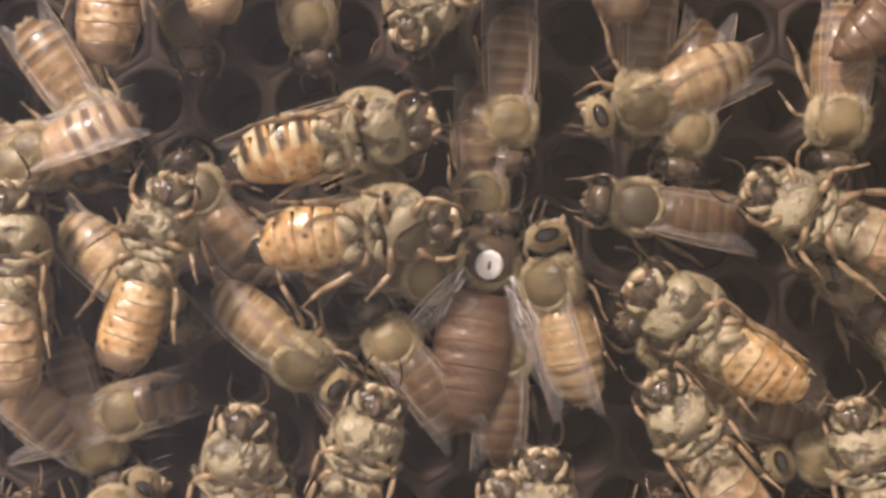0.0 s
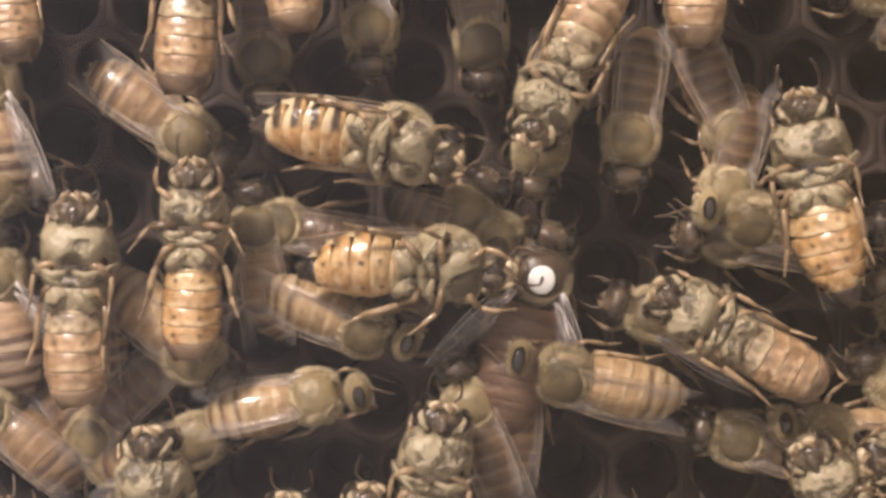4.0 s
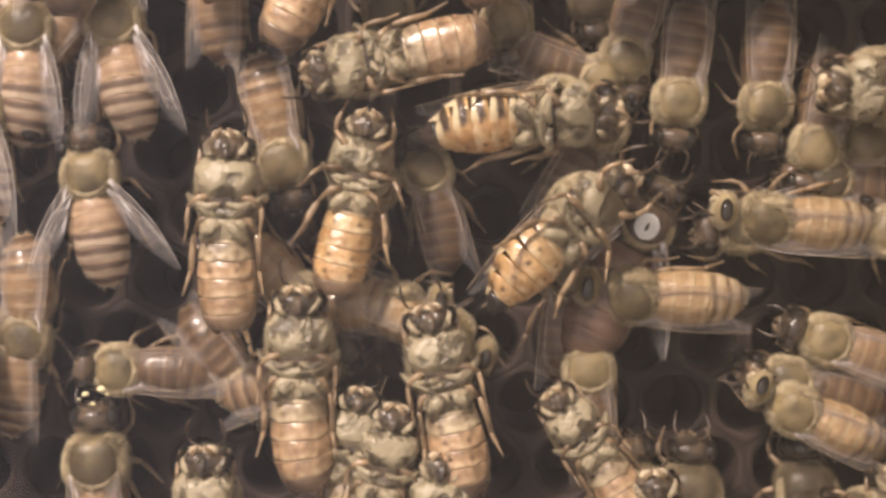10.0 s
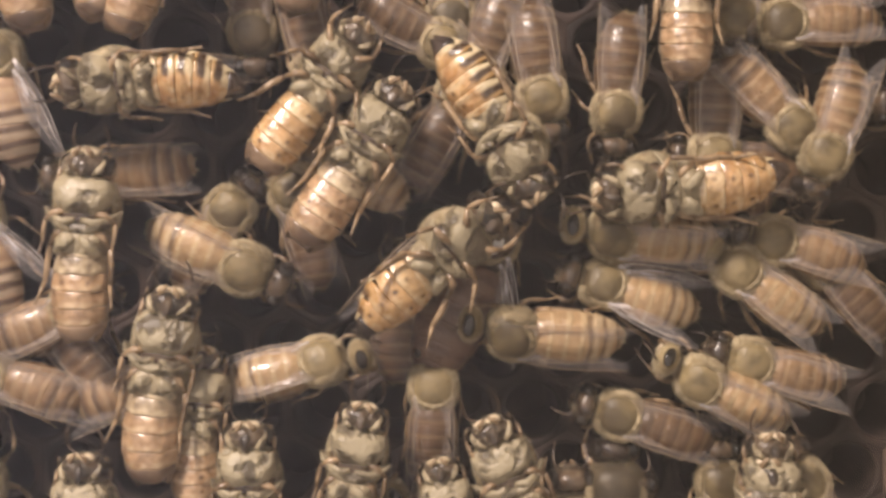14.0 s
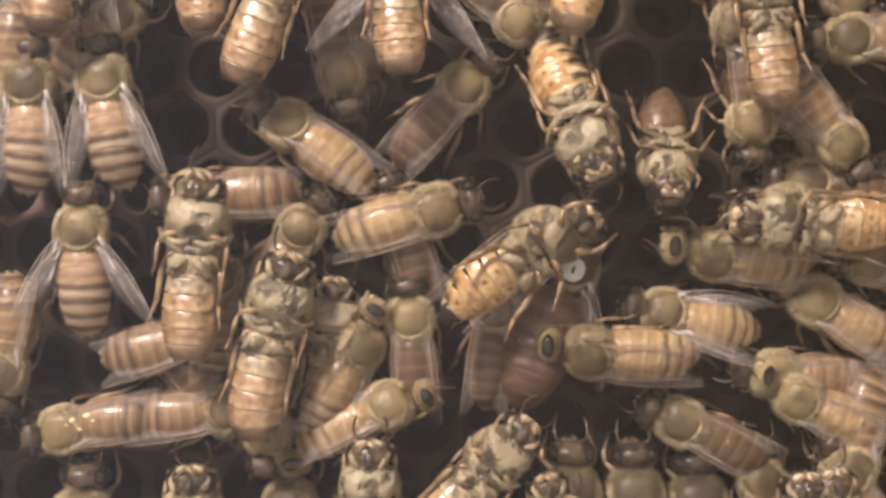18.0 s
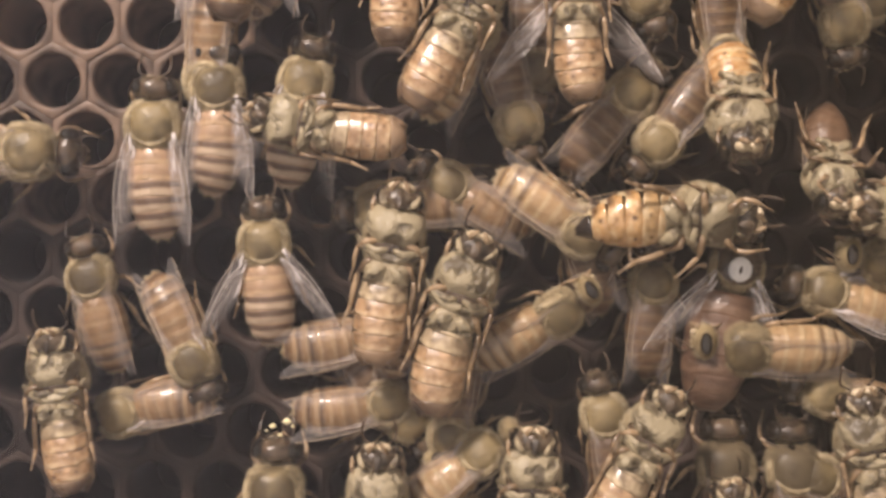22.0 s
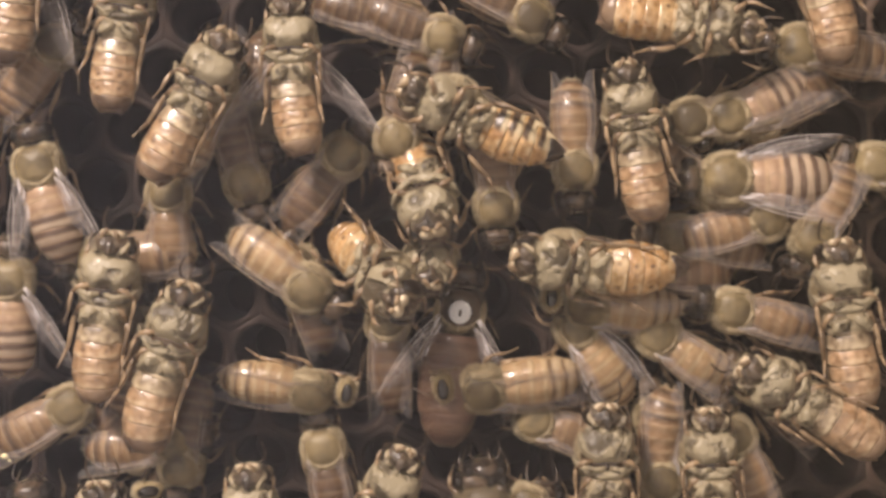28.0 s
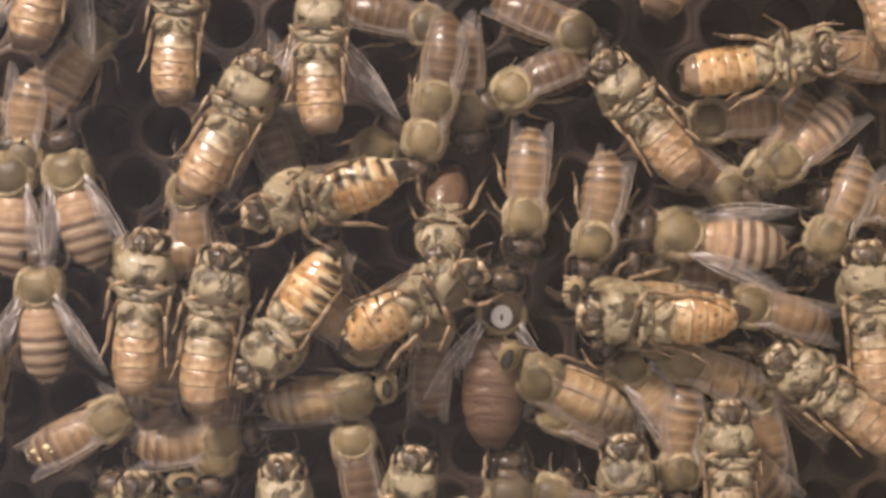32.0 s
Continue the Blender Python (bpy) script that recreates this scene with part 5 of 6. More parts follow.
    crawl(bee['m2'], 3.3, 180, [(0, 9.97, -25.43, 88), (9, 14.70, -26.04, 85), (12, 10.23, -21.69, 87), (13, 10.08, -22.15, 88), (14, 10.82, -22.46, 90), (14.5, 10.25, -22.36, 88), (16.5, 11.46, -23.28, 87), (17, 11.42, -23.15, 90), (18, 11.39, -22.61, 89), (19, 11.77, -22.70, 87), (20, 10.75, -22.44, 89), (21, 10.19, -22.10, 91), (22, 9.51, -21.28, 87), (23, 9.09, -21.57, 87), (24, 9.42, -21.71, 91), (24.5, 10.28, -21.51, 92), (32, 10.28, -21.51, 92)])
    crawl(bee['m3'], 3.4, 180, [(0, 30.07, -23.05, 83), (7, 11.77, -21.30, 79), (9, 11.00, -22.19, 78), (11, 9.27, -20.72, 79), (13, 17.19, -20.63, 80), (14, 17.80, -20.93, 80), (14.5, 16.57, -20.72, 80), (16.5, 19.34, -18.96, 52), (17, 18.93, -18.82, 53), (18, 18.74, -19.45, 47), (19, 19.57, -20.22, 47), (20, 18.88, -18.74, 60), (21, 17.97, -19.59, 58), (22, 17.14, -17.75, 63), (23, 17.47, -18.53, 60), (24, 18.19, -18.53, 64), (24.5, 17.95, -18.43, 64), (27, 18.27, -20.81, 71), (28, 19.92, -19.69, 69), (30, 20.54, -20.18, 72), (32, 19.62, -20.64, 80)])
    crawl(bee['m4'], 3.5, 180, [(0, 32.49, -22.04, 87), (9, 31.86, -26.46, 97), (11, 25.13, -25.46, 93), (12, 26.55, -23.83, 95), (13, 28.66, -21.52, 98), (14, 29.45, -21.92, 112), (14.5, 28.27, -22.89, 112), (17, 25.66, -26.76, 94), (32, 25.66, -26.76, 94)])
    crawl(bee['m6'], 3.3, 180, [(0, 3.61, -25.60, 93), (7, 0.74, -22.98, 92), (8, 0.42, -23.53, 92), (10, -1.36, -24.66, 91), (12, -1.11, -24.55, 90), (13, -0.89, -24.17, 90), (14, -0.43, -24.78, 90), (16.5, -1.14, -24.56, 90), (19, -0.92, -24.40, 90), (20, -1.00, -23.94, 90), (21, -0.81, -23.72, 92), (22, -1.54, -22.60, 88), (23, -1.43, -22.90, 90), (24, -1.20, -22.94, 90), (32, -1.20, -22.94, 90)])
    crawl(bee['m9'], 3.3, 180, [(0, 53.61, -25.43, 92), (18, 42.29, -25.00, 94), (20, 38.77, -25.05, 90), (21, 35.93, -20.59, 99), (22, 34.16, -18.54, 99), (23, 34.52, -21.67, 94), (24, 33.23, -17.48, 99), (24.5, 34.53, -17.58, 90), (27, 36.83, -16.84, 86), (28, 37.18, -17.08, 90), (29, 34.96, -17.22, 96), (30, 36.13, -17.30, 92), (31, 37.52, -19.18, 92), (32, 37.41, -20.06, 96)])
    crawl(bee['m10'], 3.4, 180, [(0, 68.61, -15.13, 90), (24, 61.11, -8.01, 94), (27, 54.58, -6.28, 92), (28, 55.54, -4.58, 96), (29, 55.02, -5.14, 103), (30, 55.04, -3.81, 104), (31, 56.36, -4.70, 94), (32, 56.35, -4.94, 94)])
    crawl(bee['m11'], 3.3, 172, [(0, 65.12, -22.85, 135), (20, 61.47, -15.71, 149), (24, 49.93, -10.88, 144), (27, 50.91, -10.97, 155), (28, 52.70, -10.83, 150), (29, 52.59, -11.23, 159), (30, 53.48, -12.25, 162), (31, 54.78, -13.54, 143), (32, 53.43, -10.83, 144)])
    crawl(bee['o5'], 3.5, 180, [(0, 43.69, -25.49, 113), (5.5, 32.32, -20.68, 102), (7, 31.56, -17.27, 151), (8, 29.81, -18.48, 131), (9, 26.50, -17.78, 129), (10, 24.29, -19.01, 126), (11, 22.87, -20.74, 107), (12, 24.83, -24.02, 101), (32, 24.83, -24.02, 101)])
    crawl(bee['o9'], 3.5, 165, [(0, 53.16, -18.60, 106), (3.5, 47.78, -18.46, 115), (5.5, 47.03, -16.43, 170), (7, 44.16, -17.27, 180), (8, 44.40, -17.75, 172), (9, 44.96, -21.29, 169), (11, 44.22, -24.33, 172), (32, 44.22, -24.33, 172)])
    crawl(bee['b5'], 3.5, 180, [(0, -17.13, -16.01, 94), (20, -22.59, -14.93, 96), (21, -24.30, -14.55, 96), (22, -24.12, -13.90, 98), (23, -24.60, -14.24, 96), (32, -24.60, -14.24, 96)])
    crawl(bee['x'], 3.6, 178, [(0, 15.59, -22.07, 83), (14.5, 6.99, -16.27, 84, 178, 0, 5.0), (16.5, 8.08, -12.88, 88, 178, 0, 6.6), (18, 8.38, -10.72, 85), (19, 9.05, -11.33, 81, 178, 0, 5.2), (20, 12.54, -8.69, 91, 178, 0, 3.6), (20.5, 10.82, 0.70, 92), (21, 6.04, 1.23, 148), (22, -5.22, 6.24, 168), (22.3, -8.56, 8.54, 160), (22.6, -22.70, 7.32, 165), (23, -36.32, 7.06, 165), (24, -39.50, 6.66, 168), (32, -39.50, 6.66, 168)])
    crawl(bee['p0'], 6.6, 0, [(0, -15.37, 6.44, 94), (8, -12.79, 8.23, 92), (9, -12.09, 7.83, 90), (10, -14.32, 7.44, 90), (11, -13.49, 7.17, 92), (12, -14.21, 6.75, 98), (14, -13.09, 5.86, 98), (16.5, -13.95, 6.40, 92), (17, -13.82, 5.91, 94), (18, -13.48, 6.76, 92), (19, -13.84, 6.92, 90), (20, -13.39, 7.00, 90), (21, -12.65, 6.69, 89), (22, -13.41, 7.27, 91), (23, -14.34, 8.35, 89), (24, -15.15, 7.53, 89), (24.5, -15.60, 7.32, 89), (27, -17.07, 10.08, 92), (28, -17.09, 10.19, 92), (32, -12.24, 4.30, 92)])
    crawl(bee['p1'], 6.5, 0, [(0, -7.61, 4.28, 99), (5.5, -6.64, 7.14, 96), (6, -7.52, 6.96, 99), (7, -7.52, 6.51, 94), (8, -7.64, 7.46, 97), (9, -6.69, 8.01, 97), (10, -7.89, 7.81, 99), (11, -7.48, 7.35, 101), (12, -8.43, 6.84, 108), (13, -7.02, 7.60, 101), (14, -7.21, 6.96, 100), (14.5, -8.57, 7.94, 94), (16.5, -8.50, 6.60, 100), (17, -8.56, 6.51, 100), (18, -7.77, 7.06, 98), (19, -8.63, 7.01, 98), (20, -8.15, 7.20, 94), (21, -7.29, 6.67, 84), (22, -7.40, 7.78, 78), (23, -9.02, 5.90, 87), (24, -8.81, 5.50, 90), (24.5, -8.16, 5.27, 90), (27, -6.43, 4.99, 98), (28, -6.45, 5.27, 104), (29, -5.56, 3.99, 100), (31, -6.59, 4.72, 109), (32, -7.15, 4.75, 104)])
    crawl(bee['p2'], 6.4, 0, [(0, -15.62, 1.41, 90), (18, -20.41, 2.41, 92), (20, -21.02, 3.03, 92), (21, -17.72, 3.84, 90), (22, -18.10, 4.41, 90), (23, -19.89, 5.68, 88), (24, -19.46, 4.74, 96), (25, -20.64, 4.53, 92), (32, -20.64, 4.53, 92)])
    crawl(bee['p3'], 6.4, 0, [(0, -5.78, -5.93, 99), (5.5, -6.42, -4.27, 101), (7, -7.95, -2.84, 104), (8, -7.42, -3.90, 106), (9, -8.38, -4.07, 102), (10, -9.61, -2.56, 98), (11, -8.24, -4.11, 108), (12, -7.91, -4.75, 108), (13, -7.59, -4.99, 101), (14, -8.38, -4.42, 104), (14.5, -9.04, -4.08, 100), (16.5, -9.70, -3.52, 91), (17, -9.86, -3.83, 92), (18, -9.60, -3.76, 91), (19, -9.74, -3.87, 91), (20, -9.58, -4.15, 92), (21, -9.99, -4.42, 92), (22, -9.80, -4.10, 94), (23, -11.85, -3.94, 90), (24, -11.67, -4.00, 85), (24.5, -11.14, -3.95, 88), (27, -10.16, -3.07, 90), (28, -9.21, -3.64, 90), (29, -9.69, -4.22, 91), (31, -9.87, -4.42, 89), (32, -9.87, -4.55, 92)])
    crawl(bee['e'], 6.0, -32, [(0, 34.28, -8.06, 103), (1, 33.68, -11.26, 99), (2, 31.62, -10.53, 88), (3, 32.64, -10.03, 123), (3.5, 32.55, -10.03, 159), (5.5, 30.49, -8.83, 170), (6, 30.34, -9.09, 167), (7, 29.72, -8.61, 171), (8, 30.15, -8.41, 178), (9, 31.35, -8.45, 204), (10, 29.23, -8.64, 175), (11, 29.95, -8.98, 175), (12, 31.39, -9.67, 177), (13, 31.40, -9.75, 178), (14, 31.31, -10.53, 174), (14.5, 30.67, -10.60, 177), (16.5, 30.46, -10.42, 188), (17, 30.41, -10.25, 186), (18, 29.47, -10.52, 175), (19, 29.03, -10.47, 165), (20, 28.55, -10.06, 164), (21, 28.91, -10.25, 165), (22, 27.90, -9.74, 177), (23, 27.52, -8.67, 180), (24, 27.42, -8.87, 178), (24.5, 27.63, -9.59, 178), (27, 28.83, -10.19, 178), (28, 30.21, -9.62, 185), (29, 29.66, -9.35, 183), (30, 31.27, -9.53, 155), (31, 32.46, -11.22, 148), (32, 32.57, -10.59, 153)])
    crawl(bee['w'], 7.4, 10, [(0, 42.76, -10.86, 147), (3.5, 37.68, -6.17, 157), (5.5, 38.10, -8.01, 158), (6, 38.74, -7.70, 160), (7, 38.03, -7.09, 164), (8, 37.51, -6.00, 163), (9, 37.01, -4.24, 190), (10, 36.92, -3.80, 185), (11, 37.73, -5.10, 170), (12, 37.30, -6.95, 176), (13, 37.79, -6.02, 167), (14, 37.63, -7.67, 162), (14.5, 36.63, -7.75, 164), (16.5, 35.61, -6.31, 167), (17, 35.28, -6.54, 168), (18, 34.88, -8.15, 167), (19, 36.34, -7.00, 168), (20, 35.56, -6.57, 173), (21, 34.59, -6.52, 173), (22, 33.91, -6.13, 165), (23, 34.28, -4.91, 175), (24, 33.44, -5.34, 180), (24.5, 32.58, -8.23, 141), (27, 35.69, -7.67, 108), (28, 36.60, -7.07, 125), (29, 37.07, -9.05, 118), (30, 38.06, -7.88, 125), (31, 38.13, -10.70, 135), (32, 39.32, -10.52, 134)])
    crawl(bee['n2'], 6.8, 20, [(0, 1.97, 2.51, -158), (1, -4.84, 4.85, -162), (2, -8.84, 5.45, -172), (6, -46.24, 1.62, -172), (32, -46.24, 1.62, -172)])
    crawl(bee['n4'], 8.0, 0, [(0, 3.05, 6.44, -56), (1, 4.00, 7.68, -53), (2, 3.64, 6.43, -31), (3, 3.69, 7.41, -40), (3.5, 3.76, 7.29, -30), (5.5, 2.77, 7.33, -72), (6, 1.94, 7.34, -66), (7, 1.79, 5.55, -84), (8, 2.27, 5.35, -84), (9, 2.92, 2.60, -80), (10, 2.56, 2.72, -78), (11, 2.40, 2.00, -110), (12, 1.20, 1.00, -172), (17, 0.40, 1.00, -178), (22, 0.60, 0.90, -176), (24, 0.00, 0.60, -176), (32, -0.60, 0.20, -176)])
    crawl(bee['t0'], 8.0, 0, [(0, 29.18, 1.88, -90), (1, 30.00, 6.21, -90), (2, 29.35, 6.07, -85), (3, 29.14, 6.12, -95), (3.5, 29.28, 6.37, -95), (5.5, 26.41, 9.96, -111), (7, 27.31, 9.74, -105), (14.5, 27.31, 9.74, -105), (16.5, 29.00, 31.00, -105), (32, 29.00, 33.00, -105)])
    crawl(bee['t1'], 7.6, 0, [(0, 30.99, 6.67, -90), (1, 34.99, 10.10, -89), (2, 35.18, 9.15, -90), (3, 34.53, 8.11, -91), (3.5, 35.14, 7.99, -94), (5.5, 30.30, 7.84, -100), (6, 29.22, 7.38, -96), (7, 28.98, 8.92, -92), (8, 29.11, 7.51, -91), (9, 30.46, 7.80, -88), (10, 30.70, 6.91, -96), (11, 31.43, 6.61, -92), (12, 30.92, 7.28, -88), (13, 30.74, 8.65, -91), (14, 30.93, 8.43, -80), (14.5, 29.81, 8.30, -80), (16.5, 33.00, 31.00, -100), (32, 33.00, 33.00, -100)])
    crawl(bee['t2'], 7.4, 0, [(0, 39.68, 8.36, -94), (1, 41.24, 9.16, -94), (2, 42.36, 8.58, -102), (3, 41.19, 8.00, -94), (3.5, 40.98, 8.15, -61), (5.5, 35.49, 7.44, -88), (7, 34.06, 10.97, -86), (9, 35.85, 7.57, -96), (10, 36.53, 6.58, -92), (11, 37.43, 9.95, -91), (12, 36.70, 10.15, -90), (13, 36.37, 8.42, -95), (14, 36.72, 7.38, -93), (14.5, 35.92, 7.76, -90), (16.5, 42.12, 7.11, -51), (17, 43.05, 6.71, -43), (18, 42.89, 6.64, -39), (19, 43.46, 5.98, -36), (20, 46.71, 5.84, -39), (24, 44.44, 6.74, -34), (32, 44.44, 6.74, -34)])
    crawl(bee['u1'], 6.2, -30, [(0, 41.44, 6.39, -158), (1, 41.03, 0.34, -159), (2, 43.83, 1.29, -175), (3, 47.40, 0.60, -184), (3.5, 46.40, 0.97, -189), (5.5, 38.40, -3.53, -186), (32, 38.40, -3.53, -186)])
    crawl(bee['u2'], 6.6, 0, [(0, 51.93, 6.62, -95), (1, 50.63, 10.14, -144), (2, 49.69, 7.51, -152), (3, 49.18, 10.91, -128), (3.5, 50.70, 13.69, -182), (5.5, 55.07, 16.56, -188), (32, 55.07, 16.56, -188)])
    crawl(bee['y1'], 7.0, 0, [(0, 77.86, -9.38, 135), (9, 58.70, -5.98, 145), (12, 46.57, -6.54, 138), (13, 47.57, -6.41, 136), (14, 46.99, -7.26, 143), (14.5, 46.42, -7.02, 138), (16.5, 46.43, -7.84, 144), (17, 45.92, -8.17, 148), (18, 45.68, -7.91, 148), (19, 45.63, -7.20, 149), (20, 45.43, -7.40, 155), (21, 43.11, -7.78, 137), (23, 42.27, -6.82, 141), (24, 42.38, -6.82, 141), (24.5, 42.33, -6.90, 143), (27, 42.61, -6.53, 141), (28, 43.50, -7.04, 144), (29, 42.46, -7.42, 142), (30, 43.27, -7.38, 129), (31, 44.05, -8.13, 129), (32, 44.22, -9.09, 156)])
    crawl(bee['y2'], 8.2, 0, [(0, 53.92, -6.90, 130), (13, 53.71, -6.86, 130), (14.5, 52.52, -7.07, 135), (17, 51.22, -10.96, 138), (32, 51.22, -10.96, 138)])
    crawl(bee['y3'], 7.6, 0, [(0, 56.44, -5.79, 169), (8, 47.43, 1.86, 170), (10, 42.67, -12.43, 160), (13, 48.14, -12.30, 154), (14, 48.27, -13.19, 164), (14.5, 43.01, -13.69, 155), (16.5, 42.79, -13.25, 150), (17, 42.17, -13.29, 157), (18, 43.27, -12.44, 173), (19, 35.86, -16.44, 147), (20, 35.39, -16.28, 152), (21, 34.01, -15.00, 166), (23, 34.11, -13.28, 160), (32, 34.11, -13.28, 160)])
    crawl(bee['y4'], 8.2, 0, [(0, 46.59, -14.23, 167), (13, 39.65, -16.23, 166), (14, 38.88, -17.05, 164), (14.5, 37.28, -17.37, 167), (16.5, 37.13, -16.35, 162), (17, 35.76, -16.18, 161), (18, 36.09, -16.70, 154), (21, 33.52, -20.39, 158), (32, 33.52, -20.39, 158)])
    crawl(bee['m5'], 7.4, 0, [(0, 0.15, -25.91, 93), (8, -9.66, -23.23, 92), (9, -8.99, -22.93, 91), (10, -9.60, -22.60, 93), (11, -9.20, -22.72, 90), (12, -9.83, -22.86, 91), (13, -9.36, -23.38, 90), (16.5, -9.91, -25.10, 90), (18, -10.00, -25.22, 88), (19, -9.62, -25.11, 86), (20, -9.25, -24.14, 88), (21, -9.26, -23.75, 87), (22, -9.41, -23.02, 88), (23, -9.55, -23.19, 88), (24, -9.58, -23.46, 89), (32, -4.17, -23.97, 92)])
    crawl(bee['m7'], 8.0, -20, [(0, 20.41, -25.90, 94), (14, 9.46, -27.77, 92), (18, 5.54, -24.32, 94), (19, 5.49, -24.71, 100), (20, 4.55, -24.38, 100), (21, 4.33, -23.77, 106), (22, 3.54, -23.47, 98), (23, 1.71, -23.65, 94), (24, 1.44, -23.82, 94), (32, 1.44, -23.82, 94)])
    crawl(bee['m8'], 8.4, 0, [(0, 41.50, -26.01, 92), (11, 27.19, -24.74, 92), (14, 33.67, -26.64, 92), (18, 26.13, -23.57, 90), (19, 26.71, -22.79, 87), (20, 25.34, -22.87, 88), (21, 25.13, -22.03, 91), (22, 24.69, -21.31, 91), (23, 24.04, -21.47, 91), (24, 24.05, -22.07, 90), (28, 27.39, -23.08, 90), (32, 28.12, -23.28, 90)])
    crawl(bee['m8b'], 8.4, 0, [(0, 45.90, -26.01, 92), (11, 31.19, -24.74, 88), (14, 38.20, -26.85, 92), (18, 30.97, -23.57, 92), (19, 31.26, -23.21, 92), (20, 30.34, -22.98, 89), (21, 29.84, -22.14, 91), (22, 29.84, -21.42, 91), (23, 28.25, -21.58, 92), (24, 28.30, -22.07, 91), (32, 28.30, -22.07, 91)])
    crawl(bee['m8c'], 8.6, 0, [(0, 51.29, -26.07, 90), (18, 35.65, -24.25, 92), (19, 36.07, -24.31, 95), (20, 34.73, -24.51, 92), (21, 34.05, -24.96, 92), (23, 33.05, -24.22, 92), (32, 33.05, -24.22, 92)])
    crawl(bee['m12'], 6.2, 10, [(0, 79.12, 4.07, 171), (24, 60.02, 3.46, 171), (27, 57.47, 7.61, 167), (28, 49.57, 6.37, 180), (29, 46.39, 3.42, 172), (30, 47.68, 4.24, 193), (31, 45.36, 1.52, 184), (32, 44.27, 1.53, 171)])
    crawl(bee['m13'], 6.6, 12, [(0, 6.70, -5.40, -43), (10, 2.95, -7.50, -41), (13, 6.25, -5.59, -46), (14, 8.08, -4.92, -24), (14.5, 7.78, -5.90, -24), (16.5, 12.44, -0.86, -36), (17, 12.75, -1.58, -26), (17.5, 12.16, -0.90, 10), (18, 13.97, -0.67, 15), (19, 13.65, 0.59, 7), (20, 12.99, -0.09, -13), (21, 13.64, -1.48, -27), (22, 11.96, 0.22, -36), (23, 10.46, -0.66, -53), (24, 11.15, -0.06, -40), (24.5, 12.12, -0.42, -39), (27, 12.55, -1.97, -43), (28, 12.49, -0.75, -36), (29, 13.00, -0.74, -35), (30, 13.34, -1.09, -38), (32, 14.68, -5.37, -36)])
    crawl(bee['z1'], 7.0, 20, [(0, 27.71, 22.37, 151), (9, 18.61, 19.46, 151), (12, 17.10, 17.76, 151), (14.5, 16.75, -0.12, 153), (16.5, 14.26, 4.49, 139), (17, 10.98, 4.61, 150), (18, 7.01, 4.83, 146), (19, -0.43, 7.70, 166), (20, 0.08, 7.26, 173), (21, 1.24, 6.53, 169), (21.5, 3.00, 9.20, 120), (22, 4.60, 12.20, 66), (32, 5.90, 10.60, 66)])
    crawl(bee['n5'], 6.0, 30, [(0, 19.15, -27.83, 24), (9, 10.60, -31.11, 32), (14.5, 13.20, -25.46, 36), (18, 9.48, -11.75, 60), (19, 7.59, -15.01, 63), (20, 9.19, -12.13, 49), (21, 8.62, -9.00, 40), (22, 10.02, -8.06, 31), (23, 10.78, -8.88, 16), (24, 11.39, -7.39, 23), (24.5, 11.93, -6.39, 30), (27, 10.49, -7.56, 17), (28, 12.46, -9.73, -8), (29, 15.44, -10.36, -5), (30, 14.67, -11.11, -8), (31, 13.35, -10.31, -0), (32, 13.36, -11.27, 8)])
    crawl(bee['b1'], 6.8, 0, [(0, -14.00, -11.52, 27), (9, -21.50, -8.67, 10), (11, -20.50, -9.00, 14), (12.4, -13.00, -9.40, 20), (13, -6.73, -9.61, 24), (16.5, -2.44, -9.36, 17), (19, -3.72, -10.11, 18), (20, -3.85, -9.90, 24), (21, -4.31, -10.40, 14), (22, -3.53, -9.17, 12), (23, -4.73, -9.15, 10), (24, -4.28, -12.06, 38), (24.5, -4.90, -12.37, 35), (27, -7.06, -12.16, 18), (28, -6.44, -12.50, 29), (29, -5.89, -12.37, 30), (30, -6.16, -12.60, 36), (31, -6.34, -13.73, 31), (32, -6.32, -14.02, 28)])
    crawl(bee['b2'], 7.4, 0, [(0, -16.00, -15.57, 175), (8, -19.50, -14.80, 180), (13, -20.00, -14.60, 185), (16.5, -9.19, -15.81, 185), (17, -9.23, -15.65, 190), (18, -9.27, -15.85, 191), (19, -12.34, -15.58, 185), (20, -15.56, -16.46, 185), (21, -16.77, -16.88, 186), (22, -18.97, -14.20, 193), (32, -18.97, -14.20, 193)])
    crawl(bee['b3'], 7.6, 0, [(0, 4.26, -14.51, 13), (14, 2.18, -14.21, 25), (16.5, -1.28, -14.81, 4), (18, -1.29, -15.04, 8), (19, -1.07, -15.71, -4), (20, -1.51, -15.01, 3), (21, -2.64, -16.06, 13), (22, -2.84, -14.23, 11), (23, -2.95, -14.56, 9), (24, -0.67, -14.64, 14), (27, -0.01, -14.83, 10), (28, 1.31, -14.64, 9), (29, 1.79, -14.08, 13), (30, 2.16, -14.22, 12), (31, 1.98, -15.24, 15), (32, 2.40, -15.19, 8)])
    crawl(bee['b4'], 6.8, 0, [(0, -12.24, -8.46, -90), (18, -15.20, -9.97, -98), (19, -14.95, -9.90, -101), (20, -14.51, -9.06, -99), (21, -15.85, -9.66, -86), (22, -16.08, -8.85, -67), (23, -16.20, -9.15, -66), (24, -16.39, -9.38, -73), (24.5, -16.53, -8.82, -89), (27, -15.37, -9.73, -92), (28, -14.94, -10.60, -92), (32, -14.94, -10.60, -92)])
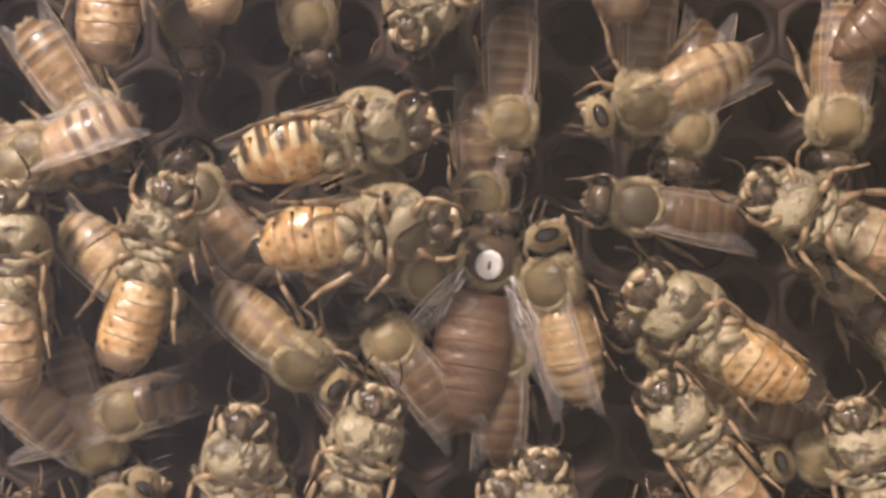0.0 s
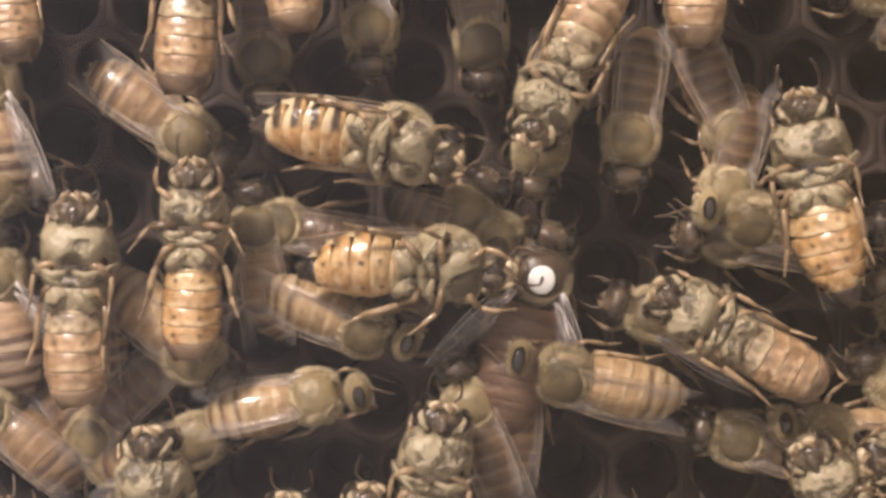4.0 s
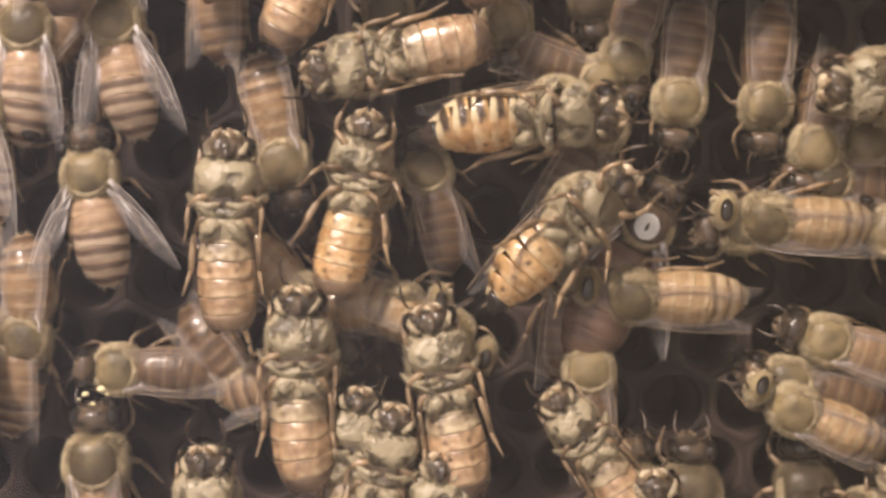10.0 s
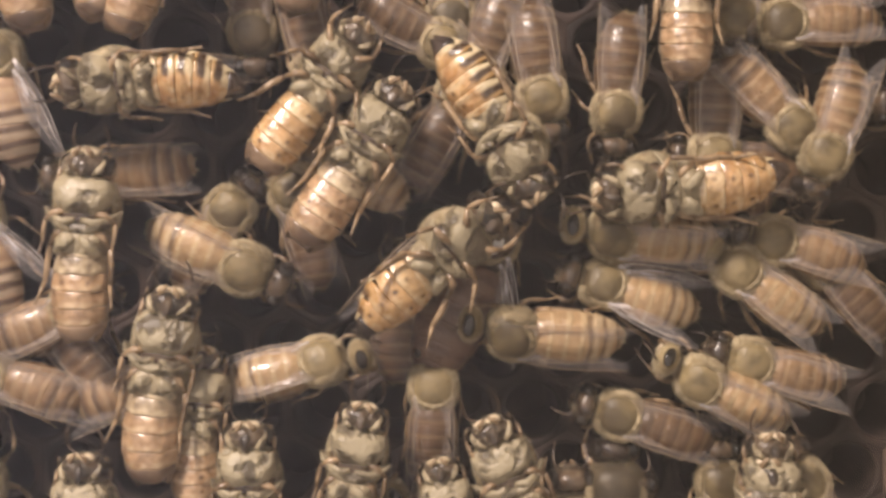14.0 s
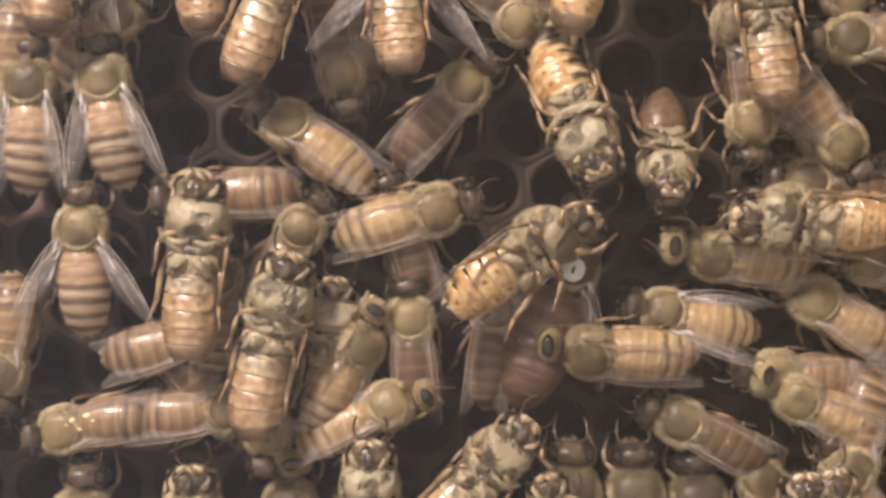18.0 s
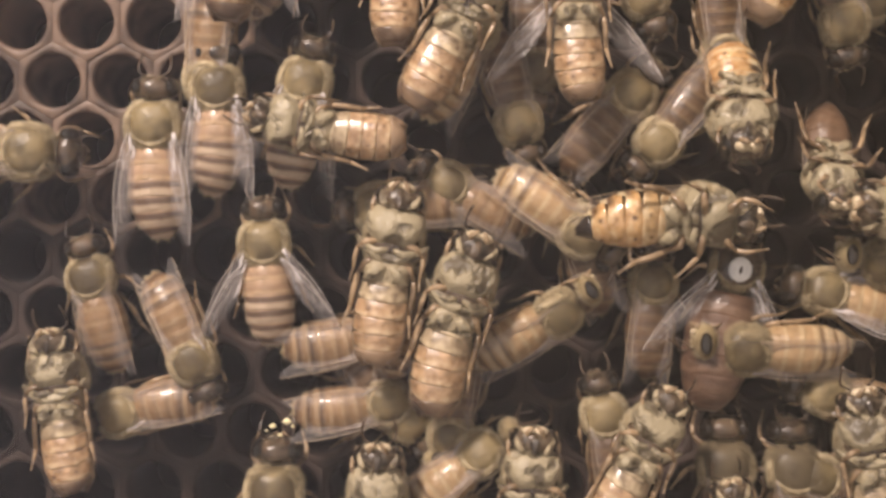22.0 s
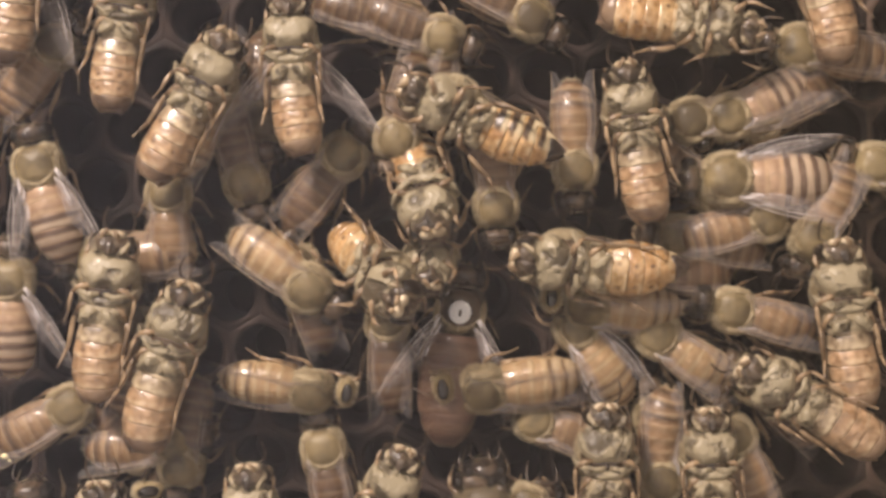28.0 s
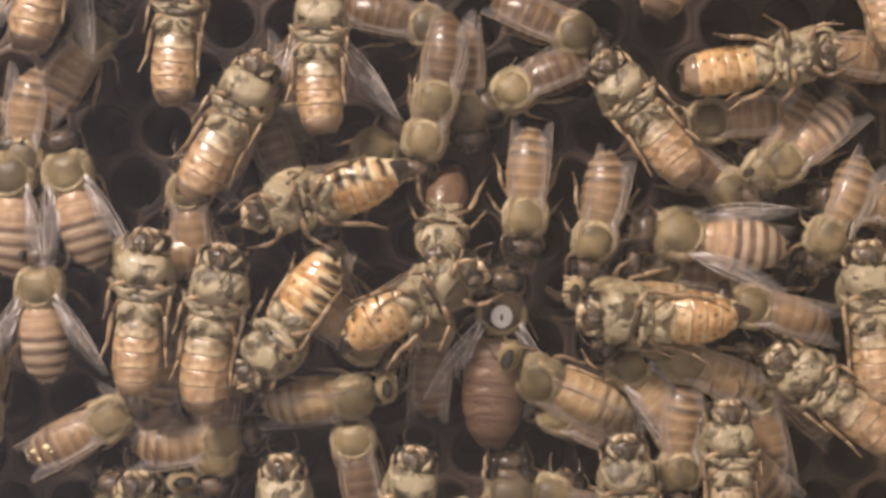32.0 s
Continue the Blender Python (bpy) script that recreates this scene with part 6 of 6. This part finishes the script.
    crawl(bee['n1'], 7.0, 0, [(0, -15.95, 7.76, -90), (24, -13.67, 13.37, -92), (24.5, -13.47, 17.49, -85), (27, -12.55, 10.01, -96), (28, -12.34, 9.33, -96), (31, -11.34, 10.26, -95), (32, -11.34, 10.26, -95)])
    crawl(bee['b6'], 7.0, 0, [(0, -1.52, 2.35, -3), (22, -30.08, 4.88, -0), (32, -30.08, 4.88, -0)])
    crawl(bee['o1'], 6.2, -20, [(0, 4.66, -22.00, 48), (2, 9.02, -15.58, 38), (2.5, 11.82, -12.37, 43), (3, 10.85, -12.04, 28), (3.5, 11.25, -10.87, 7), (5.5, 13.64, -13.07, 47), (6, 12.49, -12.79, 58), (7, 15.12, -11.79, 16), (8, 15.27, -12.95, 19), (9, 14.30, -12.85, 24), (10, 12.66, -10.39, -25), (12, 12.78, -11.85, 35), (13, 13.10, -12.65, 16), (14, 13.57, -12.95, 13), (14.5, 12.27, -13.13, 15), (16.5, 12.67, -15.63, 12), (19, 8.61, -15.03, 32), (24, 3.82, -22.52, 38), (32, 9.21, -26.65, 41)])
    crawl(bee['o2'], 8.2, 0, [(0, 19.66, -12.40, 131), (5.5, 12.88, 1.15, 173), (6, 13.23, -0.00, 161), (7, 12.91, -1.30, 124), (8, 13.05, -1.10, 123), (9, 14.03, -1.78, 121), (10, 13.61, -2.00, 106), (11, 13.97, -2.31, 110), (32, 13.97, -2.31, 110)])
    crawl(bee['o3'], 6.6, -15, [(0, 52.83, -16.17, -165), (6, 42.26, -12.65, -187), (7, 38.97, -12.29, -170), (8, 46.90, -11.00, -185), (9, 41.81, -15.00, -191), (10, 40.10, -17.20, -205), (11, 38.49, -18.03, -209), (12, 40.70, -17.93, -220), (13, 43.56, -13.60, -214), (14, 44.36, -14.70, -206), (20, 44.36, -14.70, -206), (21, 47.00, -15.50, -200), (22.5, 66.00, -20.00, -190), (32, 68.00, -20.00, -190)])
    crawl(bee['o4'], 7.0, 0, [(0, 58.01, -10.10, 149), (6, 47.96, -11.77, 135), (7, 45.08, -3.97, 176), (8, 44.18, -3.04, 162), (9, 46.17, -4.83, 151), (10, 46.76, -5.17, 152), (11, 47.28, -5.88, 164), (12, 49.76, -4.35, 166), (32, 49.76, -4.35, 166)])
    crawl(bee['o7'], 7.8, 0, [(0, 5.48, -14.18, -163), (8, -1.54, -11.01, -120), (9, -2.59, -14.55, -141), (10, -6.27, -13.83, -182), (11, -2.50, -12.50, -140), (12.5, 3.60, -14.60, -100), (32, 4.20, -14.20, -96)])
    crawl(bee['o8'], 6.9, 0, [(0, -0.22, -12.98, 145), (6, -6.17, -13.62, 142), (6.5, -5.55, -14.71, 202), (7, -4.93, -15.80, 263), (8, -5.30, -17.21, 267), (9, -20.50, -16.00, 178), (10, -15.01, -13.15, 88), (11, -5.52, -14.54, 141), (12, -6.77, -15.39, 138), (13, -6.76, -14.44, 139), (14, -6.34, -13.93, 164), (14.5, -8.20, -13.11, 161), (15.5, -4.00, -10.00, 125), (16.5, 0.10, -7.20, 88), (32, 0.10, -7.20, 86)])
    crawl(bee['o11'], 6.6, 28, [(0, 16.22, -9.35, -41), (1, 18.54, -9.01, -14), (2, 17.77, -7.64, -26), (3, 18.47, -7.21, -22), (3.5, 17.18, -6.47, -22), (5.5, 10.47, -4.46, -23), (7, 8.08, -9.21, 21), (9, 10.35, -9.82, 6), (11, 7.89, -8.82, -0), (14, 17.15, -25.18, 38), (20, 9.13, -30.74, 43), (32, 9.13, -30.74, 43)])
    crawl(bee['dd1'], 8.2, 0, [(0, 17.83, 13.06, -82), (3, 16.95, 15.20, -90), (6, 18.90, 14.92, -90), (14, 14.56, 10.36, -76), (17, 8.19, 11.39, -81), (18, 8.67, 11.98, -79), (19, 8.63, 9.57, -73), (20, 8.76, 9.65, -75), (21, 8.69, 9.24, -77), (22, 8.47, 9.15, -75), (23, 7.95, 8.22, -75), (24, 7.28, 7.89, -74), (24.5, 7.80, 7.98, -74), (27, 8.31, 8.22, -72), (28, 8.54, 8.19, -74), (29, 8.28, 7.71, -73), (30, 8.81, 7.73, -72), (31, 9.18, 7.93, -69), (32, 9.18, 7.93, -69)])
    crawl(bee['dd2'], 8.3, 0, [(0, 21.12, -1.40, 55), (14, 24.41, 4.83, 59), (17, 17.17, 7.43, 52), (18, 16.66, 7.37, 48), (19, 16.66, 7.15, 50), (20, 16.30, 7.01, 51), (21, 15.83, 6.70, 52), (22, 16.09, 7.66, 48), (23, 15.39, 7.15, 50), (24, 14.90, 6.70, 49), (27, 14.83, 6.09, 50), (28, 15.46, 6.72, 51), (29, 15.71, 7.14, 50), (32, 15.71, 7.14, 50)])
    crawl(bee['dd3'], 8.4, 0, [(0, 30.66, -12.42, 85), (17, 20.31, -8.89, 85), (18, 20.24, -9.68, 83), (19, 19.41, -10.19, 81), (20, 19.70, -8.09, 79), (21, 18.72, -8.89, 79), (22, 19.00, -7.03, 85), (23, 18.85, -8.61, 95), (24, 18.82, -6.92, 90), (24.5, 18.52, -6.14, 90), (27, 20.12, -6.40, 93), (28, 20.45, -6.92, 92), (29, 20.17, -6.86, 90), (30, 21.15, -6.38, 92), (31, 21.38, -7.56, 88), (32, 21.68, -7.82, 87)])
    crawl(bee['dd5'], 7.2, 0, [(0, 24.81, -11.20, 128), (14, 23.39, -16.40, 88), (16.5, 13.95, -10.22, 131), (17, 13.76, -9.01, 126), (18, 14.37, -10.21, 95), (19, 14.78, -10.96, 93), (20, 15.79, -16.85, 101), (32, 15.79, -16.85, 101)])
    crawl(bee['dd6'], 7.8, 0, [(0, 12.41, -1.78, 124), (8.25, 8.86, -2.61, 75), (16.5, 5.31, -3.43, 27), (17, 4.79, -3.13, 22), (18.5, 5.11, -3.37, 84), (20, 5.42, -3.62, 145), (22, 5.46, 1.32, 148), (23, 4.31, 2.59, 123), (24, 4.18, 2.22, 134), (24.5, 4.13, 3.05, 132), (27, 4.10, 2.14, 121), (28, 2.96, 3.30, 90), (29, 2.54, 2.77, 92), (30, 2.00, 3.34, 94), (32, 2.00, 3.34, 94)])
    crawl(bee['dd8'], 6.4, 0, [(0, 77.46, 4.09, -143), (20, 60.33, 8.64, -142), (23, 48.42, 12.03, -139), (24, 44.55, 13.06, -132), (24.5, 45.16, 13.52, -134), (27, 46.42, 12.81, -125), (28, 49.18, 12.18, -157), (29, 54.18, 12.20, -152), (30, 52.70, 13.09, -139), (31, 51.92, 10.43, -149), (32, 51.90, 9.11, -141)])
    crawl(bee['dd9'], 6.8, 0, [(0, 66.93, 2.33, -14), (23, 42.85, 6.57, -55), (24, 42.96, 6.05, -28), (24.5, 43.67, 4.75, -18), (27, 47.20, 2.34, 37), (28, 48.38, 2.83, 14), (29, 42.43, 10.89, 24), (29.5, 46.48, 11.32, -42), (30, 50.53, 11.76, -108), (32, 49.94, 8.92, -121)])
    crawl(bee['dd10'], 6.8, 0, [(0, 70.89, -30.06, -95), (14.5, 63.39, -28.50, -96), (18, 46.85, -16.80, -101), (19, 43.90, -14.26, -112), (20, 43.18, -14.50, -111), (21, 41.15, -15.33, -98), (23, 40.08, -13.18, -95), (24, 39.32, -14.09, -93), (24.5, 39.90, -14.42, -91), (27, 42.00, -15.15, -90), (32, 42.00, -15.15, -90)])
    crawl(bee['dd11'], 7.2, 0, [(0, 42.72, 5.98, -101), (9, 40.05, 3.48, -105), (17, 45.26, 6.90, -87), (20, 21.46, 10.23, -92), (21, 22.31, 9.09, -106), (22, 20.71, 7.23, -130), (23, 20.79, 8.53, -111), (24, 20.92, 11.03, -104), (24.5, 21.73, 11.69, -106), (32, 21.73, 11.69, -106)])
    crawl(bee['dd12'], 6.6, 0, [(0, 59.65, 14.88, 90), (8.17, 48.00, 17.16, 31), (16.33, 36.35, 19.44, -28), (24.5, 24.70, 21.72, -87), (27, 28.46, 6.76, -98), (28, 35.16, 9.30, -88), (29, 29.11, 7.04, -90), (30, 29.81, 6.75, -90), (31, 29.66, 6.33, -93), (32, 29.52, 5.45, -94)])
    crawl(bee['dd12b'], 6.9, 0, [(0, 66.98, 11.35, 90), (8.17, 56.56, 13.82, 30), (16.33, 46.14, 16.29, -30), (24.5, 35.72, 18.77, -90), (28, 28.92, 6.41, -87), (29, 33.63, 6.15, -90), (30, 33.57, 5.28, -91), (31, 35.07, 4.16, -95), (32, 35.54, 3.50, -104)])
    crawl(bee['dd14'], 6.8, 0, [(0, 77.73, -0.91, 171), (27, 52.85, 8.33, 178), (28, 60.91, 6.85, 160), (29, 59.14, 3.89, 154), (30, 60.66, 5.84, 158), (31, 55.47, 5.08, 176), (32, 58.24, 4.31, 172)])
    crawl(bee['dd15'], 6.6, 0, [(0, 72.21, -24.60, 112), (24, 44.40, -16.63, 115), (24.5, 45.54, -15.03, 124), (27, 48.03, -15.56, 117), (28, 48.45, -15.71, 112), (29, 48.04, -14.60, 135), (30, 47.53, -15.52, 129), (31, 47.17, -16.10, 146), (32, 46.89, -16.41, 137)])
    crawl(bee['dd16'], 8.6, 0, [(0, 67.03, -24.71, 90), (24, 37.87, -19.06, 92), (27, 41.94, -14.96, 91), (28, 42.26, -14.44, 100), (29, 43.82, -19.64, 104), (31, 49.10, -13.41, 103), (32, 49.10, -13.41, 103)])
    crawl(bee['dd17'], 8.2, 10, [(0, 23.73, -4.87, -14), (20, 19.57, 17.16, -52), (24, 16.83, 19.42, -83), (27, 18.53, 18.59, -60), (28, 22.86, 18.56, -18), (29, 28.89, 20.22, -34), (30, 26.16, 18.42, -38), (30.5, 29.48, 17.57, -94), (31, 32.81, 16.72, -150), (32, 30.37, 14.74, -153)])
    crawl(bee['dd18'], 7.0, 0, [(0, 81.47, 6.86, -153), (27, 30.51, 17.00, -79), (28, 51.57, 12.25, -153), (29, 44.95, 19.96, -166), (29.5, 38.29, 21.69, -112), (30, 31.64, 23.41, -58), (30.5, 33.59, 21.66, -114), (31, 35.54, 19.91, -170), (32, 22.50, 14.94, -102)])
    crawl(bee['q'], 7.6, 0, [(0, 28.82, -9.06, 79), (1, 28.86, -8.76, 81), (2, 27.98, -8.58, 79), (3, 27.67, -7.95, 80), (3.5, 27.36, -7.56, 77), (5.5, 26.98, -7.95, 68), (6, 26.63, -7.92, 68), (7, 26.08, -7.68, 68), (8, 25.95, -7.85, 67), (9, 27.00, -8.53, 68), (10, 25.91, -7.86, 62), (11, 26.00, -7.76, 63), (12, 25.39, -7.50, 61), (13, 26.35, -7.52, 64), (14, 25.55, -7.97, 63), (16.5, 25.29, -8.54, 61), (17, 24.51, -8.77, 61), (18, 24.27, -8.60, 67), (19, 24.93, -8.81, 70), (20, 24.45, -8.49, 71), (21, 24.43, -8.81, 73), (22, 24.23, -8.27, 77), (23, 23.55, -8.52, 76), (24, 23.48, -8.44, 76), (24.5, 23.43, -8.43, 76), (27, 24.69, -8.80, 80), (28, 25.56, -8.44, 82), (29, 25.79, -8.61, 85), (30, 25.96, -8.48, 84), (31, 26.83, -8.88, 82), (32, 26.96, -9.15, 84)])
    crawl(bee['f1'], 6.6, 0, [(0, 71.31, 5.91, -169), (9, 61.38, 12.05, -171), (12, 52.99, 10.71, -178), (13, 51.16, 11.31, -173), (14, 50.41, 11.71, -176), (14.5, 48.93, 11.29, -173), (16.5, 48.86, 11.72, -171), (17, 48.25, 12.48, -174), (18, 48.33, 12.44, -177), (19, 49.65, 12.11, -178), (20, 49.17, 11.80, -173), (23, 46.38, 11.42, -172), (32, 46.38, 11.42, -172)])
    crawl(bee['f2'], 6.4, 0, [(0, 69.41, 0.51, -135), (11, 49.39, 3.13, -137), (12, 50.73, 2.97, -139), (13, 51.30, 4.89, -147), (14, 51.96, 4.13, -111), (14.5, 50.89, 4.30, -111), (16.5, 54.91, 3.53, -119), (32, 54.91, 3.53, -119)])
    crawl(bee['f3'], 3.4, 180, [(0, 58.29, -24.60, 90), (11, 43.62, -25.62, 90), (13, 47.05, -23.61, 88), (14, 46.53, -23.06, 90), (14.5, 45.40, -23.84, 90), (16.5, 44.78, -24.48, 92), (18, 44.51, -24.43, 96), (19, 44.48, -25.12, 92), (20, 43.82, -24.77, 92), (23, 41.30, -23.23, 92), (24, 45.22, -17.09, 92), (32, 45.22, -17.09, 92)])
    crawl(bee['f5'], 3.4, 180, [(0, -10.19, 16.18, 93), (22, -11.90, 20.64, 92), (23, -12.49, 21.35, 92), (24, -13.10, 21.50, 94), (24.5, -11.51, 22.66, 94), (27, -9.08, 21.60, 92), (28, -7.93, 21.54, 88), (31, -8.53, 22.77, 80), (32, -8.53, 22.77, 80)])
    crawl(bee['h3'], 5.6, 0, [(0, -9.00, 33.00, 165), (21.5, -9.00, 32.00, 165), (23, -4.09, 15.46, 163), (24, -3.93, 14.72, 163), (24.5, -2.82, 16.61, 160), (26.5, -7.00, 31.00, 150), (32, -7.00, 32.00, 150)])
    crawl(bee['f7'], 7.4, 0, [(0, -17.98, 9.99, 52), (21, -8.50, 14.30, 42), (23, -8.50, 24.50, 60), (24.5, -9.50, 22.50, 60), (27, -10.00, 13.73, 48), (28, -7.31, 15.45, 49), (31, -6.63, 15.72, 27), (32, -7.19, 16.27, 56)])
    crawl(bee['f10'], 7.8, 0, [(0, 41.39, -1.33, 169), (1, 44.60, -3.66, 176), (2, 44.18, 0.74, 173), (3.5, 42.92, -0.84, 174), (32, 42.92, -0.84, 174)])
    crawl(bee['f11'], 8.2, 0, [(0, 3.72, -14.41, -70), (1, 6.88, -10.29, -80), (2, 6.34, -10.31, -7), (3.5, -0.73, -13.64, -49), (32, -0.73, -13.64, -49)])
    crawl(bee['f14'], 7.8, 0, [(0, 68.00, -3.20, 170), (3.5, 64.00, -4.15, 174), (5.7, 45.20, -4.15, 174), (6, 44.85, -4.15, 174), (7, 44.96, -4.16, 174), (8, 45.58, 1.68, 172), (32, 45.58, 1.68, 172)])
    crawl(bee['o20'], 3.4, 180, [(0, 84.09, 16.69, 108), (24.5, 57.17, 25.77, 104), (27, 51.80, 20.42, 102), (28, 53.60, 21.33, 110), (29, 54.04, 21.12, 107), (30, 55.70, 22.13, 111), (31, 56.36, 22.21, 111), (32, 56.80, 22.22, 111)])
    crawl(bee['o22'], 8.2, 0, [(0, 67.66, 14.71, -31), (27, 30.90, 19.91, -32), (28, 30.11, 20.56, -31), (29, 28.43, 20.19, -34), (30, 29.25, 19.73, -34), (31, 31.74, 19.44, -30), (32, 31.62, 19.32, -25)])
    crawl(bee['o23'], 7.0, 0, [(0, -18.84, -7.03, 101), (20, -20.65, -9.91, 101), (21, -21.70, -9.25, 100), (22, -22.47, -6.54, 104), (23, -23.29, -6.82, 101), (24, -23.76, -7.25, 101), (32, -26.47, -8.39, 101)])
    crawl(bee['g1'], 9.0, 0, [(0, 10.18, 13.38, -87), (2, 10.18, 13.38, -87), (32, 10.18, 13.38, -87)])
    crawl(bee['g2'], 9.0, 0, [(0, 24.54, 14.40, -85), (2, 24.54, 14.40, -85), (32, 24.54, 14.40, -85)])
    crawl(bee['g3'], 9.0, 0, [(0, 19.38, 19.82, -15), (31, 19.38, 19.82, -15), (32, 19.38, 19.82, -15)])
    crawl(bee['h1'], 3.4, 180, [(0, 50.82, -2.16, 158), (1, 53.09, -0.20, 190), (2, 52.16, -2.84, 235), (3, 51.15, -11.78, 205), (3.5, 52.97, -13.21, 190), (32, 72.00, -16.00, 190)])
    crawl(bee['h2'], 7.2, 0, [(0, -0.40, -5.50, 90), (3.5, -0.40, -5.00, 92), (5.5, -2.61, 1.47, 104), (6, -2.35, 2.94, 104), (7, -2.00, 7.35, 95), (8, -1.95, 9.27, 92), (9, -1.10, 11.22, 90), (10, -1.43, 13.01, 88), (11, -0.05, 19.99, 88), (32, 0.00, 30.00, 88)])
    for i, name in enumerate("v1 v3 c d g j k l s x e q".split()):
        fidget(bee[name], 0.9 * i)


motions()
